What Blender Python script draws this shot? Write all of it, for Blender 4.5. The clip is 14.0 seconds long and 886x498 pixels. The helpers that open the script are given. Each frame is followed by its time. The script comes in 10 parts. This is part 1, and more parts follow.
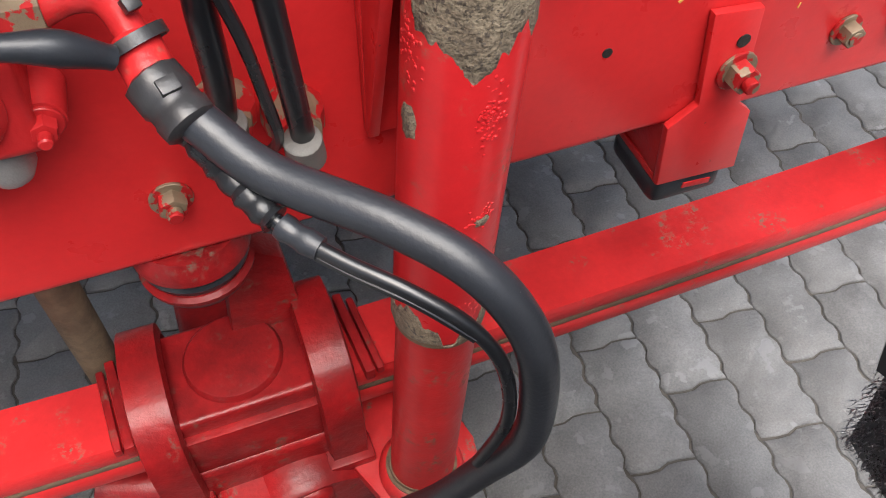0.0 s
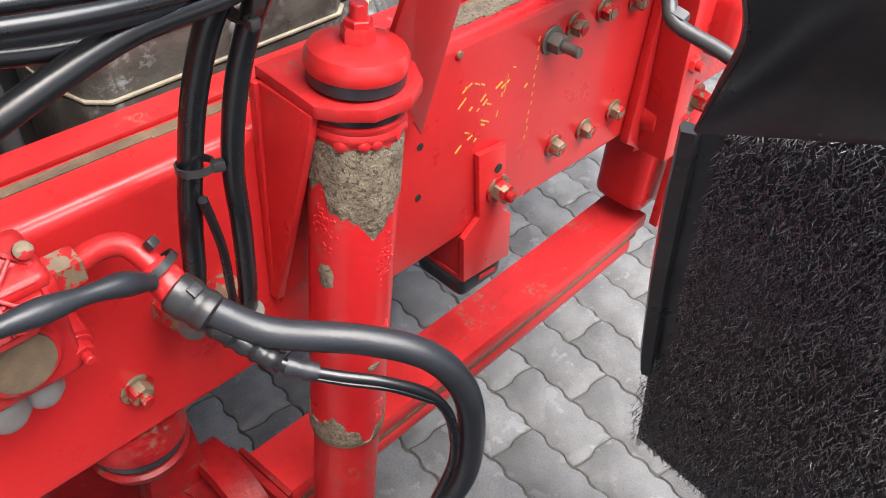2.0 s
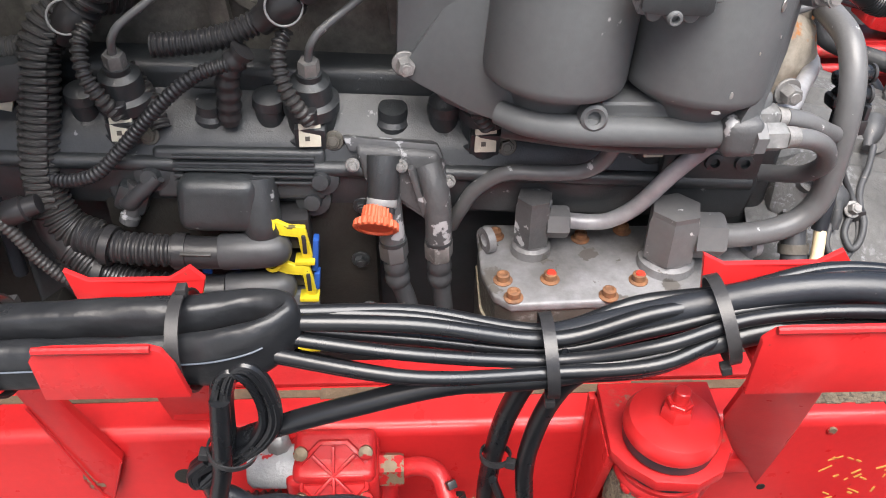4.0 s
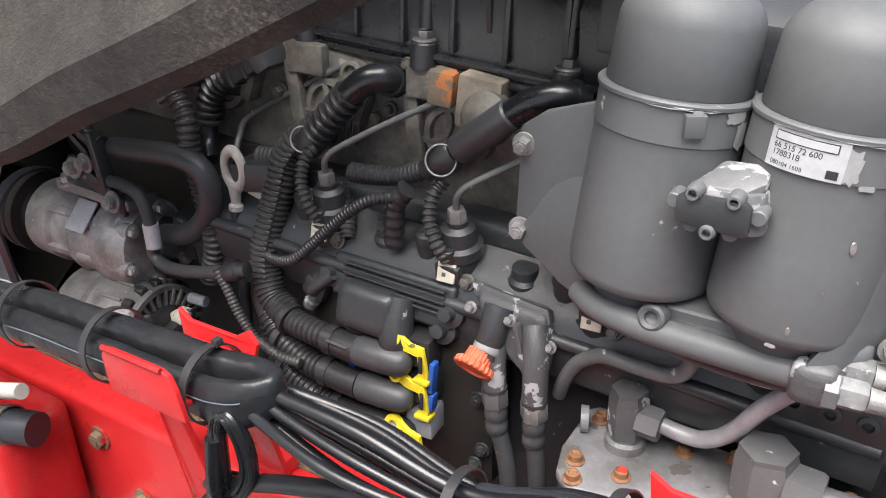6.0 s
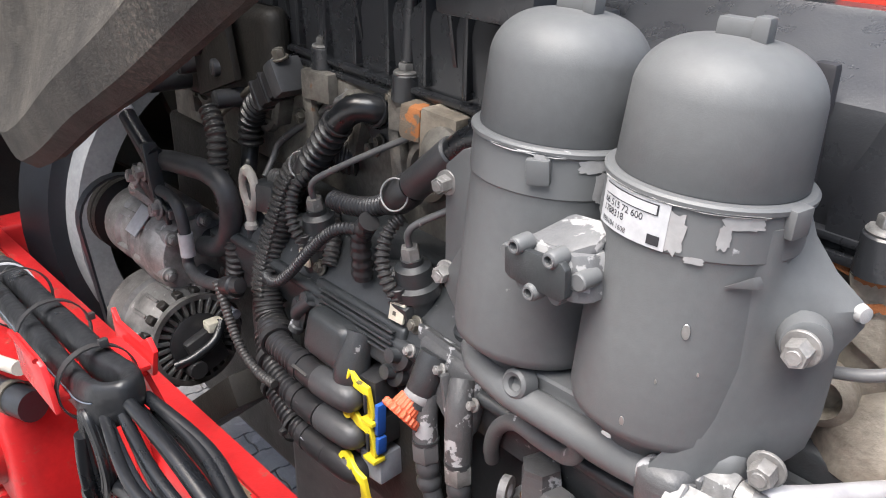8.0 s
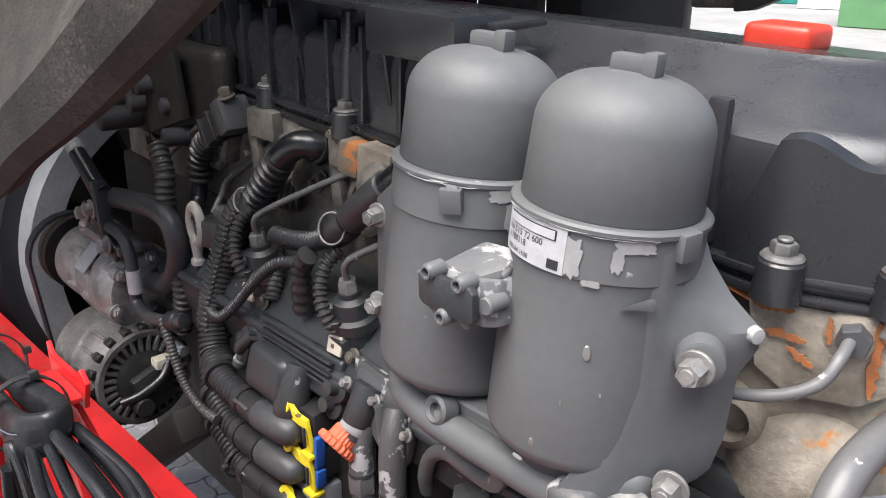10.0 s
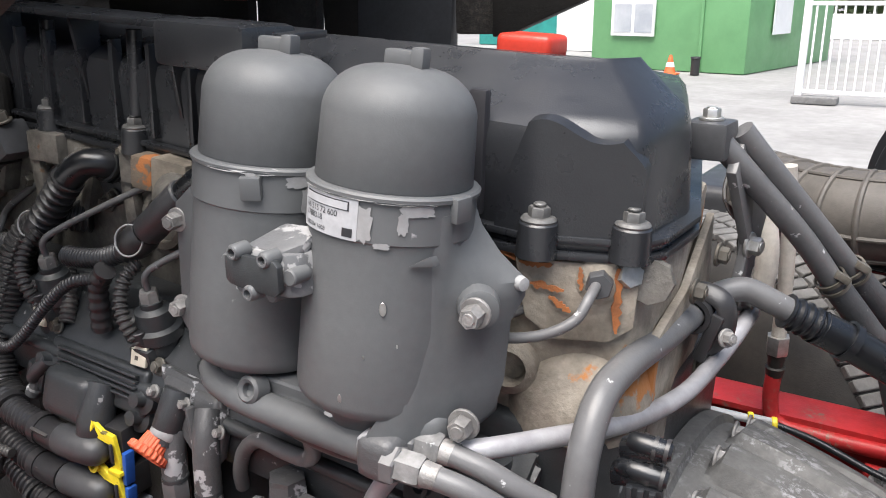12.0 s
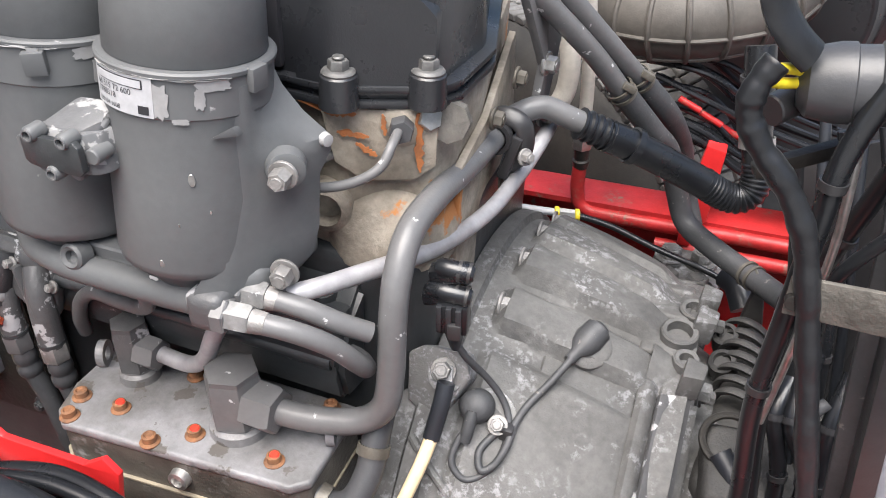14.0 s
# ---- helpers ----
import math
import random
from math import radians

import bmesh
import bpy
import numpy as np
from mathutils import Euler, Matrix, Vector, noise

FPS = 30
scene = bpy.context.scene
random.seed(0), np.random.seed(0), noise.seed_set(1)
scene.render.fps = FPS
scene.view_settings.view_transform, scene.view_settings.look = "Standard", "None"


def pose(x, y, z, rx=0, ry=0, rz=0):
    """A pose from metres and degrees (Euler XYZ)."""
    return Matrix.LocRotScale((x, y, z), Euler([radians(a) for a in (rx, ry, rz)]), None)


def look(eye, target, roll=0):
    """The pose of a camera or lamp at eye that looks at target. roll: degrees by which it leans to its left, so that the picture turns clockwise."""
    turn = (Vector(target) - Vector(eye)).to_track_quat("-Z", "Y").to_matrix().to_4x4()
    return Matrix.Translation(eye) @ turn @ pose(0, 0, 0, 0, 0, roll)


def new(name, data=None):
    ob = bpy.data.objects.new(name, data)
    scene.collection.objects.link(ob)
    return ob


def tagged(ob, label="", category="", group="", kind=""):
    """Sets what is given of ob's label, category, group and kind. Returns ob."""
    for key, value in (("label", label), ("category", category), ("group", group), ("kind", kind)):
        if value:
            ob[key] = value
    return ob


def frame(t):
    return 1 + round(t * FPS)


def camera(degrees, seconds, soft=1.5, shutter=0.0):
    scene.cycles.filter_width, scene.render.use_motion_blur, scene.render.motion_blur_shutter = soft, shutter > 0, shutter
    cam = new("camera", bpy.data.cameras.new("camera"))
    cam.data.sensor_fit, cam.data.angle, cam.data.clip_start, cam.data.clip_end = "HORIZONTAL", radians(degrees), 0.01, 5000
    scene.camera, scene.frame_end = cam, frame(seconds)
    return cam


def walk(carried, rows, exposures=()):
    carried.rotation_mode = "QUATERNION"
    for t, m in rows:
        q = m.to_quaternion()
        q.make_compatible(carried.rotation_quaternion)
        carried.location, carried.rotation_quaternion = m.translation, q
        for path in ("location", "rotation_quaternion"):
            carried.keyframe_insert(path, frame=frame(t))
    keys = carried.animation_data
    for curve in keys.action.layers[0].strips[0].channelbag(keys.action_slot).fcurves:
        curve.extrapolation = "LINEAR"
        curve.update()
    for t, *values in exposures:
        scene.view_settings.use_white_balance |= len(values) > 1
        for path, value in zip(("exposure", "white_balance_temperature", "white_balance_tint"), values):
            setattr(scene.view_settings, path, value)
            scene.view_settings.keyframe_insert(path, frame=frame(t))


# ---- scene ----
cam = camera(56.4, 14.0, soft=1.0)
PATH = [
    (0, (-0.156, -0.4, 1.204), (0.305, 0.728, -0.382), 1.7),
    (0.5, (-0.214, -0.392, 1.233), (0.466, 0.641, -0.339), 2.3),
    (1, (-0.241, -0.37, 1.249), (0.714, 0.587, -0.224), 3.5),
    (1.5, (-0.286, -0.389, 1.259), (0.863, 0.53, -0.094), 4.1),
    (2, (-0.343, -0.455, 1.339), (0.779, 0.528, 0.007), 5.0),
    (2.5, (-0.381, -0.52, 1.477), (0.568, 0.635, 0.148), 5.1),
    (3, (-0.364, -0.518, 1.541), (0.338, 0.826, 0.238), 3.8),
    (3.5, (-0.295, -0.481, 1.557), (0.109, 1.007, 0.283), 2.2),
    (4, (-0.195, -0.473, 1.556), (-0.139, 1.094, 0.314), 0.3),
    (4.2, (-0.169, -0.488, 1.55), (-0.241, 1.09, 0.322), 0.0),
    (6.3, (0.176, -0.436, 1.57), (-0.841, 1.069, 0.732), -1.0),
    (6.5, (0.212, -0.4, 1.561), (-0.842, 1.091, 0.743), -1.0),
    (7, (0.241, -0.294, 1.537), (-1.019, 1.036, 0.734), -1.8),
    (7.5, (0.283, -0.255, 1.543), (-1.097, 0.95, 0.741), -2.5),
    (7.7, (0.298, -0.253, 1.542), (-1.096, 0.945, 0.754), -1.6),
    (9.8, (0.35, -0.221, 1.538), (-1.056, 1.003, 0.812), -1.1),
    (10, (0.355, -0.233, 1.536), (-1.03, 1.044, 0.863), -0.8),
    (10.5, (0.355, -0.248, 1.518), (-1.002, 1.118, 0.978), -0.6),
    (11, (0.355, -0.256, 1.504), (-0.985, 1.125, 0.96), -0.8),
    (11.5, (0.388, -0.274, 1.507), (-0.888, 1.163, 0.954), -0.7),
    (12, (0.403, -0.292, 1.513), (-0.622, 1.324, 0.931), -0.2),
    (12.5, (0.398, -0.306, 1.514), (-0.354, 1.421, 0.843), 0.6),
    (13, (0.404, -0.331, 1.515), (-0.269, 1.332, 0.629), 0.2),
    (13.5, (0.415, -0.32, 1.535), (-0.204, 1.243, 0.451), -0.3),
    (14, (0.437, -0.288, 1.586), (-0.165, 1.279, 0.5), -0.1),
]
walk(cam, [(t, look(eye, target, roll)) for t, eye, target, roll in PATH], exposures=[(0.0, 1.16), (1.5, 1.42), (2.5, 1.48), (3.5, 1.3), (6.5, 1.38), (7.5, 1.52), (10.0, 1.27), (11.0, 1.08), (11.5, 1.18), (12.0, 1.08), (12.5, 0.98), (13.5, 1.22), (14.0, 1.32)])

# ---- world, sun, exposure ----
world = bpy.data.worlds.new("overcast")
scene.world = world
world.use_nodes = True
wn, wl = world.node_tree.nodes, world.node_tree.links
sky = wn.new("ShaderNodeTexSky")
sky.sky_type, sky.sun_disc = "NISHITA", False
sky.sun_elevation, sky.sun_rotation = radians(65), radians(200)
sky.air_density, sky.dust_density, sky.ozone_density = 1.0, 6.0, 1.0
hs = wn.new("ShaderNodeHueSaturation")
hs.inputs["Saturation"].default_value = 1.15
wl.new(sky.outputs[0], hs.inputs["Color"])
wl.new(hs.outputs[0], wn["Background"].inputs["Color"])
wn["Background"].inputs["Strength"].default_value = 0.088
sun_data = bpy.data.lights.new("sun", "SUN")
sun_data.energy, sun_data.angle, sun_data.color = 3.5, radians(55), (1.0, 0.985, 0.975)
sun = new("sun", sun_data)
sun.matrix_world = look((0.8, -2.2, 6.0), (0, 0, 0))


# ---- materials ----
def mat(name, base, second=None, rough=0.5, metal=0.0, scale=9.0, fine=120.0, chips=None, chip_scale=22.0, chip_at=0.66,
        chip_rough=0.6, speck=0.0, bump=0.08, bump_scale=350.0, coat=0.0, vary=0.0, rough_var=0.15, lump=0.0, grainy=0.2, spec=0.5):
    """A painted, cast, rubber or mineral surface: two scales of colour, patches of a second coat, fine relief."""
    m = bpy.data.materials.new(name)
    m.use_nodes = True
    n, l = m.node_tree.nodes, m.node_tree.links
    b = n["Principled BSDF"]
    pos = n.new("ShaderNodeNewGeometry").outputs["Position"]

    def tex(s, detail=5.0, rough_=0.6):
        t = n.new("ShaderNodeTexNoise")
        t.inputs["Scale"].default_value, t.inputs["Detail"].default_value, t.inputs["Roughness"].default_value = s, detail, rough_
        l.new(pos, t.inputs["Vector"])
        return t.outputs["Fac"]

    def ramp(fac, a, c):
        r = n.new("ShaderNodeMapRange")
        r.inputs["From Min"].default_value, r.inputs["From Max"].default_value = a, c
        l.new(fac, r.inputs["Value"])
        return r.outputs["Result"]

    def mix(fac, a, c):
        x = n.new("ShaderNodeMix")
        x.data_type = "RGBA"
        for sock, v in ((x.inputs[0], fac), (x.inputs[6], a), (x.inputs[7], c)):
            if isinstance(v, (tuple, list)):
                sock.default_value = (*v, 1.0)
            elif isinstance(v, (int, float)):
                sock.default_value = v
            else:
                l.new(v, sock)
        return x.outputs[2]

    second = second or tuple(0.72 * v for v in base)
    col = mix(ramp(tex(scale), 0.36, 0.64), base, second)
    grain = ramp(tex(fine, 3.0), 0.3, 0.7)
    dark = n.new("ShaderNodeMath")
    dark.operation = "MULTIPLY_ADD"
    l.new(grain, dark.inputs[0])
    dark.inputs[1].default_value, dark.inputs[2].default_value = grainy, 1 - grainy / 2
    sc = n.new("ShaderNodeVectorMath")
    sc.operation = "SCALE"
    l.new(col, sc.inputs[0])
    l.new(dark.outputs[0], sc.inputs["Scale"])
    col = sc.outputs[0]
    rg = n.new("ShaderNodeMath")
    rg.operation = "MULTIPLY_ADD"
    l.new(ramp(tex(scale * 2.3), 0.3, 0.7), rg.inputs[0])
    rg.inputs[1].default_value, rg.inputs[2].default_value = rough_var, rough - rough_var / 2
    rgh = rg.outputs[0]
    height = grain
    if chips:
        c = ramp(tex(chip_scale, 7.0, 0.55), chip_at, chip_at + 0.025)
        if speck:
            both = n.new("ShaderNodeMath")
            both.operation = "MULTIPLY"
            l.new(ramp(tex(chip_scale, 3.0, 0.6), chip_at - 0.07, chip_at + 0.07), both.inputs[0])
            l.new(ramp(tex(speck, 8.0, 0.68), 0.50, 0.60), both.inputs[1])
            c = both.outputs[0]
        col = mix(c, col, chips)
        x = n.new("ShaderNodeMix")
        l.new(c, x.inputs[0])
        l.new(rgh, x.inputs[2])
        x.inputs[3].default_value = chip_rough
        rgh = x.outputs[0]
    if vary:
        oi = n.new("ShaderNodeObjectInfo")
        h = n.new("ShaderNodeHueSaturation")
        mr = n.new("ShaderNodeMapRange")
        mr.inputs["To Min"].default_value, mr.inputs["To Max"].default_value = 1 - vary, 1 + vary
        l.new(oi.outputs["Random"], mr.inputs["Value"])
        l.new(mr.outputs["Result"], h.inputs["Value"])
        l.new(col, h.inputs["Color"])
        col = h.outputs[0]
    l.new(col, b.inputs["Base Color"])
    l.new(rgh, b.inputs["Roughness"])
    b.inputs["Metallic"].default_value = metal
    b.inputs["Specular IOR Level"].default_value = spec
    b.inputs["Coat Weight"].default_value = coat
    b.inputs["Coat Roughness"].default_value = 0.12
    bp = n.new("ShaderNodeBump")
    bp.inputs["Strength"].default_value, bp.inputs["Distance"].default_value = bump, 0.002
    l.new(tex(bump_scale, 4.0), bp.inputs["Height"])
    last = bp
    if lump:
        bq = n.new("ShaderNodeBump")
        bq.inputs["Strength"].default_value, bq.inputs["Distance"].default_value = lump, 0.006
        l.new(tex(bump_scale / 9, 4.0), bq.inputs["Height"])
        l.new(bp.outputs[0], bq.inputs["Normal"])
        last = bq
    l.new(last.outputs[0], b.inputs["Normal"])
    return m


RED = mat("red_chassis_paint", (0.60, 0.025, 0.026), (0.53, 0.020, 0.022), 0.32, chips=(0.13, 0.05, 0.035), chip_scale=90, chip_at=0.72, bump=0.05, coat=0.30, grainy=0.08, spec=0.3)
RED_WORN = mat("worn_red_paint", (0.52, 0.022, 0.024), (0.39, 0.016, 0.018), 0.38, chips=(0.17, 0.12, 0.085), chip_scale=26, chip_at=0.63, speck=150.0, bump=0.16, coat=0.2, lump=0.15, grainy=0.12, spec=0.3)
# Dusty chassis red with the far side's shade put into its darker base.
RED_FAR_SHADED = mat("dusty_red_paint_darkened_for_shade", (0.42, 0.022, 0.024), (0.27, 0.020, 0.020), 0.45, scale=12, chips=(0.16, 0.11, 0.085), chip_scale=24, chip_at=0.62, speck=120.0, bump=0.15, coat=0.1, lump=0.1, grainy=0.2, spec=0.3)
# Grimy red whose base is also darkened to carry the shade under the rail.
RED_GRIME_SHADED = mat("grimy_red_paint_darkened_for_shade", (0.27, 0.009, 0.011), (0.14, 0.007, 0.008), 0.36, scale=14, chips=(0.10, 0.075, 0.055), chip_scale=24, chip_at=0.63, speck=120.0, bump=0.2, coat=0.12, lump=0.25, grainy=0.2, spec=0.25)
RED_SHOCK = mat("blistered_red_paint", (0.58, 0.019, 0.023), (0.46, 0.015, 0.019), 0.34, chips=(0.20, 0.15, 0.10), chip_scale=17, chip_at=0.62, speck=190.0, bump=0.08, lump=0.08, grainy=0.08, coat=0.2, spec=0.3)
RUST_SAND = mat("sandy_rust", (0.225, 0.185, 0.13), (0.125, 0.096, 0.067), 0.9, scale=70, fine=600, bump=1.0, bump_scale=420, lump=0.8, grainy=0.7, chips=(0.070, 0.055, 0.041), chip_scale=260, chip_at=0.570)
BROWN_DIRT = mat("brown_dirt", (0.17, 0.115, 0.07), (0.10, 0.07, 0.045), 0.9, scale=40, bump=0.5)
CAN_GREY = mat("grey_engine_enamel", (0.110, 0.114, 0.117), (0.104, 0.108, 0.111), 0.50, chips=(0.42, 0.42, 0.42), chip_scale=26, chip_at=0.735, bump=0.08, bump_scale=700, grainy=0.10, scale=4, rough_var=0.08, spec=0.32)
BAND_GREY = mat("chipped_grey_enamel", (0.110, 0.114, 0.117), (0.103, 0.107, 0.110), 0.48, chips=(0.45, 0.45, 0.45), chip_scale=30, chip_at=0.66, bump=0.06, bump_scale=700, grainy=0.05, scale=4)
FLAKED = mat("flaked_grey_enamel", (0.125, 0.127, 0.131), (0.112, 0.114, 0.118), 0.45, chips=(0.30, 0.30, 0.30), chip_scale=48, chip_at=0.52, bump=0.2, bump_scale=500)
ENGINE = mat("dark_engine_enamel", (0.035, 0.038, 0.041), (0.026, 0.029, 0.031), 0.40, chips=(0.24, 0.24, 0.24), chip_scale=55, chip_at=0.695, bump=0.18, bump_scale=520, lump=0.07, spec=0.65, grainy=0.25)
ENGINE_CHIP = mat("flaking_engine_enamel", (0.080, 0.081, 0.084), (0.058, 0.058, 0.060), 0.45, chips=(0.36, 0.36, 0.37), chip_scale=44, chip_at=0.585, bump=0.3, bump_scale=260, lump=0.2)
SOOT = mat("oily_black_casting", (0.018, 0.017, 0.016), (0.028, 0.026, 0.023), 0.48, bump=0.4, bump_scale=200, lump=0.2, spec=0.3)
COVER = mat("black_moulded_cover", (0.019, 0.020, 0.023), (0.025, 0.027, 0.030), 0.30, bump=0.10, bump_scale=500, grainy=0.1, spec=0.6)
CAST = mat("bare_rusty_casting", (0.33, 0.293, 0.240), (0.16, 0.138, 0.110), 0.7, scale=18, chips=(0.36, 0.15, 0.05), chip_scale=16, chip_at=0.635, chip_rough=0.9, bump=0.5, bump_scale=220, lump=0.35, grainy=0.3)
RUST_BOLT = mat("rusted_bolt_steel", (0.26, 0.115, 0.05), (0.13, 0.065, 0.035), 0.75, scale=90, bump=0.4)
# Darker copy of CAST; on the head side it stands in for shadow.
CAST_DARK = mat("dark_bare_casting_with_shade", (0.150, 0.140, 0.124), (0.070, 0.066, 0.058), 0.55, scale=22, chips=(0.17, 0.085, 0.04), chip_scale=14, chip_at=0.67, chip_rough=0.85, bump=0.5, bump_scale=220, lump=0.3, grainy=0.4)
SILVER_FLAKE = mat("flaking_silver_paint", (0.46, 0.46, 0.46), (0.30, 0.30, 0.31), 0.5, metal=0.2, scale=60, chips=(0.40, 0.02, 0.02), chip_scale=60, chip_at=0.62, bump=0.4, lump=0.4)
RUSTY_CAST = mat("tan_casting_with_orange_rust", (0.20, 0.165, 0.125), (0.13, 0.105, 0.08), 0.8, scale=30, chips=(0.40, 0.15, 0.05), chip_scale=26, chip_at=0.54, chip_rough=0.9, bump=0.4, lump=0.3)
ORANGE_RUST = mat("orange_rust", (0.40, 0.14, 0.045), (0.26, 0.10, 0.04), 0.9, scale=40, bump=0.4)
WHITE_CRUST = mat("pale_corrosion_crust", (0.23, 0.23, 0.23), (0.14, 0.14, 0.138), 0.9, scale=60, bump=0.8, bump_scale=400, lump=0.6)
GEARBOX = mat("dusty_aluminium_casting", (0.108, 0.107, 0.105), (0.070, 0.069, 0.067), 0.66, metal=0.05, scale=11, chips=(0.235, 0.235, 0.245), chip_scale=15, chip_at=0.555, speck=110.0, bump=0.4, bump_scale=300, lump=0.22, grainy=0.3)
CHIPPED_ALU = mat("chipped_pale_casting", (0.210, 0.209, 0.206), (0.165, 0.164, 0.160), 0.65, scale=30, chips=(0.38, 0.38, 0.40), chip_scale=45, chip_at=0.52, speck=300.0, bump=0.4, lump=0.2)
TREAD = mat("dusty_tyre_tread", (0.19, 0.185, 0.178), (0.11, 0.106, 0.10), 0.85, scale=22, bump=0.3)
FIN_GREY = mat("grimy_finned_casting", (0.058, 0.057, 0.055), (0.034, 0.033, 0.032), 0.65, scale=30, bump=0.4, lump=0.3)
COOLER = mat("sprayed_cooler_casting", (0.25, 0.25, 0.262), (0.125, 0.123, 0.123), 0.5, metal=0.12, scale=13, chips=(0.10, 0.092, 0.085), chip_scale=30, chip_at=0.60, bump=0.3, bump_scale=260, lump=0.25)
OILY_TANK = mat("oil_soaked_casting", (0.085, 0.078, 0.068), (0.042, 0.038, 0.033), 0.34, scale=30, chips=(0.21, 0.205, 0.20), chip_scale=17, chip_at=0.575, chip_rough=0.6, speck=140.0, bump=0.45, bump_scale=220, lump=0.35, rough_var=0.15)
DULL_NUT = mat("dulled_union_nut", (0.27, 0.268, 0.265), (0.14, 0.14, 0.14), 0.45, metal=0.35, scale=45, chips=(0.42, 0.42, 0.42), chip_scale=80, chip_at=0.63, bump=0.2)
PIPE = mat("grey_painted_pipe", (0.128, 0.128, 0.130), (0.104, 0.104, 0.106), 0.38, chips=(0.50, 0.50, 0.50), chip_scale=70, chip_at=0.665, bump=0.10, grainy=0.12)
PIPE_SILVER = mat("silver_oversprayed_pipe", (0.40, 0.395, 0.41), (0.23, 0.225, 0.235), 0.42, metal=0.2, scale=16, bump=0.1, grainy=0.08)
STUD_GREY = mat("grimy_grey_bolt", (0.15, 0.15, 0.148), (0.085, 0.084, 0.082), 0.45, metal=0.3, scale=70, bump=0.2)
SEALANT = mat("yellowed_sealant", (0.30, 0.26, 0.19), (0.20, 0.175, 0.13), 0.7, scale=60)
STEEL_DULL = mat("bare_dull_metal", (0.31, 0.31, 0.31), (0.26, 0.26, 0.26), 0.6, metal=0.1, scale=90, grainy=0.1)
STEEL = mat("zinc_plated_steel", (0.55, 0.55, 0.54), (0.40, 0.39, 0.37), 0.35, metal=0.8, scale=90, bump=0.1)
OLD_STEEL = mat("tarnished_brassy_steel", (0.27, 0.21, 0.14), (0.17, 0.125, 0.08), 0.5, metal=0.4, scale=60, chips=(0.42, 0.012, 0.014), chip_scale=70, chip_at=0.50, bump=0.3)
CLIP = mat("dull_hose_clip_steel", (0.16, 0.15, 0.13), (0.09, 0.08, 0.065), 0.5, metal=0.4, scale=60, bump=0.2)
ALU_DIRTY = mat("grimy_die_cast_aluminium", (0.34, 0.33, 0.32), (0.17, 0.165, 0.16), 0.48, metal=0.35, scale=24, chips=(0.40, 0.39, 0.38), chip_scale=60, chip_at=0.64, bump=0.4)
ALT_GREY = mat("oily_grey_die_casting", (0.20, 0.195, 0.19), (0.095, 0.092, 0.088), 0.5, metal=0.3, scale=26, chips=(0.30, 0.29, 0.28), chip_scale=60, chip_at=0.66, bump=0.4)
ALU = mat("raw_die_cast_aluminium", (0.34, 0.33, 0.32), (0.20, 0.19, 0.18), 0.45, metal=0.4, scale=30, bump=0.3)
GLAND = mat("dusty_grey_zinc_cup", (0.15, 0.146, 0.138), (0.10, 0.096, 0.088), 0.6, metal=0.2, scale=60, bump=0.2)
HOSE_GREY = mat("dusty_grey_rubber_hose", (0.060, 0.061, 0.065), (0.039, 0.041, 0.044), 0.55, bump=0.2, scale=14, chips=(0.16, 0.15, 0.14), chip_scale=90, chip_at=0.66)
RUBBER = mat("dull_black_rubber_hose", (0.022, 0.025, 0.031), (0.016, 0.018, 0.022), 0.38, bump=0.12, chips=(0.10, 0.095, 0.09), chip_scale=110, chip_at=0.72, grainy=0.1)
CABLE = mat("glossy_black_cable", (0.008, 0.009, 0.011), (0.012, 0.013, 0.015), 0.29, bump=0.04, rough_var=0.08, spec=0.6)
SLEEVE = mat("black_vinyl_sleeve", (0.012, 0.013, 0.015), (0.018, 0.019, 0.021), 0.33, bump=0.25, bump_scale=90, lump=1.0, spec=0.42)
PLASTIC = mat("black_plastic", (0.022, 0.022, 0.024), (0.034, 0.033, 0.034), 0.36, bump=0.1)
CONDUIT = mat("dusty_black_conduit", (0.062, 0.060, 0.058), (0.034, 0.033, 0.033), 0.42, bump=0.1, spec=0.4)
GREY_HOSE = mat("grey_black_moulding", (0.056, 0.058, 0.062), (0.042, 0.043, 0.046), 0.42, bump=0.1)
YELLOW = mat("yellow_latch_plastic", (0.78, 0.62, 0.03), (0.68, 0.54, 0.03), 0.4, chips=(0.12, 0.10, 0.03), chip_scale=60, chip_at=0.68)
BLUE = mat("blue_plug_plastic", (0.02, 0.10, 0.42), (0.02, 0.08, 0.33), 0.45)
GREY_PLUG = mat("light_grey_plug_plastic", (0.28, 0.29, 0.32), (0.24, 0.25, 0.28), 0.45)
ORANGE = mat("orange_cap_plastic", (0.62, 0.12, 0.05), (0.52, 0.10, 0.045), 0.55, chips=(0.30, 0.25, 0.22), chip_scale=60, chip_at=0.68)
CAP_RED = mat("red_filler_cap_plastic", (0.72, 0.06, 0.035), None, 0.4)
WHITE = mat("off_white_tag", (0.66, 0.62, 0.50), (0.58, 0.54, 0.44), 0.55, chips=(0.25, 0.2, 0.15), chip_scale=120, chip_at=0.66)
LABEL = mat("white_label", (0.43, 0.435, 0.45), (0.40, 0.405, 0.42), 0.4, bump=0.02)
PALE_BLUE = mat("pale_blue_stripe", (0.10, 0.12, 0.15), None, 0.45)
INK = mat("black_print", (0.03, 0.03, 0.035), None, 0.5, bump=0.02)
CREAM = mat("cream_cable_jacket", (0.74, 0.60, 0.38), (0.66, 0.52, 0.33), 0.45)
# The fine pale second colour paints glints onto black bristles.
BRISTLE = mat("black_bristle_painted_glints", (0.014, 0.014, 0.017), (0.30, 0.30, 0.33), 0.22, scale=420, bump=0.0, spec=0.8)
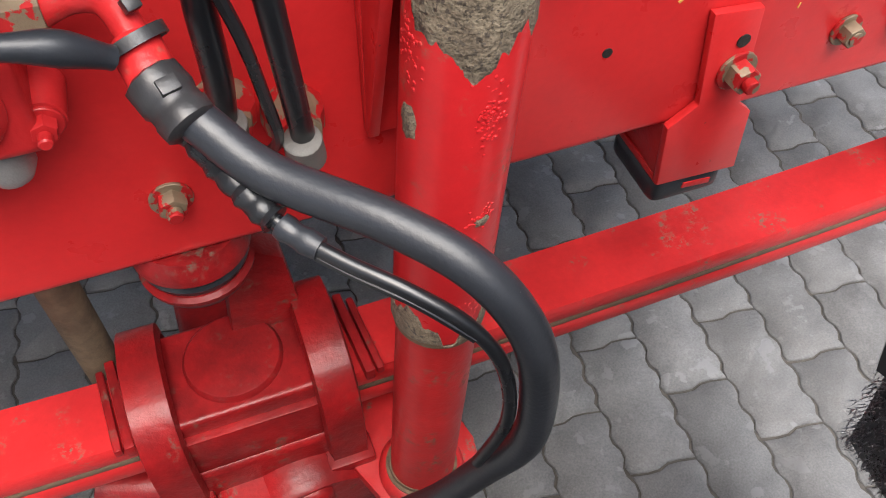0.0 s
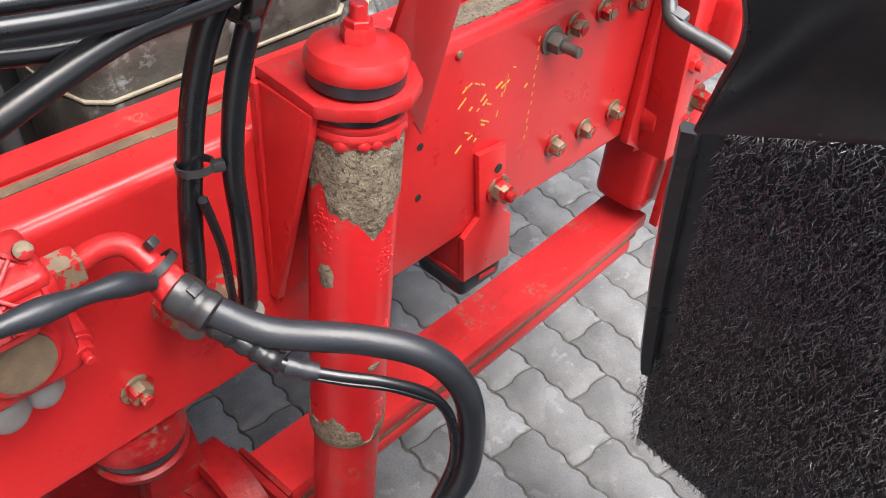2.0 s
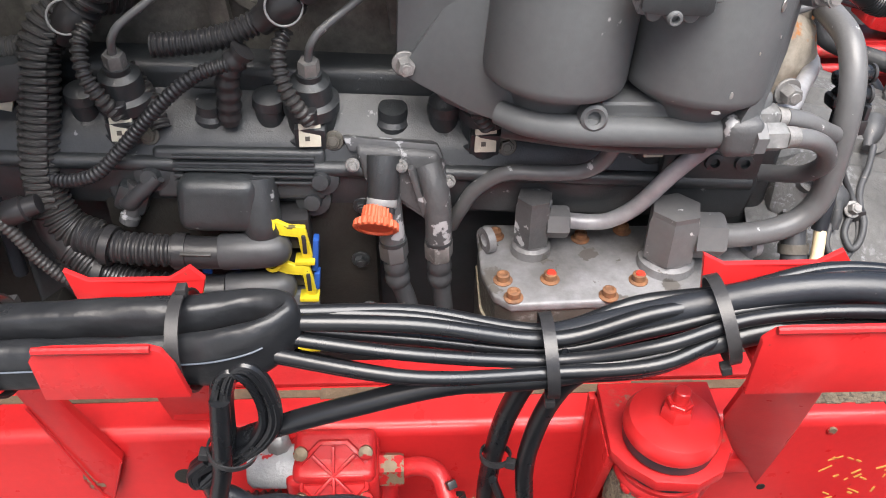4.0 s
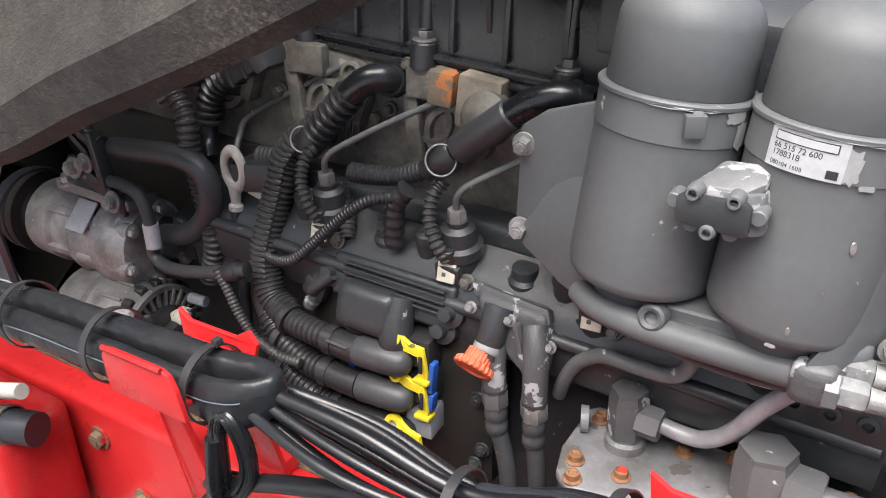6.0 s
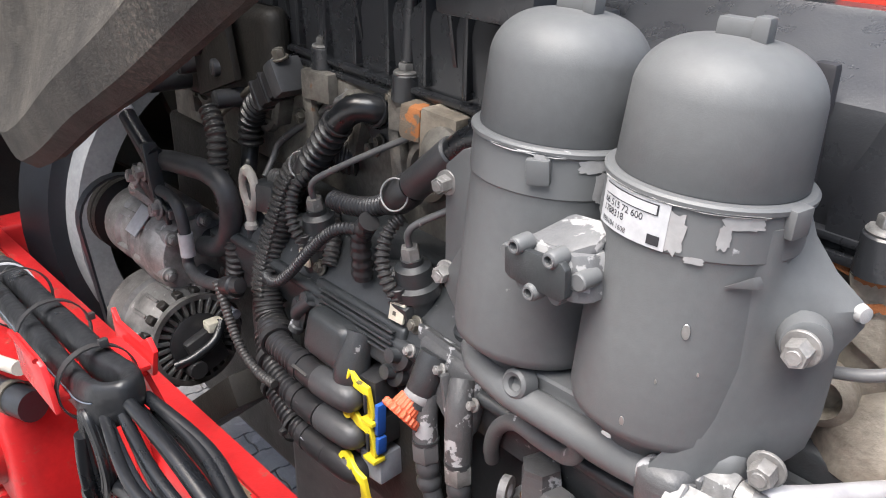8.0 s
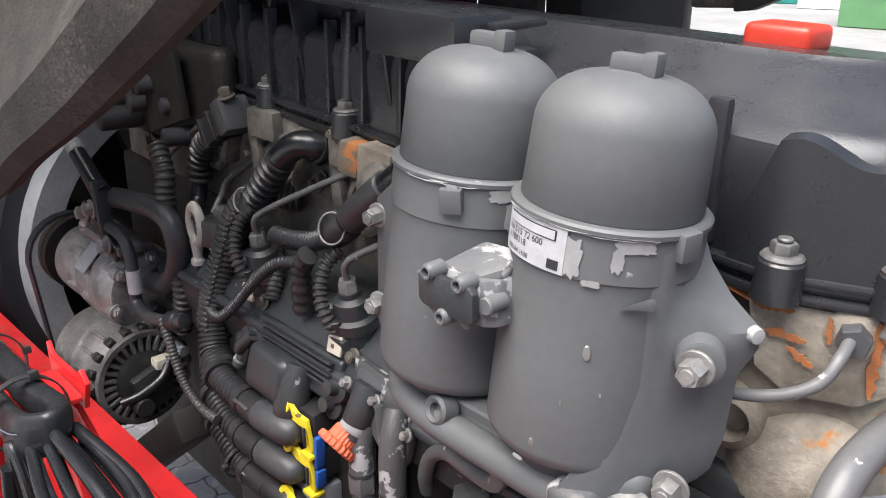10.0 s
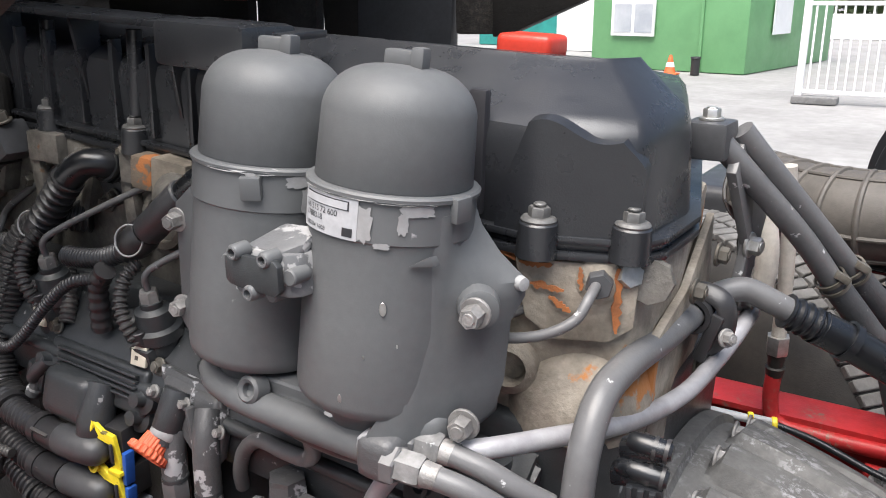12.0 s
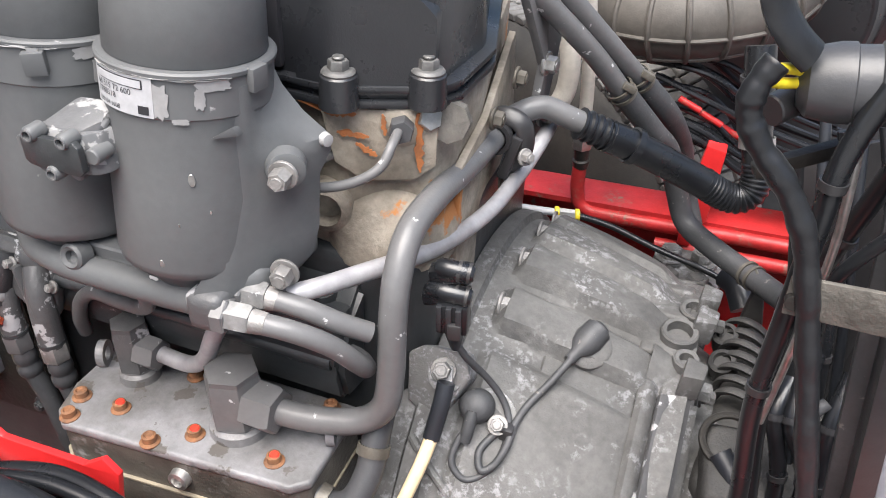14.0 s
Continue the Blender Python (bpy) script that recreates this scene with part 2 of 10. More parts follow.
GUARD = mat("black_mudguard_plastic", (0.026, 0.028, 0.033), (0.041, 0.044, 0.050), 0.32, chips=(0.10, 0.09, 0.085), chip_scale=60, chip_at=0.69, bump=0.1)
CAB_DIRT = mat("road_dirt_on_black_panel", (0.050, 0.045, 0.039), (0.022, 0.020, 0.018), 0.75, scale=9, chips=(0.085, 0.074, 0.062), chip_scale=7, chip_at=0.58, speck=160.0, chip_rough=0.9, bump=0.7, bump_scale=300, lump=0.4, grainy=0.6)
SHROUD = mat("weathered_grey_shroud", (0.33, 0.34, 0.35), (0.24, 0.25, 0.26), 0.55, bump=0.2)
OLIVE = mat("brown_fan_ring", (0.06, 0.052, 0.036), (0.045, 0.04, 0.03), 0.7)
BELLOWS = mat("dusty_tan_rubber", (0.088, 0.08, 0.071), (0.058, 0.053, 0.047), 0.6, scale=12, bump=0.2)
BRAID = mat("white_braided_sleeve", (0.52, 0.49, 0.44), (0.40, 0.37, 0.33), 0.7, bump=0.6, bump_scale=900)
TYRE = mat("tyre_rubber", (0.030, 0.029, 0.028), (0.055, 0.05, 0.045), 0.8, bump=0.3)
PAVER = mat("grey_concrete_paver", (0.178, 0.178, 0.178), (0.136, 0.136, 0.136), 0.88, scale=14, fine=300, chips=(0.187, 0.188, 0.189), chip_scale=20, chip_at=0.60, bump=0.8, bump_scale=420, vary=0.12, lump=0.4, grainy=0.35)
JOINT = mat("dark_sandy_joint", (0.085, 0.078, 0.068), (0.055, 0.050, 0.044), 0.95, scale=40, bump=0.8)
CONCRETE = mat("pale_concrete_yard", (0.27, 0.268, 0.265), (0.21, 0.208, 0.205), 0.85, scale=0.7, fine=6, bump=0.3, bump_scale=60, grainy=0.2)

GREEN = mat("green_container_paint", (0.14, 0.33, 0.15), (0.12, 0.29, 0.13), 0.45, scale=2)
TEAL = mat("teal_container_paint", (0.03, 0.30, 0.27), None, 0.45, scale=2)
FENCE = mat("white_fence_paint", (0.80, 0.81, 0.82), (0.74, 0.75, 0.76), 0.45, scale=3)
GLASS_DARK = mat("window_glass", (0.35, 0.38, 0.42), (0.5, 0.52, 0.55), 0.08, scale=1.5, bump=0.0)
LEAF = mat("dull_hedge_green", (0.055, 0.085, 0.03), (0.035, 0.06, 0.022), 0.7, scale=2.0)
CONE = mat("orange_cone_plastic", (0.75, 0.16, 0.05), None, 0.5)
YELLOW_PAINT = mat("yellow_marker_paint", (0.64, 0.36, 0.08), (0.56, 0.29, 0.06), 0.6)


# ---- shapes ----
def B():
    return bmesh.new()


def add(bm, other):
    me = bpy.data.meshes.new("piece")
    other.to_mesh(me)
    other.free()
    bm.from_mesh(me)
    bpy.data.meshes.remove(me)
    return bm


def aim(p, d):
    return Matrix.Translation(Vector(p)) @ Vector(d).to_track_quat("Z", "Y").to_matrix().to_4x4()


def box(bm, c, s, rot=(0, 0, 0), bev=0.002, seg=2):
    t = B()
    bmesh.ops.create_cube(t, size=1.0)
    bmesh.ops.scale(t, vec=s, verts=t.verts)
    if bev:
        bmesh.ops.bevel(t, geom=t.edges[:], offset=min(bev, min(s) * 0.45), segments=seg, affect="EDGES", profile=0.6)
    bmesh.ops.transform(t, matrix=pose(*c, *rot), verts=t.verts)
    return add(bm, t)


def lathe(bm, p, d, prof, n=24, spin=0.0):
    """Rings of (height, radius) along d from p, closed at both ends."""
    m, rings = aim(p, d), []
    for h, r in prof:
        if r < 1e-6:
            rings.append([bm.verts.new(m @ Vector((0, 0, h)))])
        else:
            rings.append([bm.verts.new(m @ Vector((r * math.cos(spin + 2 * math.pi * k / n), r * math.sin(spin + 2 * math.pi * k / n), h))) for k in range(n)])
    for a, c in zip(rings, rings[1:]):
        for k in range(n):
            q = (k + 1) % n
            if len(a) == 1 and len(c) > 1:
                bm.faces.new((a[0], c[q], c[k]))
            elif len(c) == 1 and len(a) > 1:
                bm.faces.new((a[k], a[q], c[0]))
            elif len(a) > 1:
                bm.faces.new((a[k], a[q], c[q], c[k]))
    if len(rings[0]) > 1:
        bm.faces.new(rings[0][::-1])
    if len(rings[-1]) > 1:
        bm.faces.new(rings[-1])
    return bm


def rod(bm, p0, p1, r, r2=None, n=20, ch=0.001):
    r2 = r if r2 is None else r2
    d = Vector(p1) - Vector(p0)
    h = d.length
    return lathe(bm, p0, d, [(0, r - ch), (ch, r), (h - ch, r2), (h, r2 - ch)], n)


def hexa(bm, p, d, af, h, spin=0.3):
    r = af / math.sqrt(3)
    return lathe(bm, p, d, [(0, r), (h * 0.86, r), (h, r * 0.9)], 6, spin)


def bolt(bm, p, d, af=0.018, h=0.010, washer=True, stud=0.0, spin=0.3):
    d = Vector(d).normalized()
    p = Vector(p)
    if washer:
        rod(bm, p, p + d * 0.003, af * 0.82, n=20, ch=0.0006)
        p = p + d * 0.003
    hexa(bm, p, d, af, h, spin)
    if stud:
        rod(bm, p + d * h, p + d * (h + stud), af * 0.3, n=12)
    else:
        rod(bm, p + d * h, p + d * (h + 0.0012), af * 0.36, n=16, ch=0.0008)
    return bm


def spline(pts, k=8):
    p = [Vector(q) for q in pts]
    if len(p) == 2:
        return [p[0].lerp(p[1], i / k) for i in range(k + 1)]
    out = []
    for i in range(len(p) - 1):
        a, b, c, d = p[max(i - 1, 0)], p[i], p[i + 1], p[min(i + 2, len(p) - 1)]
        for j in range(k):
            t = j / k
            out.append(0.5 * (2 * b + (c - a) * t + (2 * a - 5 * b + 4 * c - d) * t * t + (3 * b - a - 3 * c + d) * t ** 3))
    out.append(p[-1])
    return out


def even(pts, step):
    out, carry = [pts[0]], 0.0
    for a, b in zip(pts, pts[1:]):
        length = (b - a).length
        s = step - carry
        while s <= length:
            out.append(a.lerp(b, s / length))
            s += step
        carry = length - (s - step)
    return out


def tube(bm, pts, r, n=12, k=8, smooth=True, flat=1.0):
    """A pipe through pts. r: a radius, or a list of radii, one for each sample."""
    path = spline(pts, k) if smooth else [Vector(q) for q in pts]
    radii = r if isinstance(r, list) else [r] * len(path)
    t0 = (path[1] - path[0]).normalized()
    up = t0.orthogonal().normalized()
    rings = []
    for i, p in enumerate(path):
        t = (path[min(i + 1, len(path) - 1)] - path[max(i - 1, 0)]).normalized()
        up = (up - t * up.dot(t)).normalized()
        side = t.cross(up)
        rings.append([bm.verts.new(p + radii[i] * (up * math.cos(2 * math.pi * j / n) + side * flat * math.sin(2 * math.pi * j / n))) for j in range(n)])
    for a, c in zip(rings, rings[1:]):
        for j in range(n):
            q = (j + 1) % n
            bm.faces.new((a[j], a[q], c[q], c[j]))
    bm.faces.new(rings[0][::-1])
    bm.faces.new(rings[-1])
    return bm


def ribbed(bm, pts, r, pitch=0.005, depth=0.0018, n=14):
    """A corrugated pipe through pts."""
    path = even(spline(pts, 24), pitch / 4)
    radii = [r - (depth if i % 4 in (2, 3) else 0.0) for i in range(len(path))]
    return tube(bm, path, radii, n=n, smooth=False)


def slab(bm, pts, thick, bev=0.0015, seg=2, way=None):
    """A plate with the outline pts, thick along the outline's normal or along way."""
    t = B()
    f = t.faces.new([t.verts.new(Vector(p)) for p in pts])
    f.normal_update()
    nrm = f.normal.copy()
    got = bmesh.ops.extrude_face_region(t, geom=[f])
    bmesh.ops.translate(t, vec=Vector(way).normalized() * thick if way else nrm * thick, verts=[v for v in got["geom"] if isinstance(v, bmesh.types.BMVert)])
    bmesh.ops.recalc_face_normals(t, faces=t.faces)
    if bev:
        bmesh.ops.bevel(t, geom=t.edges[:], offset=bev, segments=seg, affect="EDGES", profile=0.6)
    return add(bm, t)


def ring(bm, c, d, big, small, n=28, k=10):
    """A torus."""
    m = aim(c, d)
    rows = [[bm.verts.new(m @ Vector(((big + small * math.cos(b)) * math.cos(a), (big + small * math.cos(b)) * math.sin(a), small * math.sin(b))))
             for b in [2 * math.pi * j / k for j in range(k)]] for a in [2 * math.pi * i / n for i in range(n)]]
    for i in range(n):
        for j in range(k):
            bm.faces.new((rows[i][j], rows[(i + 1) % n][j], rows[(i + 1) % n][(j + 1) % k], rows[i][(j + 1) % k]))
    return bm


def band(bm, c, d, big, width, thick, n=32):
    """A flat ring round the axis d."""
    return lathe_open(bm, c, d, [(-width / 2, big), (-width / 2, big + thick), (width / 2, big + thick), (width / 2, big)], n)


def lathe_open(bm, p, d, prof, n=32):
    """Rings of (height, radius), the last joined to the first."""
    m = aim(p, d)
    rings = [[bm.verts.new(m @ Vector((r * math.cos(2 * math.pi * k / n), r * math.sin(2 * math.pi * k / n), h))) for k in range(n)] for h, r in prof]
    for a, c in zip(rings, rings[1:] + rings[:1]):
        for k in range(n):
            q = (k + 1) % n
            bm.faces.new((a[k], a[q], c[q], c[k]))
    return bm


ORIGIN = {}


def mesh_of(name, bm, material, at, sharp=38):
    bmesh.ops.recalc_face_normals(bm, faces=bm.faces)
    bmesh.ops.translate(bm, vec=-Vector(at), verts=bm.verts)
    lim = radians(sharp)
    for e in bm.edges:
        e.smooth = len(e.link_faces) == 2 and e.calc_face_angle(0) < lim
    for f in bm.faces:
        f.smooth = True
    me = bpy.data.meshes.new(name)
    bm.to_mesh(me)
    bm.free()
    me.materials.append(material)
    return me


def part(name, bm, material, parent, label=""):
    at = ORIGIN[parent.name]
    ob = new(name, mesh_of(name, bm, material, at))
    ob.parent = parent
    ORIGIN[ob.name] = at
    if label:
        tagged(ob, label)
    return ob


def thing(name, at, label, category, group="", kind=""):
    ob = new(name)
    ob.empty_display_size = 0.03
    ob.location = at
    ORIGIN[ob.name] = Vector(at)
    return tagged(ob, label, category, group, kind)


def solid(name, bm, material, label, category, group="", kind=""):
    """A thing that is one mesh."""
    lo = [min(v.co[i] for v in bm.verts) for i in range(3)]
    hi = [max(v.co[i] for v in bm.verts) for i in range(3)]
    at = Vector(((lo[0] + hi[0]) / 2, (lo[1] + hi[1]) / 2, lo[2]))
    ob = new(name, mesh_of(name, bm, material, at))
    ob.location = at
    ORIGIN[ob.name] = at
    return tagged(ob, label, category, group, kind)


def tie_wrap(path_c, d, big, flat=0.0, head=(0, 0, 1), label="black nylon cable tie pulled round the cables", width=0.005):
    """A cable tie round the axis d, with its head."""
    bm = band(B(), path_c, d, big, width, 0.0015, 28)
    c = Vector(path_c) + Vector(head).normalized() * (big + 0.003)
    t = B()
    box(t, (0, 0, 0), (0.008, 0.007, 0.007), bev=0.001)
    bmesh.ops.transform(t, matrix=aim(c, d), verts=t.verts)
    add(bm, t)
    return solid("cable_tie", bm, PLASTIC, label, "cable tie", "cable ties")


# ---- ground ----
bm = B()
bmesh.ops.create_grid(bm, x_segments=8, y_segments=8, size=400.0)
tagged(new("ground", mesh_of("ground", bm, CONCRETE, (0, 0, 0))), "pale worn concrete yard", "ground", kind="structure").location = (0, 0, -0.012)
PAVE_TURN = -95.0
pavement = thing("pavement", (0, 0, 0), "grey interlocking zigzag concrete pavers with dark joints", "pavement", kind="structure")
bm = box(B(), (0.3, 0.4, -0.010), (8.4, 6.6, 0.012), bev=0)
part("joint_bed", bm, JOINT, pavement, "dark sandy joint bed")


# ---- chassis rails ----
def chassis_rail(name, y0, side, label, paint):
    """A C-section rail with its web at y0 and its flanges towards +side."""
    x0, x1, z0, z1, w, r, t = -1.75, 1.9, 0.72, 0.98, 0.080, 0.012, 0.008
    prof = []
    for cz, a0, a1 in ((z0 + r, 270, 180), (z1 - r, 180, 90)):
        for i in range(6):
            a = radians(a0 + (a1 - a0) * i / 5)
            prof.append((r + r * math.cos(a), cz + r * math.sin(a)))
    outer = [(w, z0)] + prof + [(w, z1)]
    inner = [(w, z1 - t), (t, z1 - t), (t, z0 + t), (w, z0 + t)]
    bm = B()
    rows = [[bm.verts.new((x, y0 + side * u, z)) for u, z in outer + inner] for x in (x0, x1)]
    for j in range(len(rows[0])):
        k = (j + 1) % len(rows[0])
        bm.faces.new((rows[0][j], rows[0][k], rows[1][k], rows[1][j]))
    bm.faces.new(rows[0])
    bm.faces.new(rows[1][::-1])
    ob = thing(name, (0, y0, z0), label, "chassis rail", kind="structure")
    part("rail_web_and_flanges", bm, paint, ob)
    return ob


rail = chassis_rail("rail_near", 0.0, 1, "glossy red painted steel C-section chassis rail", RED)
rail_far = chassis_rail("rail_far", 0.865, -1, "dusty red chassis rail beyond the engine, darkened for shade", RED_FAR_SHADED)
bm = B()
for k in range(60):
    x = -1.7 + 3.4 * k / 59
    y = 0.043 + 0.0025 * noise.noise((x * 9, 0, 0))
    w = 0.011 + 0.004 * noise.noise((x * 14, 3, 0))
    box(bm, (x, y, 0.9802), (0.0578, w, 0.0016), bev=0.0)
part("seam_dirt", bm, BROWN_DIRT, rail, "brown dirt caught along the top seam")
bm = B()
for k in range(14):
    x = 0.125 + 0.0135 * k
    box(bm, (x, 0.030 + 0.003 * noise.noise((x * 30, 1, 0)), 0.9806), (0.0140, 0.026 + 0.008 * noise.noise((x * 40, 5, 0)), 0.0014), bev=0)
part("dirt_patch", bm, RUST_SAND, rail, "dry sand caught on the rail top")
# top reinforcement plate that runs beside the seam
part("flange_plate", box(B(), (0.1, 0.0655, 0.9825), (3.4, 0.029, 0.005), bev=0.0015), RED_WORN, rail, "dusty red inner flange strip")
# holes in the web: dark sunk bores with a rim
for x, z, r in ((-0.413, 0.920, 0.0105), (-0.456, 0.874, 0.0115), (0.130, 0.882, 0.0042), (0.131, 0.819, 0.0042), (-0.520, 0.80, 0.0105)):
    bm = rod(B(), (x, -0.0008, z), (x, 0.0075, z), r, n=20, ch=0.0002)
    part("bore", bm, SOOT, rail, "dark drilled hole")
for x, z in ((0.175, 0.964),):
    part("rivet", rod(B(), (x, -0.002, z), (x, 0.001, z), 0.005, n=14), OLD_STEEL, rail)
# cross member between the rails
for x in (-1.55, 1.25):
    ob = solid("cross_member", box(B(), (x, 0.4325, 0.84), (0.09, 0.69, 0.2), bev=0.012, seg=3), RED_WORN, "red painted cross member joining the rails", "cross member", kind="structure")


def rail_bolt(x, z, af=0.018, h=0.011, stud=0.0, y=0.0, metal=OLD_STEEL, name="hex_bolt", label="rusty hexagon bolt with flaking red paint in the rail"):
    return solid(name, bolt(B(), (x, y, z), (0, -1, 0), af, h, stud=stud, spin=random.random()), metal, label, "bolt", "bolts in the rail")


for x, z in ((0.357, 0.938), (0.410, 0.940), (0.474, 0.934), (0.358, 0.782), (0.418, 0.780), (0.480, 0.782)):
    rail_bolt(x, z)
rail_bolt(0.318, 0.933, 0.020, 0.014, stud=0.022, metal=CLIP, name="threaded_stud", label="bare steel stud with nut standing out of the rail")
rail_bolt(-0.189, 0.786, 0.018, 0.010, stud=0.008, name="flange_nut", label="red painted flange nut with rusty flats")
rail_bolt(-0.489, 0.922, 0.020, 0.006)
rail_bolt(-0.60, 0.86, 0.020, 0.008)
rail_bolt(-0.66, 0.93, 0.020, 0.008)
rail_bolt(-0.66, 0.80, 0.020, 0.008)

# yellow marker scrawl on the rail
scrawl = thing("paint_marking", (0.22, 0, 0.86), "scuffed yellow hand-brushed marks on the red rail", "paint marking")
rs = random.Random(5)
for k in range(24):
    x, z = 0.185 + 0.105 * rs.random(), 0.850 + 0.075 * rs.random()
    a, ln = rs.choice((25, 40, 80, -30)), 0.004 + 0.011 * rs.random()
    part("stroke", box(B(), (x, -0.0003, z), (ln, 0.0008, 0.0012 + 0.0010 * rs.random()), rot=(0, -a, 0), bev=0), YELLOW_PAINT, scrawl)
for k in range(12):
    part("dash", box(B(), (0.296 + 0.004 * rs.random(), -0.0003, 0.82 + 0.011 * k), (0.0014, 0.0008, 0.005), rot=(0, 8, 0), bev=0), YELLOW_PAINT, scrawl)

# ---- leaf spring, clamp and axle seat ----
spring = thing("leaf_spring", (0.1, 0.04, 0.42), "red painted two-leaf parabolic spring below the rail", "leaf spring")


def leaf(z0, x0, x1, t, w, yc):
    bm, rows, n = B(), [], 28
    for i in range(n + 1):
        x = x0 + (x1 - x0) * i / n
        z = z0 + 0.054 * (x + 0.06) ** 2
        rows.append([bm.verts.new((x, yc + u * w / 2, z + v * t)) for u, v in ((-0.94, 0), (-1, 0.2), (-1, 0.8), (-0.94, 1), (0.94, 1), (1, 0.8), (1, 0.2), (0.94, 0))])
    for a, c in zip(rows, rows[1:]):
        for j in range(8):
            bm.faces.new((a[j], a[(j + 1) % 8], c[(j + 1) % 8], c[j]))
    bm.faces.new(rows[0])
    bm.faces.new(rows[-1][::-1])
    return bm


part("upper_leaf", leaf(0.447, -1.0, 0.672, 0.028, 0.08, 0.040), RED_WORN, spring)
part("lower_leaf", leaf(0.412, -1.0, 0.640, 0.026, 0.08, 0.040), RED_WORN, spring)
part("spacer", leaf(0.436, -0.98, 0.655, 0.016, 0.077, 0.040), BROWN_DIRT, spring, "muddy gap between the leaves")

clamp = thing("spring_clamp", (-0.19, 0.04, 0.36), "heavy red cast axle clamp with bolted straps round the spring", "spring clamp")
bm = box(B(), (-0.185, 0.042, 0.487), (0.155, 0.105, 0.028), bev=0.006, seg=3)
part("top_plate", bm, RED_GRIME_SHADED, clamp)
bm = lathe(B(), (-0.19, 0.045, 0.498), (0, 0, 1), [(0, 0.048), (0.006, 0.048), (0.010, 0.045), (0.011, 0.040), (0.011, 0)], 40)
part("round_boss", bm, RED_GRIME_SHADED, clamp)
part("side_cheek", box(B(), (-0.185, -0.012, 0.445), (0.15, 0.016, 0.07), bev=0.004), RED_GRIME_SHADED, clamp)
part("lower_seat", box(B(), (-0.19, 0.035, 0.385), (0.20, 0.12, 0.07), bev=0.012, seg=3), RED_GRIME_SHADED, clamp)
for x in (-0.272, -0.105):
    bm = B()
    sec = [(0.110, 0.37), (0.108, 0.46), (0.095, 0.505), (0.06, 0.520), (0.02, 0.517), (-0.008, 0.50), (-0.024, 0.46), (-0.026, 0.36)]
    rows = []
    path = spline([(0, a, b) for a, b in sec], 5)
    for i, p in enumerate(path):
        t = (path[min(i + 1, len(path) - 1)] - path[max(i - 1, 0)]).normalized()
        nrm = Vector((0, -t.z, t.y))
        rows.append([bm.verts.new((x + u, p.y + nrm.y * v, p.z + nrm.z * v)) for u, v in ((-0.021, 0), (-0.018, -0.012), (0.018, -0.012), (0.021, 0))])
    for a, c in zip(rows, rows[1:]):
        for j in range(4):
            bm.faces.new((a[j], a[(j + 1) % 4], c[(j + 1) % 4], c[j]))
    bm.faces.new(rows[0])
    bm.faces.new(rows[-1][::-1])
    strap = part("strap", bm, RED_GRIME_SHADED, clamp)
    part("strap_foot", box(B(), (x, -0.030, 0.372), (0.05, 0.035, 0.022), bev=0.005), RED_GRIME_SHADED, strap)
for x in (-0.302, -0.072):
    part("rib", box(B(), (x, 0.04, 0.484), (0.010, 0.10, 0.018), rot=(0, 0, 4), bev=0.003), RED_GRIME_SHADED, clamp)
    part("rib", box(B(), (x + 0.012 * (1 if x > -0.2 else -1), 0.04, 0.480), (0.008, 0.092, 0.012), rot=(0, 0, 4), bev=0.003), RED_GRIME_SHADED, clamp)
axle = solid("axle_beam", box(B(), (-0.19, 0.43, 0.33), (0.12, 1.0, 0.09), bev=0.02, seg=3), RED_GRIME_SHADED, "red painted forged front axle beam", "axle")

# bump stop above the clamp
stop = thing("bump_stop", (-0.19, 0.01, 0.66), "round black rubber bump stop in a red steel dish", "bump stop")
part("upper_dish", lathe(B(), (-0.189, 0.032, 0.722), (0, 0, -1), [(0, 0.040), (0.012, 0.0455), (0.020, 0.046), (0.024, 0.043), (0.024, 0)], 36), RED_GRIME_SHADED, stop)
part("rubber", lathe(B(), (-0.189, 0.032, 0.699), (0, 0, -1), [(0, 0.040), (0.008, 0.043), (0.016, 0.040), (0.016, 0)], 36), RUBBER, stop)
part("lower_dish", lathe(B(), (-0.189, 0.032, 0.684), (0, 0, -1), [(0, 0.042), (0.003, 0.0455), (0.008, 0.0445), (0.010, 0)], 36), RED_GRIME_SHADED, stop)
part("foot", lathe(B(), (-0.189, 0.032, 0.675), (0, 0, -1), [(0, 0.042), (0.008, 0.040), (0.016, 0.030), (0.016, 0)], 36), RUBBER, stop)
solid("axle_arm", slab(B(), [(-0.20, 0.10, 0.36), (-0.10, 0.10, 0.36), (-0.12, 0.10, 0.60), (-0.17, 0.10, 0.64)], 0.03, 0.004), RED_GRIME_SHADED, "red cast arm rising from the axle", "axle arm")
solid("anti_roll_link", rod(B(), (-0.335, 0.16, 0.10), (-0.325, 0.14, 0.74), 0.020, n=24), BROWN_DIRT, "dirty brown steel link rod behind the spring", "link rod")
solid("drag_link", rod(B(), (-0.36, 0.04, 0.345), (-0.20, -0.02, 0.335), 0.028, n=24), RED_GRIME_SHADED, "red cast arm under the clamp", "steering arm")
solid("brake_chamber_edge", lathe(B(), (-0.16, 0.0, 0.30), (0.1, -1, 0), [(0, 0.085), (0.05, 0.085), (0.06, 0.078), (0.06, 0)], 40), RED_GRIME_SHADED, "round red casting below the clamp", "casting")

# ---- shock absorber ----
shock = thing("shock_absorber", (-0.039, -0.073, 0.375), "red shock absorber with blistered paint and sandy rust", "shock absorber")
S0, S1 = Vector((-0.039, -0.073, 0.375)), Vector((0.000, -0.060, 1.075))
axis = (S1 - S0).normalized()


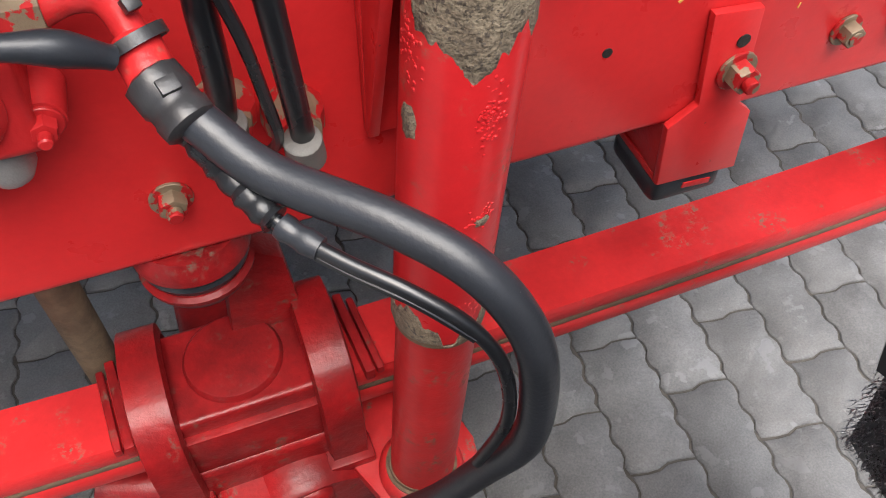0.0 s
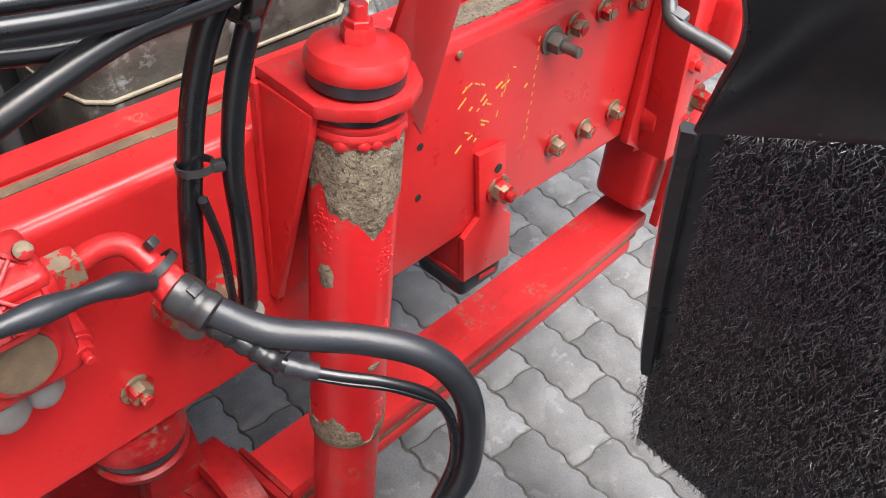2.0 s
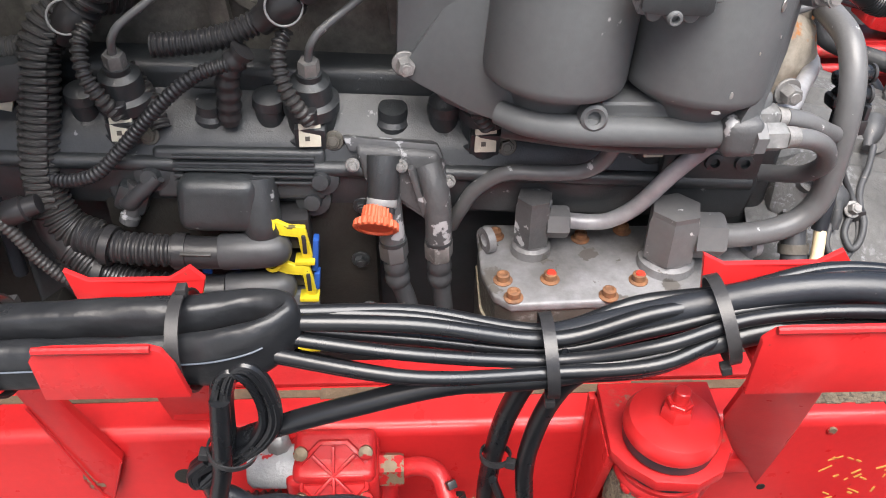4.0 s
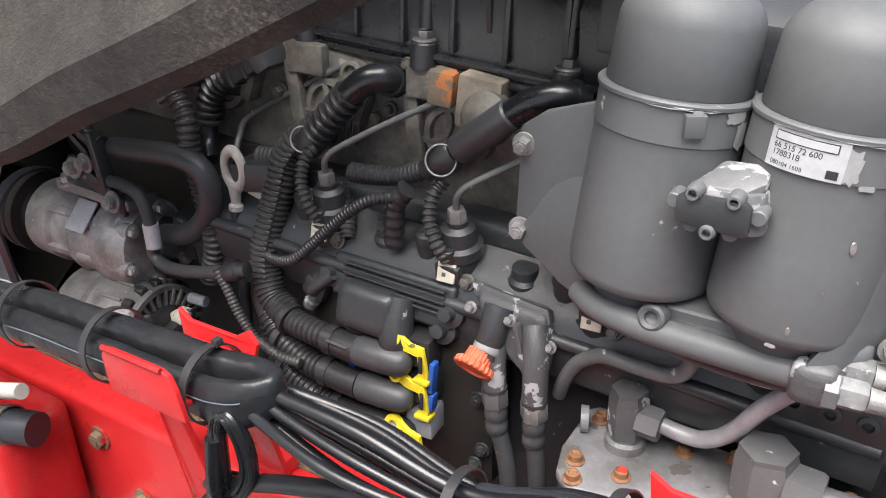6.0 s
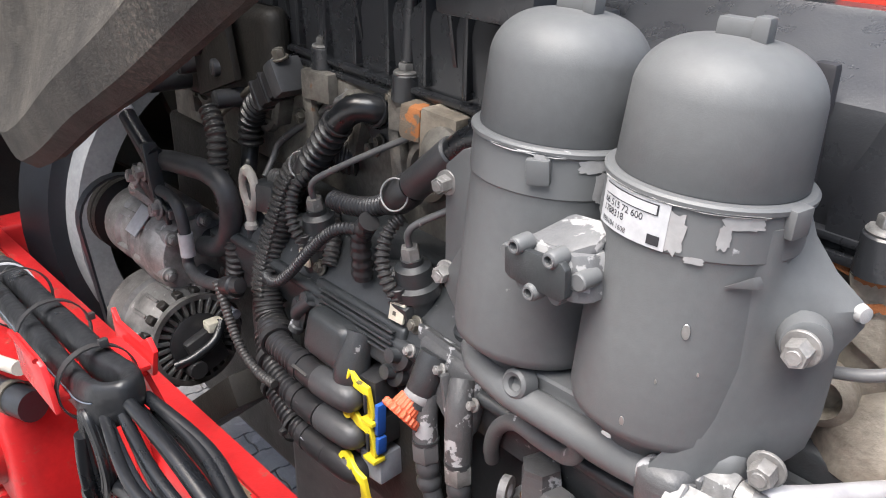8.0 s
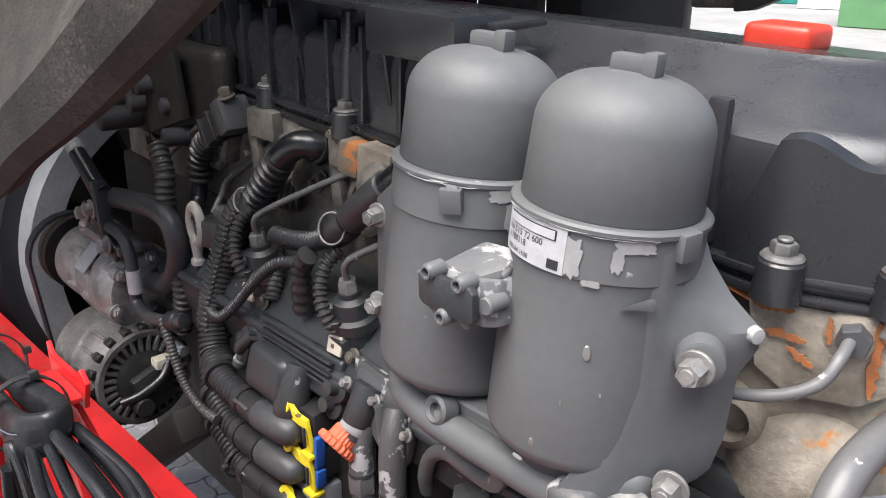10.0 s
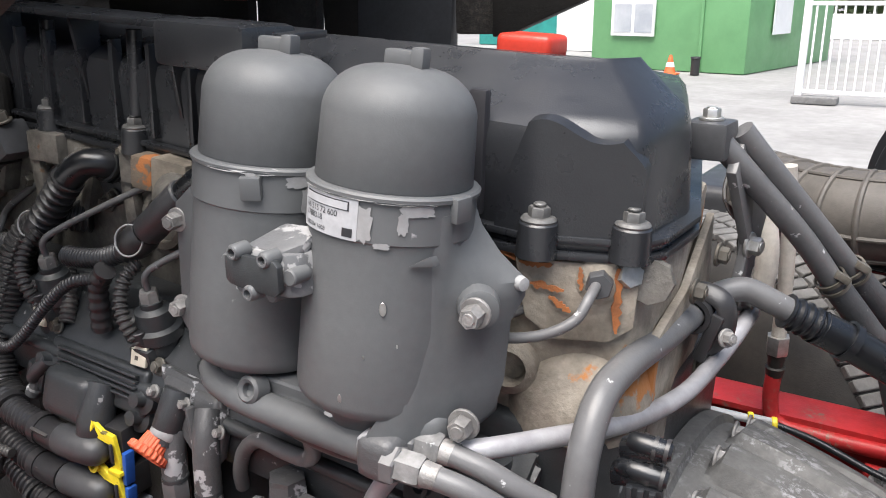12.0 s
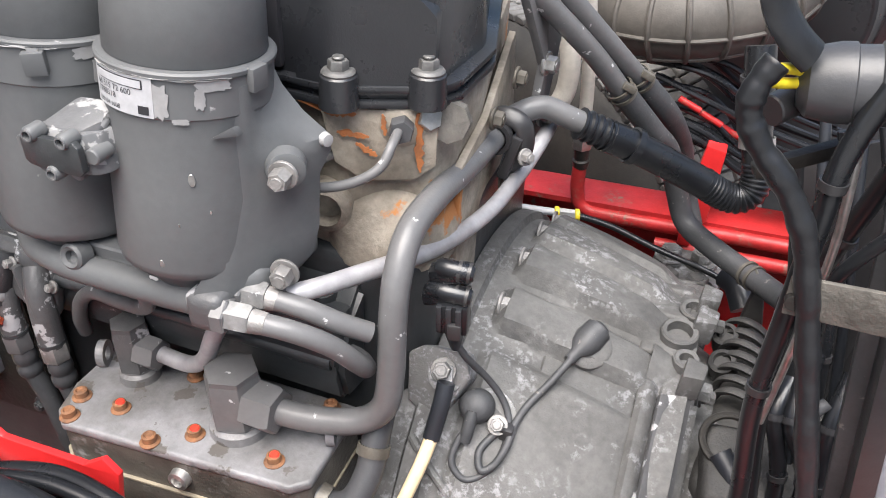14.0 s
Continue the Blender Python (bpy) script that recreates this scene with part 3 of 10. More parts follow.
def along(z):
    return S0 + (S1 - S0) * ((z - S0.z) / (S1.z - S0.z))


def shell(z0, z1, r, mod=None, n=72, rows=40):
    """A tube wall about the shock's axis; mod(a, z) adds to the radius."""
    bm, got = B(), []
    side = axis.orthogonal().normalized()
    other = axis.cross(side)
    for i in range(rows + 1):
        z = z0 + (z1 - z0) * i / rows
        got.append([bm.verts.new(along(z) + (r + (mod(2 * math.pi * k / n, z) if mod else 0)) * (side * math.cos(2 * math.pi * k / n) + other * math.sin(2 * math.pi * k / n))) for k in range(n)])
    for a, c in zip(got, got[1:]):
        for k in range(n):
            bm.faces.new((a[k], a[(k + 1) % n], c[(k + 1) % n], c[k]))
    bm.faces.new(got[0][::-1])
    bm.faces.new(got[-1])
    return bm


part("dust_tube", shell(0.664, 1.004, 0.0360), RED_SHOCK, shock)
# a crust of rust with a ragged lower edge round the upper tube, and one at the bottom rim
def crust(za, zb, wob, low, seed, thick=0.0012):
    side = axis.orthogonal().normalized()
    other = axis.cross(side)
    bm, n, rows, got = B(), 96, 16, []
    for k in range(n):
        a = 2 * math.pi * k / n
        e = wob * noise.fractal((math.cos(a) * 1.1 + seed, math.sin(a) * 1.1, seed), 0.8, 2.2, 6)
        tongue = max(0.0, (side * math.cos(a) + other * math.sin(a)).dot(Vector((-0.28, -0.96, 0))) - 0.30)
        lo, hi = (za + e - 0.040 * tongue, zb) if low else (za, zb + e)
        col = []
        for i in range(rows + 1):
            z = lo + (hi - lo) * i / rows
            edge = min(i, rows - i, 2) / 2
            rr = 0.0358 + thick * edge + 0.0006 * noise.noise((a * 14, z * 260, seed))
            col.append(bm.verts.new(along(z) + rr * (side * math.cos(a) + other * math.sin(a))))
        got.append(col)
    for k in range(n):
        a, c = got[k], got[(k + 1) % n]
        for i in range(rows):
            bm.faces.new((a[i], c[i], c[i + 1], a[i + 1]))
    return bm


def crust_patch(way, z0, w, h, seed):
    """An irregular raised blister of rust on the tube's side."""
    side = axis.orthogonal().normalized()
    other = axis.cross(side)
    a0 = math.atan2(Vector(way).dot(other), Vector(way).dot(side))
    bm = B()
    mid = bm.verts.new(along(z0) + 0.0374 * (side * math.cos(a0) + other * math.sin(a0)))
    rings = []
    for q, lift in ((0.6, 0.0372), (1.0, 0.0357)):
        row = []
        for k in range(28):
            t = 2 * math.pi * k / 28
            g = q * (1 + 0.35 * noise.noise((math.cos(t) * 2.1, math.sin(t) * 2.1, seed)))
            a = a0 + w * g * math.cos(t) / 0.036
            row.append(bm.verts.new(along(z0 + h * g * math.sin(t)) + lift * (side * math.cos(a) + other * math.sin(a))))
        rings.append(row)
    for k in range(28):
        p = (k + 1) % 28
        bm.faces.new((mid, rings[0][k], rings[0][p]))
        bm.faces.new((rings[0][k], rings[1][k], rings[1][p], rings[0][p]))
    return bm


part("rust_crust", crust(0.943, 0.998, 0.030, True, 1.7), RUST_SAND, shock, "ragged crust of sandy brown rust")
part("rim_rust", crust(0.663, 0.690, 0.036, False, 4.1), RUST_SAND, shock, "brown rust along the lower rim")
part("rust_blister", crust_patch((-0.97, -0.24, 0), 0.872, 0.0085, 0.014, 9.3), RUST_SAND, shock, "patch of brown rust on the tube")
part("rust_fleck", crust_patch((0.22, -0.97, 0), 0.800, 0.0060, 0.0050, 2.2), RUST_SAND, shock, "fleck of brown rust on the tube")
part("rust_fleck", crust_patch((-0.05, -1, 0), 0.765, 0.0075, 0.0045, 5.2), RUST_SAND, shock, "fleck of brown rust on the tube")


def blisters(clusters, seed):
    """Small bubbles under the paint, thickest in the middle of each cluster (way, height, spread across, spread along, count)."""
    rb = random.Random(seed)
    side = axis.orthogonal().normalized()
    other = axis.cross(side)
    bm = B()
    for way, z0, across, tall, count in clusters:
        a0 = math.atan2(Vector(way).dot(other), Vector(way).dot(side))
        for _ in range(count):
            a = a0 + rb.gauss(0, across) / 0.036
            out = side * math.cos(a) + other * math.sin(a)
            r = rb.uniform(0.0006, 0.0017)
            lathe(bm, along(z0 + rb.gauss(0, tall)) + out * 0.0357, out, [(0, r), (0.3 * r + 0.0003, 0.85 * r), (0.45 * r + 0.0003, 0.45 * r), (0.5 * r + 0.0003, 0)], 8)
    return bm


tagged(part("paint_blisters", blisters([((0.1, -1, 0), 0.888, 0.0055, 0.011, 80), ((-1, -0.15, 0), 0.925, 0.006, 0.012, 60), ((0.2, -1, 0), 0.803, 0.007, 0.006, 45), ((0.3, -1, 0), 0.700, 0.008, 0.008, 35)], 21), RED_SHOCK, shock, "bubbles of lifting red paint"), kind="stuff")
part("piston_tube", shell(0.392, 0.672, 0.0328, rows=6), RED_WORN, shock)
part("rim", shell(0.658, 0.665, 0.0354, rows=2), BROWN_DIRT, shock)
part("neck", lathe(B(), along(0.998), axis, [(0, 0.0366), (0.003, 0.0380), (0.006, 0.0382), (0.009, 0.0365), (0.0105, 0.0372), (0.0135, 0.0372), (0.015, 0.034)], 48), RED_WORN, shock)
part("lower_bushing", lathe(B(), along(1.012), axis, [(0, 0.033), (0.002, 0.0362), (0.010, 0.0362), (0.012, 0.033)], 48), RUBBER, shock)
part("upper_bushing", lathe(B(), along(1.033), axis, [(0, 0.033), (0.002, 0.0358), (0.011, 0.0362), (0.013, 0.033)], 48), RUBBER, shock)
part("top_dish", lathe(B(), along(1.044), axis, [(0, 0.0365), (0.003, 0.0378), (0.010, 0.0376), (0.015, 0.0345), (0.018, 0.026), (0.019, 0.014), (0.019, 0)], 48), RED, shock)
bm = hexa(B(), along(1.061), axis, 0.022, 0.013)
hexa(bm, along(1.073), axis, 0.018, 0.006, 0.8)
rod(bm, along(1.078), along(1.090), 0.0065, n=14)
part("top_nut", bm, RED, shock)
rs = random.Random(3)
for k in range(7):
    a = rs.uniform(-2.6, -0.6)
    p = along(1.001) + Vector((math.cos(a), math.sin(a), 0)) * 0.0372
    part("paint_drip", lathe(B(), p, (math.cos(a), math.sin(a), 0.2), [(0, 0.003 + 0.003 * rs.random()), (0.0015, 0.003), (0.002, 0)], 10), RED_WORN, shock)

bracket = thing("shock_bracket", (-0.01, -0.03, 0.98), "red steel bracket that carries the shock absorber", "bracket")
cx, cy = along(1.02).x, along(1.02).y
bm = slab(B(), [(-0.047, 0.0, 1.0225), (-0.049, -0.070, 1.0225), (-0.040, -0.083, 1.0225), (-0.020, -0.1005, 1.0225), (0.012, -0.1035, 1.0225), (0.034, -0.092, 1.0225), (0.047, -0.070, 1.0225), (0.047, 0.0, 1.0225)], 0.0110, 0.002, way=(0, 0, 1))
part("ring_plate", bm, RED_WORN, bracket)
for x0, name in ((-0.050, "gusset"), (0.043, "gusset")):
    bm = slab(B(), [(x0, 0.0, 1.024), (x0, -0.068, 1.024), (x0 - 0.001, -0.064, 1.000), (x0 - 0.004, -0.012, 0.806), (x0 - 0.004, 0.0, 0.806)], 0.008, 0.0015, way=(1, 0, 0))
    part(name, bm, RED, bracket)
part("back_plate", box(B(), (-0.002, -0.0045, 0.915), (0.104, 0.009, 0.218), bev=0.002), RED, bracket)

foot = thing("shock_foot_bracket", (-0.03, -0.05, 0.35), "red cast bracket holding the foot of the shock absorber", "bracket")
pts = [(-0.036 + 0.062 * math.cos(radians(a)), -0.060 + 0.056 * math.sin(radians(a)), 0.352) for a in range(-150, 40, 19)]
part("plate", slab(B(), [(-0.125, 0.055, 0.352), (-0.120, -0.012, 0.352)] + pts + [(0.012, 0.02, 0.352), (-0.02, 0.085, 0.352)], 0.020, 0.004, way=(0, 0, 1)), RED_WORN, foot)
part("collar", lathe(B(), (-0.039, -0.072, 0.371), (0, 0, 1), [(0, 0.045), (0.008, 0.0445), (0.013, 0.041), (0.015, 0.037), (0.015, 0.030)], 40), RED_WORN, foot)
part("collar_groove", lathe(B(), (-0.039, -0.072, 0.380), (0, 0, 1), [(0, 0.038), (0.0075, 0.037), (0.009, 0.034), (0.014, 0.0335), (0.014, 0.030)], 40), BROWN_DIRT, foot)

# ---- bump stop bracket on the rail ----
bb = thing("bump_bracket", (0.27, 0, 0.55), "red cranked steel bracket with a black rubber block below the rail", "bracket")
part("face_plate", slab(B(), [(0.211, -0.0005, 0.838), (0.225, -0.0005, 0.746), (0.201, -0.0005, 0.727), (0.209, -0.0005, 0.655), (0.292, -0.0005, 0.650), (0.2835, -0.0005, 0.722), (0.279, -0.0005, 0.726), (0.268, -0.0005, 0.735), (0.2555, -0.0005, 0.834)], 0.008, 0.0015, way=(0, -1, 0)), RED, bb)
part("side_web", slab(B(), [(0.204, 0.002, 0.722), (0.211, 0.002, 0.657), (0.214, 0.075, 0.657), (0.210, 0.075, 0.722)], 0.006, 0.001, way=(1, 0, 0)), RED_WORN, bb)
part("floor_plate", box(B(), (0.250, 0.034, 0.655), (0.080, 0.078, 0.008), bev=0.002), RED_WORN, bb)
part("rubber_block", box(B(), (0.247, 0.034, 0.638), (0.074, 0.080, 0.032), bev=0.012, seg=3), RUBBER, bb)
part("paint_smear", box(B(), (0.255, -0.0065, 0.640), (0.030, 0.0012, 0.007), rot=(0, 6, 0), bev=0.0004), RED_WORN, bb, "red paint smeared on the rubber")
bm = bolt(B(), (0.249, -0.0085, 0.777), (0, -1, 0), 0.022, 0.014, stud=0.008)
part("bracket_bolt", bm, OLD_STEEL, bb, "rusty bolt with red paint remains")
part("bore", rod(B(), (0.246, -0.0095, 0.806), (0.246, -0.002, 0.806), 0.006, n=18, ch=0.0002), SOOT, bb)

# ---- spring hanger at the rear end ----
hg = thing("spring_hanger", (0.6, 0.02, 0.48), "red cast spring hanger bolted to the rail with large hex bolts", "spring hanger")
part("base_plate", slab(B(), [(0.515, -0.0005, 0.93), (0.515, -0.0005, 0.72), (0.545, -0.0005, 0.70), (0.70, -0.0005, 0.70), (0.70, -0.0005, 0.95), (0.60, -0.0005, 0.98)], 0.014, 0.003, way=(0, -1, 0)), RED, hg)
part("column", slab(B(), [(0.515, -0.014, 0.945), (0.545, -0.014, 0.70), (0.575, -0.014, 0.70), (0.560, -0.014, 0.97)], 0.045, 0.004, way=(0, -1, 0)), RED, hg)
part("ear", lathe(B(), (0.565, -0.012, 0.755), (0, -1, 0), [(0, 0.032), (0.022, 0.030), (0.024, 0.026), (0.024, 0)], 30), RED, hg)
part("ear", lathe(B(), (0.630, -0.012, 0.752), (0, -1, 0), [(0, 0.030), (0.022, 0.028), (0.024, 0.024), (0.024, 0)], 30), RED, hg)
part("eye_block", box(B(), (0.675, 0.04, 0.600), (0.10, 0.09, 0.15), bev=0.022, seg=4), RED, hg)
part("shackle", slab(B(), [(0.640, -0.020, 0.72), (0.640, -0.020, 0.515), (0.70, -0.020, 0.515), (0.71, -0.020, 0.72)], 0.016, 0.004, way=(0, -1, 0)), RED, hg)
part("neck", box(B(), (0.64, 0.04, 0.69), (0.12, 0.07, 0.06), bev=0.012), RED_WORN, hg)
for x, y, z, af in ((0.572, -0.034, 0.757, 0.028), (0.637, -0.034, 0.755, 0.026), (0.672, -0.036, 0.667, 0.030), (0.672, -0.036, 0.565, 0.030)):
    part("hanger_bolt", bolt(B(), (x, y, z), (0, -1, 0), af, 0.018, stud=0.006), OLD_STEEL, hg, "brassy hex bolt")
part("hanger_nut", bolt(B(), (0.545, -0.05, 0.85), (0, -1, 0), 0.020, 0.012, stud=0.008), RED, hg)
part("upper_bracket", box(B(), (0.64, -0.05, 0.90), (0.16, 0.09, 0.09), bev=0.02, seg=3), RED, hg)

# ---- mudguard with spray flap ----
mg = thing("mudguard", (0.4, -0.35, 0.35), "black plastic mudguard with a bristly black spray flap", "mudguard")
FL = [Vector((0.318, -0.180, 0.920)), Vector((0.428, -0.156, 0.635)), Vector((0.514, -0.168, 0.215))]
wide = Vector((0.01, -0.52, 0.05))


def on_flap(u, v):
    """u across, v from the top (0) to the bottom (1)."""
    a = FL[0].lerp(FL[1], v * 2) if v < 0.5 else FL[1].lerp(FL[2], v * 2 - 1)
    return a + (Vector((0.04, -0.52, 0.20)) * (1 - v) + Vector((-0.02, -0.52, -0.04)) * v) * u


drop = (FL[2] - FL[0]).normalized()
face_n = wide.cross(drop).normalized()
if face_n.x > 0:
    face_n = -face_n
bm = B()
g = [[bm.verts.new(on_flap(i / 8, j / 12)) for i in range(9)] for j in range(13)]
for j in range(12):
    for i in range(8):
        bm.faces.new((g[j][i], g[j][i + 1], g[j + 1][i + 1], g[j + 1][i]))
got = bmesh.ops.extrude_face_region(bm, geom=bm.faces[:])
bmesh.ops.translate(bm, vec=-face_n * 0.012, verts=[v for v in got["geom"] if isinstance(v, bmesh.types.BMVert)])
part("flap_backing", bm, GUARD, mg)
rs = random.Random(11)
verts, faces = [], []
for k in range(21000):
    u, v = rs.random() * 1.0, rs.random()
    if u < 0.055 and v < 0.70:
        continue
    p = on_flap(u, v) + face_n * 0.001
    if v > 0.97 or (u < 0.06 and v > 0.7):
        p += drop * rs.random() * 0.012 - wide.normalized() * (rs.random() * 0.016 if u < 0.06 else 0)
    d = (face_n * rs.uniform(0.4, 1.0) + drop * rs.uniform(-0.5, 0.8) + wide.normalized() * rs.uniform(-0.7, 0.7)).normalized()
    s = d.cross(Vector((rs.random(), rs.random(), rs.random()))).normalized() * rs.uniform(0.0007, 0.0013)
    q = d.cross(s)
    e = p + d * rs.uniform(0.007, 0.015)
    b0 = len(verts)
    verts += [p + s, p - s * 0.5 + q * 0.8, p - s * 0.5 - q * 0.8, e]
    faces += [(b0, b0 + 1, b0 + 3), (b0 + 1, b0 + 2, b0 + 3), (b0 + 2, b0, b0 + 3)]
me = bpy.data.meshes.new("bristles")
me.from_pydata([v - ORIGIN[mg.name] for v in verts], [], faces)
me.materials.append(BRISTLE)
br = new("bristles", me)
br.parent = mg
tagged(br, "stiff black plastic bristles with painted pale glints", kind="stuff")
# side lip of the flap and the arch above
bm, rows = B(), []
for v, w in ((-0.02, 0.010), (0.2, 0.013), (0.4, 0.014), (0.5, 0.014), (0.6, 0.013), (0.70, 0.012), (0.755, 0.008)):
    p, o = on_flap(-0.004, max(v, 0)), -wide.normalized()
    rows.append([bm.verts.new(q) for q in (p - o * 0.010, p + o * w, p + o * w + face_n * 0.008, p + o * (w - 0.006) + face_n * 0.015, p - o * 0.010 + face_n * 0.012)])
for a, c in zip(rows, rows[1:]):
    for j in range(5):
        bm.faces.new((a[j], a[(j + 1) % 5], c[(j + 1) % 5], c[j]))
bm.faces.new(rows[0])
bm.faces.new(rows[-1][::-1])
part("side_lip", bm, GUARD, mg)
ARCH = [Vector((0.302, -0.190, 0.925)), Vector((0.283, -0.205, 0.985)), Vector((0.238, -0.229, 1.062)), Vector((0.160, -0.238, 1.140)), Vector((0.057, -0.242, 1.200))]
path = spline(ARCH, 8)
bm, rows = B(), []
for i, p in enumerate(path):
    s = min(1.0, i / (len(path) - 1) * 2.2)
    rad = Vector((p.x + 0.19, 0, p.z - 0.50)).normalized()
    flat_way = Vector((0.04 * (1 - s), -0.52, 0.20 * (1 - s)))
    row = [p]
    for u, r in ((0.03, 0.022), (0.07, 0.043), (0.12, 0.053), (0.22, 0.056), (0.27, 0.062), (0.44, 0.063), (0.48, 0.056), (1.0, 0.056)):
        row.append(p + flat_way * u + rad * r * s)
    rows.append([bm.verts.new(q) for q in row])
for a, c in zip(rows, rows[1:]):
    for j in range(8):
        bm.faces.new((a[j], a[j + 1], c[j + 1], c[j]))
bmesh.ops.recalc_face_normals(bm, faces=bm.faces)
bmesh.ops.solidify(bm, geom=bm.faces[:], thickness=0.005)
part("arch", bm, GUARD, mg)
part("rolled_edge", tube(B(), path, 0.0035, n=8, smooth=False), GUARD, mg)
skin, rows = B(), []
for i, p in enumerate(path):
    if i < 14:
        continue
    rad = Vector((p.x + 0.19, 0, p.z - 0.50)).normalized()
    rows.append([skin.verts.new(p + rad * r + Vector((0, -y, 0))) for y, r in ((0.050, 0.056), (0.056, 0.0655), (0.5, 0.068), (0.5, 0.064))])
for a, c in zip(rows, rows[1:]):
    for j in range(4):
        skin.faces.new((a[j], a[(j + 1) % 4], c[(j + 1) % 4], c[j]))
skin.faces.new(rows[0])
skin.faces.new(rows[-1][::-1])
part("outer_skin", skin, SHROUD, mg, "pale grey weathered outer skin")
part("stay", tube(B(), [(0.345, -0.205, 0.976), (0.341, -0.17, 0.986), (0.333, -0.125, 0.997), (0.345, -0.105, 1.012), (0.375, -0.06, 1.043), (0.402, -0.02, 1.066), (0.42, 0.01, 1.07), (0.425, 0.04, 1.03), (0.425, 0.05, 0.985)], 0.0075, n=14), GREY_HOSE, mg, "dark grey round steel stay on the rail")
part("stay_collar", hexa(B(), (0.338, -0.117, 0.999), (0.1, -1, -0.2), 0.020, 0.014), GREY_HOSE, mg)

# ---- engine block, head and valve cover ----
def prism(outline, z0, z1, bev=0.004, seg=2, top=None):
    """An upright block with a plan outline; top scales nothing but may give another outline at z1."""
    bm = B()
    lo = [bm.verts.new((x, y, z0)) for x, y in outline]
    hi = [bm.verts.new((x, y, z1)) for x, y in (top or outline)]
    n = len(lo)
    for k in range(n):
        bm.faces.new((lo[k], lo[(k + 1) % n], hi[(k + 1) % n], hi[k]))
    bm.faces.new(lo[::-1])
    bm.faces.new(hi)
    bmesh.ops.recalc_face_normals(bm, faces=bm.faces)
    if bev:
        bmesh.ops.bevel(bm, geom=bm.edges[:], offset=bev, segments=seg, affect="EDGES", profile=0.6)
    return bm


def plan(off=0.0, x0=-1.0):
    return [(x0, 0.268 + back(x0) - off), (0.134, 0.266 - off), (0.206 + off * 0.5, 0.300 - off * 0.8), (0.212 + off, 0.32), (0.214 + off, 0.40), (0.145 + off, 0.650), (0.130 + off * 0.5, 0.662 + off), (x0, 0.664 + off)]


def back(x):
    """How far the cover's near side falls back towards the front."""
    return 0.068 * max(0.0, 0.124 - x)


engine = thing("engine", (-0.4, 0.45, 0.55), "dark grey six-cylinder truck diesel engine between the rails", "engine")
part("crankcase", prism([(-0.62, 0.262), (0.20, 0.262), (0.215, 0.30), (0.215, 0.62), (-0.62, 0.62)], 0.62, 1.175, 0.012, 3), ENGINE, engine)
part("crankcase_front", prism([(-1.02, 0.302), (-0.621, 0.302), (-0.621, 0.62), (-1.02, 0.62)], 0.62, 1.172, 0.012, 3), SOOT, engine)
part("cylinder_head", prism([(-0.06, 0.296), (0.04, 0.285), (0.135, 0.272), (0.205, 0.303), (0.212, 0.33), (0.214, 0.40), (0.172, 0.62), (-0.06, 0.65)], 1.17, 1.3185, 0.006, 2), CAST, engine, "bare tan cast head with orange rust streaks")
# Front part of the head, split off to take the shaded casting colour.
bm = prism([(-1.0, 0.310), (-0.061, 0.296), (-0.061, 0.65), (-1.0, 0.65)], 1.17, 1.3185, 0.004, 2)
part("head_side", bm, CAST_DARK, engine, "brown cast head, darkened for its shade")
for k in range(7):
    x = -0.90 + 0.171 * (k - 0)
    if x < -0.1:
        part("port_ring", lathe(B(), (x + 0.05, 0.302, 1.250), (0, -1, 0.1), [(0, 0.036), (0.008, 0.034), (0.009, 0.026), (0.003, 0.024), (0.003, 0)], 28), CAST_DARK, engine)
        part("head_web", slab(B(), [(x - 0.012, 0.301, 1.30), (x + 0.008, 0.301, 1.30), (x + 0.022, 0.301, 1.20), (x + 0.002, 0.301, 1.20)], 0.014, 0.004, way=(0, -1, 0)), CAST_DARK, engine)
        part("head_boss", lathe(B(), (x + 0.090, 0.302, 1.296), (0, -1, 0.2), [(0, 0.018), (0.014, 0.016), (0.016, 0.010), (0.010, 0.008), (0.010, 0)], 20), CAST_DARK, engine)
for z0, z1, off in ((1.319, 1.326, 0.010), (1.326, 1.332, 0.005), (1.332, 1.338, 0.010)):
    part("gasket_rib", prism(plan(off), z0, z1, 0.002), COVER, engine, "black ribbed sealing flange")
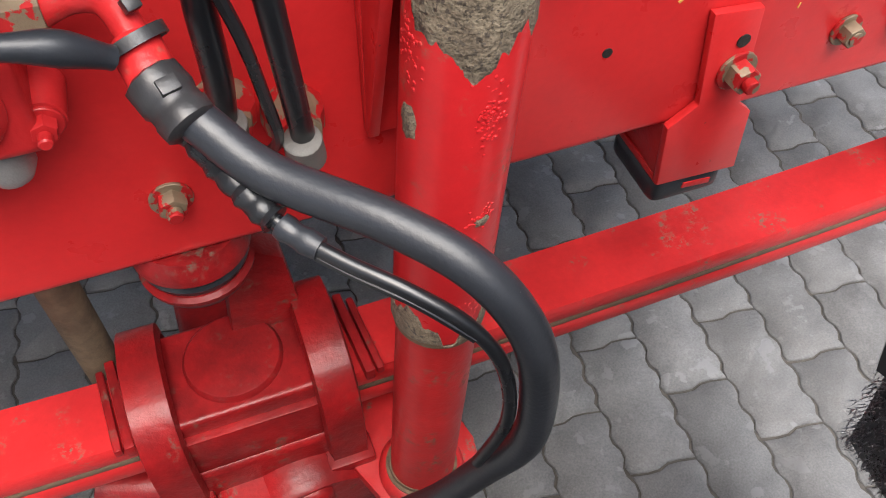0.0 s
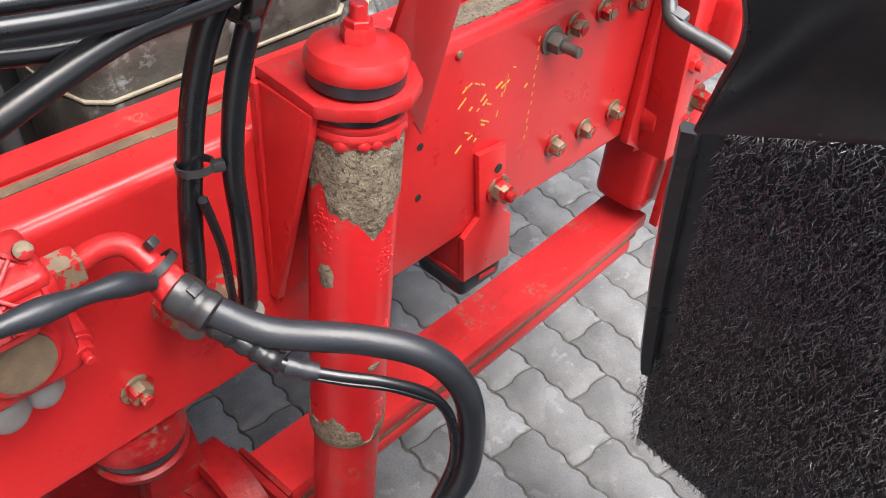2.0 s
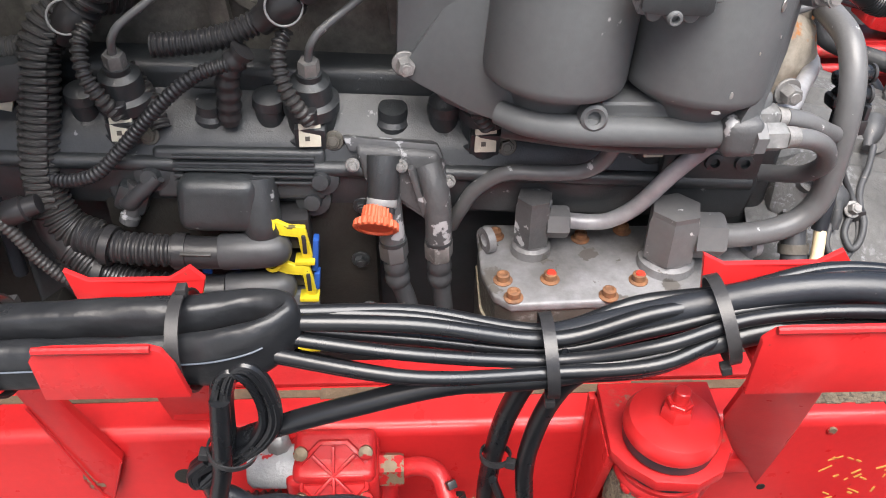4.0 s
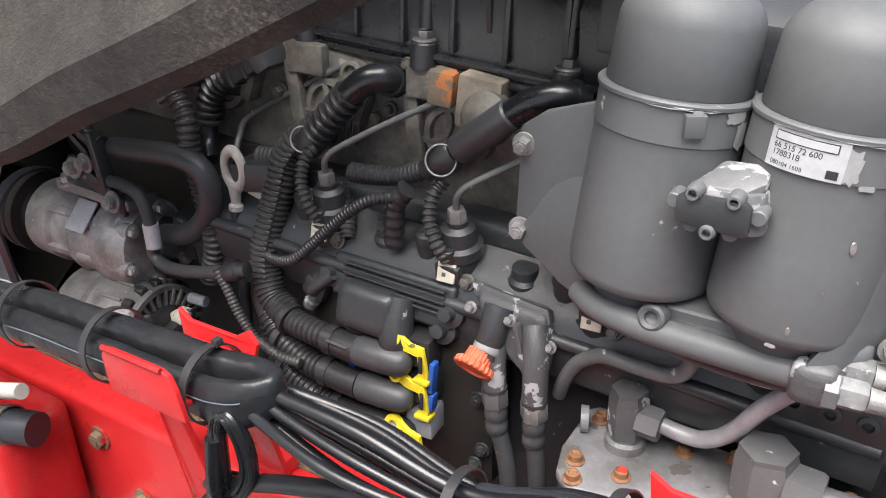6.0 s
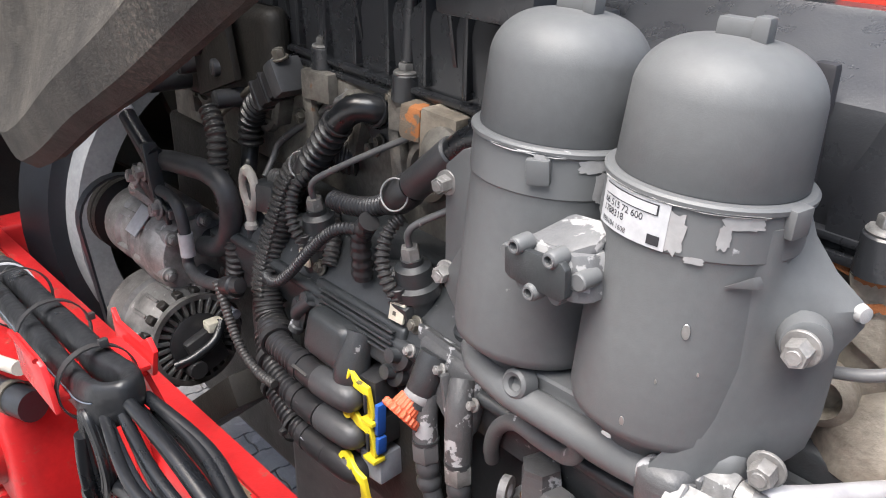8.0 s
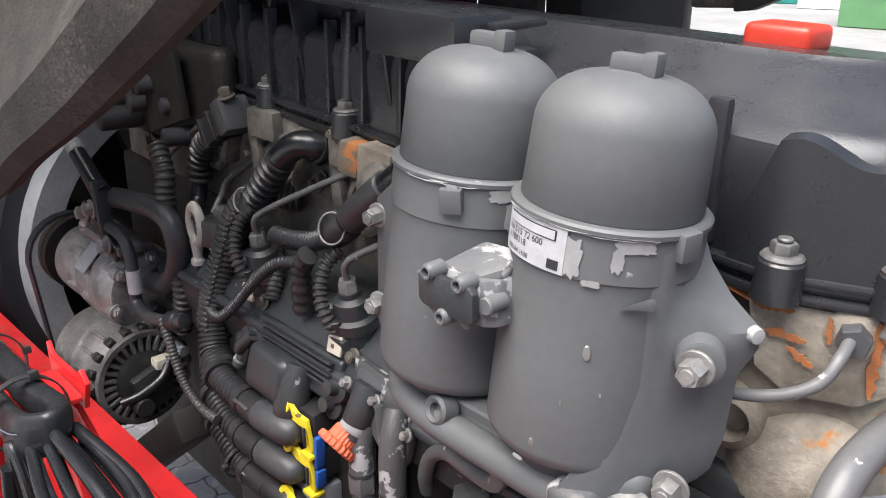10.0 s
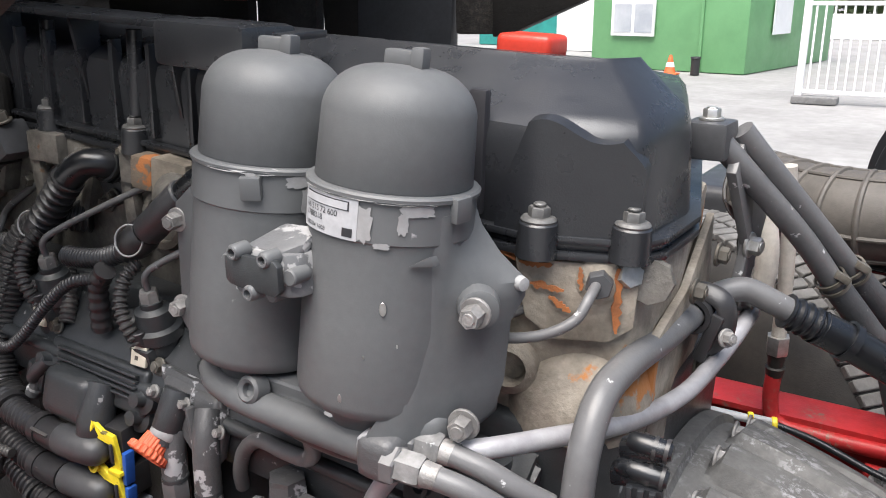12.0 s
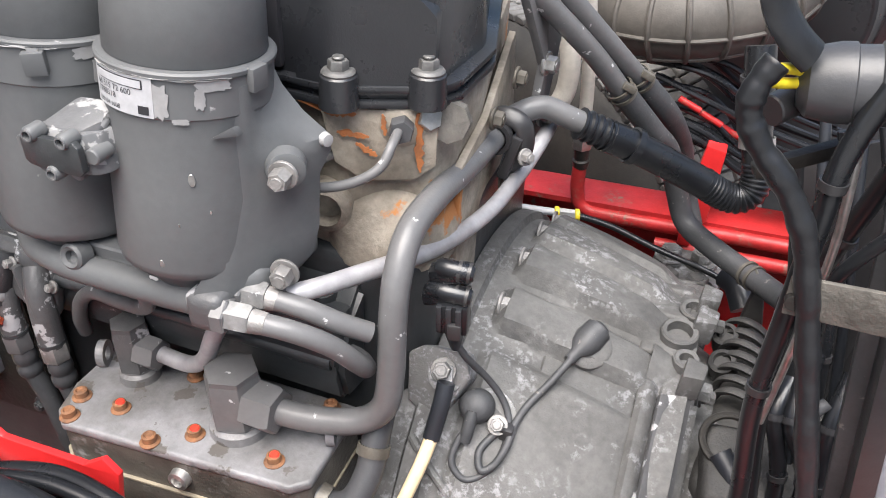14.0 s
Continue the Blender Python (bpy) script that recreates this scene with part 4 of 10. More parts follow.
# rocker cover: outlines at rising heights
LEVELS = [(1.336, [(-1.0, 0.268), (0.128, 0.266), (0.138, 0.268), (0.203, 0.298), (0.208, 0.306), (0.213, 0.395), (0.211, 0.41), (0.140, 0.648), (0.130, 0.657), (-1.0, 0.662)]),
          (1.405, [(-1.0, 0.264), (0.124, 0.262), (0.133, 0.264), (0.197, 0.294), (0.202, 0.302), (0.206, 0.395), (0.204, 0.41), (0.132, 0.640), (0.122, 0.650), (-1.0, 0.656)]),
          (1.418, [(-1.0, 0.268), (0.122, 0.266), (0.131, 0.268), (0.194, 0.298), (0.199, 0.305), (0.203, 0.395), (0.201, 0.41), (0.129, 0.636), (0.119, 0.646), (-1.0, 0.652)]),
          (1.428, [(-1.0, 0.282), (0.116, 0.281), (0.125, 0.283), (0.187, 0.311), (0.192, 0.318), (0.197, 0.398), (0.195, 0.41), (0.122, 0.628), (0.112, 0.636), (-1.0, 0.642)]),
          (1.458, [(-1.0, 0.346), (0.096, 0.346), (0.104, 0.348), (0.140, 0.366), (0.145, 0.372), (0.156, 0.408), (0.155, 0.416), (0.100, 0.598), (0.092, 0.604), (-1.0, 0.606)]),
          (1.463, [(-1.0, 0.352), (0.092, 0.352), (0.100, 0.354), (0.136, 0.370), (0.141, 0.376), (0.151, 0.408), (0.150, 0.415), (0.096, 0.594), (0.089, 0.599), (-1.0, 0.600)])]
bm, rows = B(), []
for z, pts in LEVELS:
    rows.append([bm.verts.new((x, y + back(x) * (1.0 if y < 0.33 else 0.5 if y < 0.36 else 0.0), z - (0.024 if z > 1.45 and y > 0.58 else 0.0))) for x, y in pts])
for a, c in zip(rows, rows[1:]):
    for j in range(10):
        k = (j + 1) % 10
        bm.faces.new((a[j], a[k], c[k], c[j]))
bm.faces.new(rows[0][::-1])
bm.faces.new(rows[-1])
cover = part("rocker_cover", bm, COVER, engine, "matt black moulded rocker cover")
# raised panel with an arched top edge, low on the cover's rear corner
bm = B()
run = spline([(0.100, 0.2600, 0), (0.134, 0.2605, 0), (0.168, 0.2755, 0), (0.206, 0.2945, 0)], 8)
hz = [1.352 + 0.066 * min(1, i / 6) + 0.008 * math.sin(max(0, i - 4) * 0.34) + (-0.030 * max(0, (i - 20) / 4)) for i in range(len(run))]
lo = [bm.verts.new((p.x, p.y, 1.338)) for p in run]
up = [bm.verts.new((p.x, p.y - 0.0005, h)) for p, h in zip(run, hz)]
bk = [bm.verts.new((p.x, p.y + 0.010, h + 0.003)) for p, h in zip(run, hz)]
for a, c in ((lo, up), (up, bk)):
    for i in range(len(run) - 1):
        bm.faces.new((a[i], a[i + 1], c[i + 1], c[i]))
for i in (0, len(run) - 1):
    bm.faces.new((lo[i], up[i], bk[i]))
part("arched_panel", bm, COVER, cover)
# No hollow is cut: a dark bar gives the recess its shade.
part("side_pocket", box(B(), (0.078, 0.266, 1.392), (0.016, 0.010, 0.10), bev=0.004), INK, cover, "dark bar painted as the shade of a recess")
# ribs and brackets on the shaded side of the cover
for k in range(13):
    x = -0.93 + 0.066 * k
    part("cover_rib", box(B(), (x, 0.264 + back(x), 1.393), (0.007, 0.014, 0.10), bev=0.002), COVER, cover)
bm = slab(B(), [(-1.0, 0.240 + back(-1.0), 1.462), (-0.115, 0.240 + back(-0.115), 1.462), (-0.115, 0.300 + back(-0.115), 1.464), (-1.0, 0.300 + back(-1.0), 1.464)], 0.007, 0.002)
part("lid_edge", bm, COVER, cover, "overhanging edge of the cover lid")
for x in (-0.96, -0.78, -0.63, -0.46, -0.29):
    part("lid_web", slab(B(), [(x, 0.248 + back(x), 1.462), (x, 0.285 + back(x), 1.462), (x, 0.285 + back(x), 1.37), (x, 0.264 + back(x), 1.37)], 0.006, 0.001), COVER, cover)
part("rusty_lug", box(B(), (-0.340, 0.292, 1.308), (0.030, 0.046, 0.038), rot=(0, 4, 8), bev=0.006), RUSTY_CAST, engine, "orange rusted cast lug")
part("lug_face", box(B(), (-0.290, 0.288, 1.302), (0.050, 0.046, 0.056), rot=(0, 4, 4), bev=0.004), CAST, engine, "bare tan cast lug")
part("lug_dome", lathe(B(), (-0.275, 0.268, 1.290), (0, -1, 0.2), [(0, 0.030), (0.012, 0.028), (0.022, 0.016), (0.024, 0)], 24), CAST_DARK, engine)
part("cover_box", box(B(), (-0.186, 0.256, 1.455), (0.115, 0.07, 0.042), bev=0.008), COVER, cover, "black square moulding on the cover")
part("cover_box", box(B(), (-0.13, 0.268, 1.415), (0.06, 0.05, 0.07), bev=0.006), COVER, cover)


def cover_bolt(x, y, z=1.318, parent=engine):
    bm = lathe(B(), (x, y, z + 0.004), (0, 0, 1), [(0, 0.0165), (0.016, 0.0155), (0.026, 0.015), (0.028, 0.013)], 24)
    p = part("bolt_boss", bm, COVER, parent)
    q = lathe(B(), (x, y, z + 0.031), (0, 0, 1), [(0, 0.0135), (0.002, 0.0140), (0.004, 0.0125), (0.0045, 0.011)], 24)
    hexa(q, (x, y, z + 0.035), (0, 0, 1), 0.015, 0.008)
    rod(q, (x, y, z + 0.043), (x, y, z + 0.046), 0.005, n=12)
    part("flanged_bolt", q, STUD_GREY, p, "grey flanged hex bolt")


for x, y in ((0.139, 0.258), (0.201, 0.292), (0.134, 0.668), (-0.546, 0.262), (-0.373, 0.262), (-0.20, 0.262), (-0.717, 0.262), (-0.89, 0.262)):
    cover_bolt(x, y + (back(x) if y < 0.5 else 0.0), 1.318)
for x in (-0.546, -0.373, -0.20, -0.717, -0.89):
    part("pillar", rod(B(), (x, 0.266 + back(x), 1.362), (x, 0.270 + back(x), 1.455), 0.0085, n=16), COVER, engine, "black round pillar on the cover side")
cap = thing("oil_filler_cap", (0.04, 0.435, 1.462), "red plastic oil filler cap on the rocker cover", "filler cap")
part("grip", box(B(), (0.036, 0.435, 1.463), (0.056, 0.045, 0.022), bev=0.007, seg=3), CAP_RED, cap)
part("collar", lathe(B(), (0.036, 0.435, 1.440), (0, 0, 1), [(0, 0.026), (0.012, 0.026), (0.016, 0.022)], 28), CAP_RED, cap)

# head details at the back: boss, delivery pipe, lower dome
part("injector_boss", lathe(B(), (0.180, 0.290, 1.303), (0.4, -1, 0), [(0, 0.021), (0.008, 0.019), (0.010, 0.015), (0.010, 0)], 20), CAST, engine)
part("cast_tongue", slab(B(), [(0.118, 0.266, 1.317), (0.207, 0.304, 1.317), (0.207, 0.304, 1.266), (0.190, 0.297, 1.252), (0.150, 0.280, 1.250), (0.128, 0.270, 1.268)], 0.010, 0.003, way=(0.4, -1, 0)), CAST, engine)
rs = random.Random(12)
for a, c, w in (((0.196, 0.2860, 1.316), (0.199, 0.2870, 1.262), 0.0042), ((0.136, 0.2580, 1.299), (0.160, 0.2690, 1.294), 0.0034), ((0.150, 0.2645, 1.289), (0.166, 0.2715, 1.277), 0.0034), ((0.126, 0.2560, 1.315), (0.150, 0.2660, 1.314), 0.0030), ((0.170, 0.2735, 1.315), (0.172, 0.2745, 1.296), 0.0024)):
    a, c = Vector(a), Vector(c)
    side = (c - a).cross(Vector((0.4, -1, 0))).normalized()
    rim = [a.lerp(c, i / 12) + side * w * rs.uniform(0.3, 1.3) * math.sin(math.pi * (i + 0.6) / 13.2) ** 0.6 for i in range(13)]
    rim += [a.lerp(c, i / 12) - side * w * rs.uniform(0.3, 1.3) * math.sin(math.pi * (i + 0.6) / 13.2) ** 0.6 for i in range(12, -1, -1)]
    part("rust_streak", slab(B(), rim, 0.0012, 0, way=(0.4, -1, 0)), ORANGE_RUST, engine, "orange rust streak")
part("gasket_stain", slab(B(), [(0.10, 0.262, 1.3185), (0.207, 0.300, 1.3185), (0.207, 0.300, 1.308), (0.17, 0.285, 1.311), (0.13, 0.266, 1.309)], 0.0035, 0, way=(0.4, -1, 0)), ORANGE_RUST, engine)
part("dome", lathe(B(), (0.16, 0.32, 1.165), (0, 0, 1), [(0, 0.062), (0.03, 0.064), (0.055, 0.055), (0.072, 0.034), (0.078, 0)], 28), CAST, engine)
part("side_boss", lathe(B(), (0.115, 0.29, 1.22), (0.2, -1, 0), [(0, 0.026), (0.03, 0.024), (0.034, 0.016), (0.020, 0.014), (0.020, 0)], 24), CAST, engine)
part("back_flange", slab(B(), [(0.214, 0.33, 1.05), (0.214, 0.33, 1.25), (0.214, 0.40, 1.27), (0.190, 0.56, 1.30), (0.190, 0.62, 1.05)], 0.008, 0.002, way=(1, 0, 0)), CAST, engine)
for y, z in ((0.40, 1.27), (0.47, 1.285), (0.52, 1.22), (0.45, 1.18), (0.56, 1.28)):
    part("core_plug", bolt(B(), (0.226, y, z), (1, 0, 0), 0.014, 0.008), CLIP, engine)
part("nut", hexa(B(), (0.184, 0.280, 1.3035), (0.4, -1, 0.05), 0.019, 0.013), GREY_HOSE, engine)
dp = thing("delivery_pipe", (0.16, 0.26, 1.27), "thin grey steel fuel pipe screwed into the head", "fuel pipe")
part("pipe", tube(B(), [(0.184, 0.272, 1.304), (0.187, 0.250, 1.300), (0.182, 0.238, 1.286), (0.165, 0.228, 1.275), (0.140, 0.222, 1.268), (0.100, 0.222, 1.262)], 0.0042), PIPE, dp)

# lifted ledge with pump housings
bm = B()
rows = [[bm.verts.new((x, y, z)) for y, z in ((0.262, 1.155), (0.232, 1.127), (0.214, 1.105), (0.208, 1.08), (0.218, 1.04), (0.262, 1.03))] for x in (-0.66, -0.05, 0.16)]
for a, c in zip(rows, rows[1:]):
    for j in range(6):
        bm.faces.new((a[j], a[(j + 1) % 6], c[(j + 1) % 6], c[j]))
bm.faces.new(rows[0])
bm.faces.new(rows[-1][::-1])
bmesh.ops.bevel(bm, geom=bm.edges[:], offset=0.006, segments=2, affect="EDGES")
part("cam_ledge", bm, ENGINE, engine, "sloping grey ledge along the block")
part("ledge_bead", tube(B(), [(-0.64, 0.212, 1.095), (-0.3, 0.211, 1.094), (0.15, 0.211, 1.092)], 0.008), ENGINE, engine)
pump = None
for x in (-0.473, -0.298, -0.130, 0.036):
    p = thing("unit_pump", (x, 0.245, 1.135), "dark grey unit fuel pump with a white tag on its ledge", "fuel pump", "row of unit pumps")
    part("barrel", lathe(B(), (x, 0.247, 1.13), (0, -0.18, 1), [(0, 0.030), (0.014, 0.030), (0.016, 0.024), (0.036, 0.024), (0.038, 0.027), (0.050, 0.027), (0.053, 0.021), (0.070, 0.019), (0.074, 0.012), (0.080, 0.012)], 28), ENGINE, p)
    part("side_stub", lathe(B(), (x - 0.040, 0.250, 1.128), (0, -0.18, 1), [(0, 0.018), (0.022, 0.018), (0.024, 0.015), (0.040, 0.015), (0.042, 0.017), (0.052, 0.016), (0.056, 0.010), (0.057, 0)], 20), ENGINE, p)
    part("side_stub", lathe(B(), (x + 0.078, 0.252, 1.126), (0, -0.18, 1), [(0, 0.020), (0.030, 0.019), (0.034, 0.015), (0.044, 0.014), (0.046, 0)], 20), ENGINE, p)
    part("union_nut", hexa(B(), (x, 0.233, 1.206), (0, -0.18, 1), 0.018, 0.016), ALU_DIRTY, p)
    part("plug_neck", rod(B(), (x + 0.001, 0.216, 1.166), (x + 0.000, 0.214, 1.180), 0.0078, n=14), PLASTIC, p)
    part("solenoid", box(B(), (x, 0.224, 1.147), (0.030, 0.018, 0.03), rot=(15, 0, 0), bev=0.003), ENGINE, p)
    tag = part("tag", box(B(), (x, 0.2140, 1.1525), (0.021, 0.004, 0.023), rot=(-12, 0, 6), bev=0.001), WHITE, p, "off-white plastic tag with a printed code square")
    part("code_square", box(B(), (x - 0.002, 0.2112, 1.1500), (0.0045, 0.001, 0.0045), rot=(-12, 0, 6), bev=0), CLIP, tag)
    part("plug_boot", ribbed(B(), [(x + 0.000, 0.214, 1.168), (x - 0.010, 0.208, 1.186), (x - 0.022, 0.212, 1.208), (x - 0.026, 0.224, 1.232), (x - 0.020, 0.238, 1.246)], 0.0080, 0.0068, 0.0022), CONDUIT, p)
    part("screw", bolt(B(), (x + 0.022, 0.222, 1.143), (0, -1, 0.3), 0.012, 0.006), CLIP, p)
    part("thin_pipe", tube(B(), [(x, 0.230, 1.222), (x + 0.004, 0.226, 1.240), (x + 0.020, 0.236, 1.256), (x + 0.085, 0.272, 1.296), (x + 0.158, 0.298, 1.334)], 0.0038), PIPE, p, "thin steel delivery pipe")
    part("pipe_nut", hexa(B(), (x + 0.150, 0.300, 1.330), (0.5, -0.5, 0.25), 0.019, 0.016), STEEL, p)
    part("pipe_boss", lathe(B(), (x + 0.168, 0.312, 1.326), (0.3, -1, 0.2), [(0, 0.020), (0.010, 0.018), (0.012, 0)], 8), CAST_DARK, p)

# rusty cast lugs on the head above the pumps
for x in (-0.393, -0.222, -0.565):
    part("lug", box(B(), (x + 0.028, 0.300, 1.306), (0.052, 0.030, 0.036), rot=(0, 0, 6), bev=0.003), CAST_DARK, engine)
    part("port", lathe(B(), (x + 0.03, 0.305, 1.262), (0, -1, 0.1), [(0, 0.030), (0.010, 0.028), (0.012, 0.022), (0.004, 0.020), (0.004, 0)], 24), CAST_DARK, engine)
    part("web", box(B(), (x - 0.06, 0.298, 1.27), (0.018, 0.03, 0.07), rot=(0, 20, 0), bev=0.005), CAST_DARK, engine)
rs = random.Random(8)
for k in range(9):
    x, z = rs.uniform(-0.95, -0.15), rs.uniform(1.21, 1.30)
    part("casting_bolt", bolt(B(), (x, 0.300, z), (0, -1, 0), 0.014, 0.008), CLIP, engine)

# ---- twin filter housing ----
fh = thing("filter_housing", (0.0, 0.18, 1.17), "twin grey upright oil filter canisters with chipped enamel on the engine", "filter housing")


UP = Vector((0.085, 0.055, 1.0)).normalized()
CR, CL = Vector((0.059, 0.185, 1.388)), Vector((-0.063, 0.188, 1.394))


def canister(c):
    """A canister whose collar ends at c, leaning as the engine leans."""
    body = lathe(B(), c - UP * 0.166, UP, [(0, 0.0575), (0.003, 0.0610), (0.010, 0.0625), (0.070, 0.0618), (0.125, 0.0602), (0.131, 0.0605), (0.134, 0.0612)], 64)
    b = part("canister_body", body, CAN_GREY, fh)
    bnd = lathe(B(), c - UP * 0.034, UP, [(0, 0.0606), (0.0015, 0.0618), (0.029, 0.0612), (0.0302, 0.0632), (0.0330, 0.0634), (0.0345, 0.0618), (0.0350, 0.054)], 64)
    part("collar_band", bnd, BAND_GREY, b, "chipped collar band")
    prof = [(0, 0.0560), (0.002, 0.0574), (0.040, 0.0556)]
    for a in range(8, 89, 8):
        prof.append((0.046 + 0.034 * math.sin(radians(a)), 0.018 + 0.0374 * math.cos(radians(a))))
    prof += [(0.0815, 0.012), (0.082, 0)]
    d = part("dome_lid", lathe(B(), c, UP, prof, 64), CAN_GREY, b)
    m = aim(c, UP)
    for x, sz, mt, nm in ((0.0, (0.026, 0.014, 0.013), CAN_GREY, "lid_nut"), (0.013, (0.010, 0.016, 0.016), BAND_GREY, "lid_nut_ear")):
        t = box(B(), (0, 0, 0), sz, bev=0.003)
        bmesh.ops.transform(t, matrix=Matrix.Translation(c + UP * 0.085 + Vector((x, 0.1 * x, 0.0))) @ pose(0, 0, 0, -3, 5, 12), verts=t.verts)
        part(nm, t, mt, d)
    return b


def on_can(c, a, z, r):
    """A point on a canister: the angle, the height along its axis from the collar's top, the radius."""
    return c + UP * z + (Matrix.Rotation(radians(a), 3, "Z") @ Vector((r, 0, -0.085 * r * math.cos(radians(a)) - 0.055 * r * math.sin(radians(a)))))


right, left = canister(CR), canister(CL)
# lugs
for c, a, z, host in ((CL, -60, -0.014, left), (CR, -8, -0.013, right)):
    p = c + UP * z + Vector((math.cos(radians(a)), math.sin(radians(a)), 0)) * 0.0625
    part("stop_lug", box(B(), p, (0.010, 0.016, 0.018), rot=(0, 5, a), bev=0.002), BAND_GREY, host)
# base casting and its oil gallery
part("base_casting", prism([(-0.088, 0.168), (-0.074, 0.146), (0.085, 0.140), (0.115, 0.158), (0.115, 0.25), (-0.088, 0.25)], 1.186, 1.2215, 0.010, 3), CAN_GREY, fh)
part("gallery", tube(B(), [(-0.125, 0.160, 1.2045), (-0.104, 0.146, 1.2025), (-0.08, 0.140, 1.201), (-0.05, 0.137, 1.199), (0.0, 0.138, 1.196), (0.095, 0.140, 1.192)], [0.0105 + 0.0025 * min(1.0, i / 20) for i in range(41)], n=20), CAN_GREY, fh)
part("gallery_web", slab(B(), [(-0.105, 0.150, 1.206), (-0.060, 0.142, 1.222), (0.020, 0.140, 1.222), (0.060, 0.142, 1.208), (0.090, 0.146, 1.196), (0.000, 0.142, 1.192)], 0.030, 0.006, seg=3, way=(0, 1, 0)), CAN_GREY, fh)
part("gallery_lower", tube(B(), [(-0.120, 0.168, 1.186), (-0.060, 0.160, 1.180), (0.010, 0.156, 1.174), (0.060, 0.160, 1.172)], 0.0105, n=16), ENGINE, fh)
part("gallery_boss", lathe(B(), (-0.048, 0.140, 1.212), (0, -1, 0.25), [(0, 0.013), (0.012, 0.0115), (0.014, 0.0090), (0.012, 0.0058), (0.006, 0.0055), (0.006, 0)], 24), CAN_GREY, fh)
part("gallery_end", box(B(), (0.080, 0.142, 1.195), (0.034, 0.044, 0.036), bev=0.010, seg=3), ENGINE_CHIP, fh)
part("neck", lathe(B(), CL - UP * 0.190, UP, [(0, 0.035), (0.014, 0.040), (0.024, 0.052), (0.026, 0.056)], 40), CAN_GREY, fh)
part("neck", lathe(B(), CR - UP * 0.186, UP, [(0, 0.040), (0.010, 0.046), (0.020, 0.054), (0.022, 0.057)], 40), CAN_GREY, fh)
# flanges
bm, rows = B(), []
for z, xo, yo in ((1.372, 0.110, 0.200), (1.355, 0.114, 0.204), (1.335, 0.128, 0.207), (1.318, 0.148, 0.209), (1.305, 0.148, 0.209), (1.284, 0.138, 0.206), (1.238, 0.135, 0.203), (1.214, 0.130, 0.199), (1.205, 0.124, 0.195)):
    ax = CR + UP * ((z - CR.z) / UP.z)
    k = min(1.0, max(0.0, (1.385 - z) / 0.05))
    low = max(0.0, min(1.0, (1.262 - z) / 0.04))
    b0, b1_ = radians(-26 - 34 * low), radians(-12 - 22 * low)
    p0 = Vector((ax.x + 0.0600 * math.cos(b0), ax.y + 0.0600 * math.sin(b0), z))
    p1 = Vector((ax.x + 0.0625 * math.cos(b1_), ax.y + 0.0625 * math.sin(b1_) - 0.002 * k, z))
    p2 = Vector((xo, yo, z))
    p15 = p1.lerp(p2, 0.5) + Vector((-0.003, -0.006, 0)) * k
    rows.append([bm.verts.new(q) for q in (p0, p0.lerp(p1, 0.5) + Vector((0.001, -0.0012, 0)), p1, p1.lerp(p15, 0.5), p15, p15.lerp(p2, 0.55), p2, p2 + Vector((0.002, 0.010, 0)), Vector((ax.x + 0.03, ax.y + 0.03, z)))])
for a, c in zip(rows, rows[1:]):
    for j in range(9):
        bm.faces.new((a[j], a[(j + 1) % 9], c[(j + 1) % 9], c[j]))
bm.faces.new(rows[0])
bm.faces.new(rows[-1][::-1])
part("right_web", bm, CAN_GREY, fh)
part("bolt_pad", lathe(B(), (0.130, 0.184, 1.305), (0.55, -0.8, 0), [(0, 0.016), (0.012, 0.0145), (0.013, 0.012)], 24), CAN_GREY, fh)
part("cast_fin", slab(B(), [(0.100, 0.138, 1.340), (0.113, 0.149, 1.347), (0.115, 0.152, 1.339)], 0.006, 0.001, way=(0.3, 1, 0)), CAN_GREY, fh)
part("left_flange", slab(B(), [(-0.110, 0.196, 1.375), (-0.110, 0.186, 1.180), (-0.147, 0.196, 1.182), (-0.170, 0.200, 1.192), (-0.190, 0.204, 1.212), (-0.214, 0.206, 1.216), (-0.209, 0.206, 1.332), (-0.185, 0.204, 1.350)], 0.012, 0.004, way=(0, 1, 0)), CAN_GREY, fh)
part("lower_sweep", slab(B(), [(-0.212, 0.200, 1.222), (-0.150, 0.176, 1.196), (-0.105, 0.152, 1.190), (-0.075, 0.146, 1.200), (-0.090, 0.160, 1.240), (-0.115, 0.190, 1.30), (-0.16, 0.200, 1.30)], 0.012, 0.004, way=(0, 1, 0)), CAN_GREY, fh)
for x, y, z, af in ((0.137, 0.160, 1.305, 0.016), (0.128, 0.160, 1.217, 0.017), (-0.205, 0.196, 1.316, 0.016), (-0.206, 0.194, 1.231, 0.016)):
    part("flange_bolt", bolt(B(), (x, y + 0.010, z), (0.15, -1, 0), af * 0.88, 0.012, spin=random.random()), ALU_DIRTY, fh, "dulled zinc flange bolt")
part("boss", lathe(B(), (0.148, 0.213, 1.316), (1, -0.4, 0), [(0, 0.006), (0.005, 0.005), (0.006, 0)], 14), FLAKED, fh)


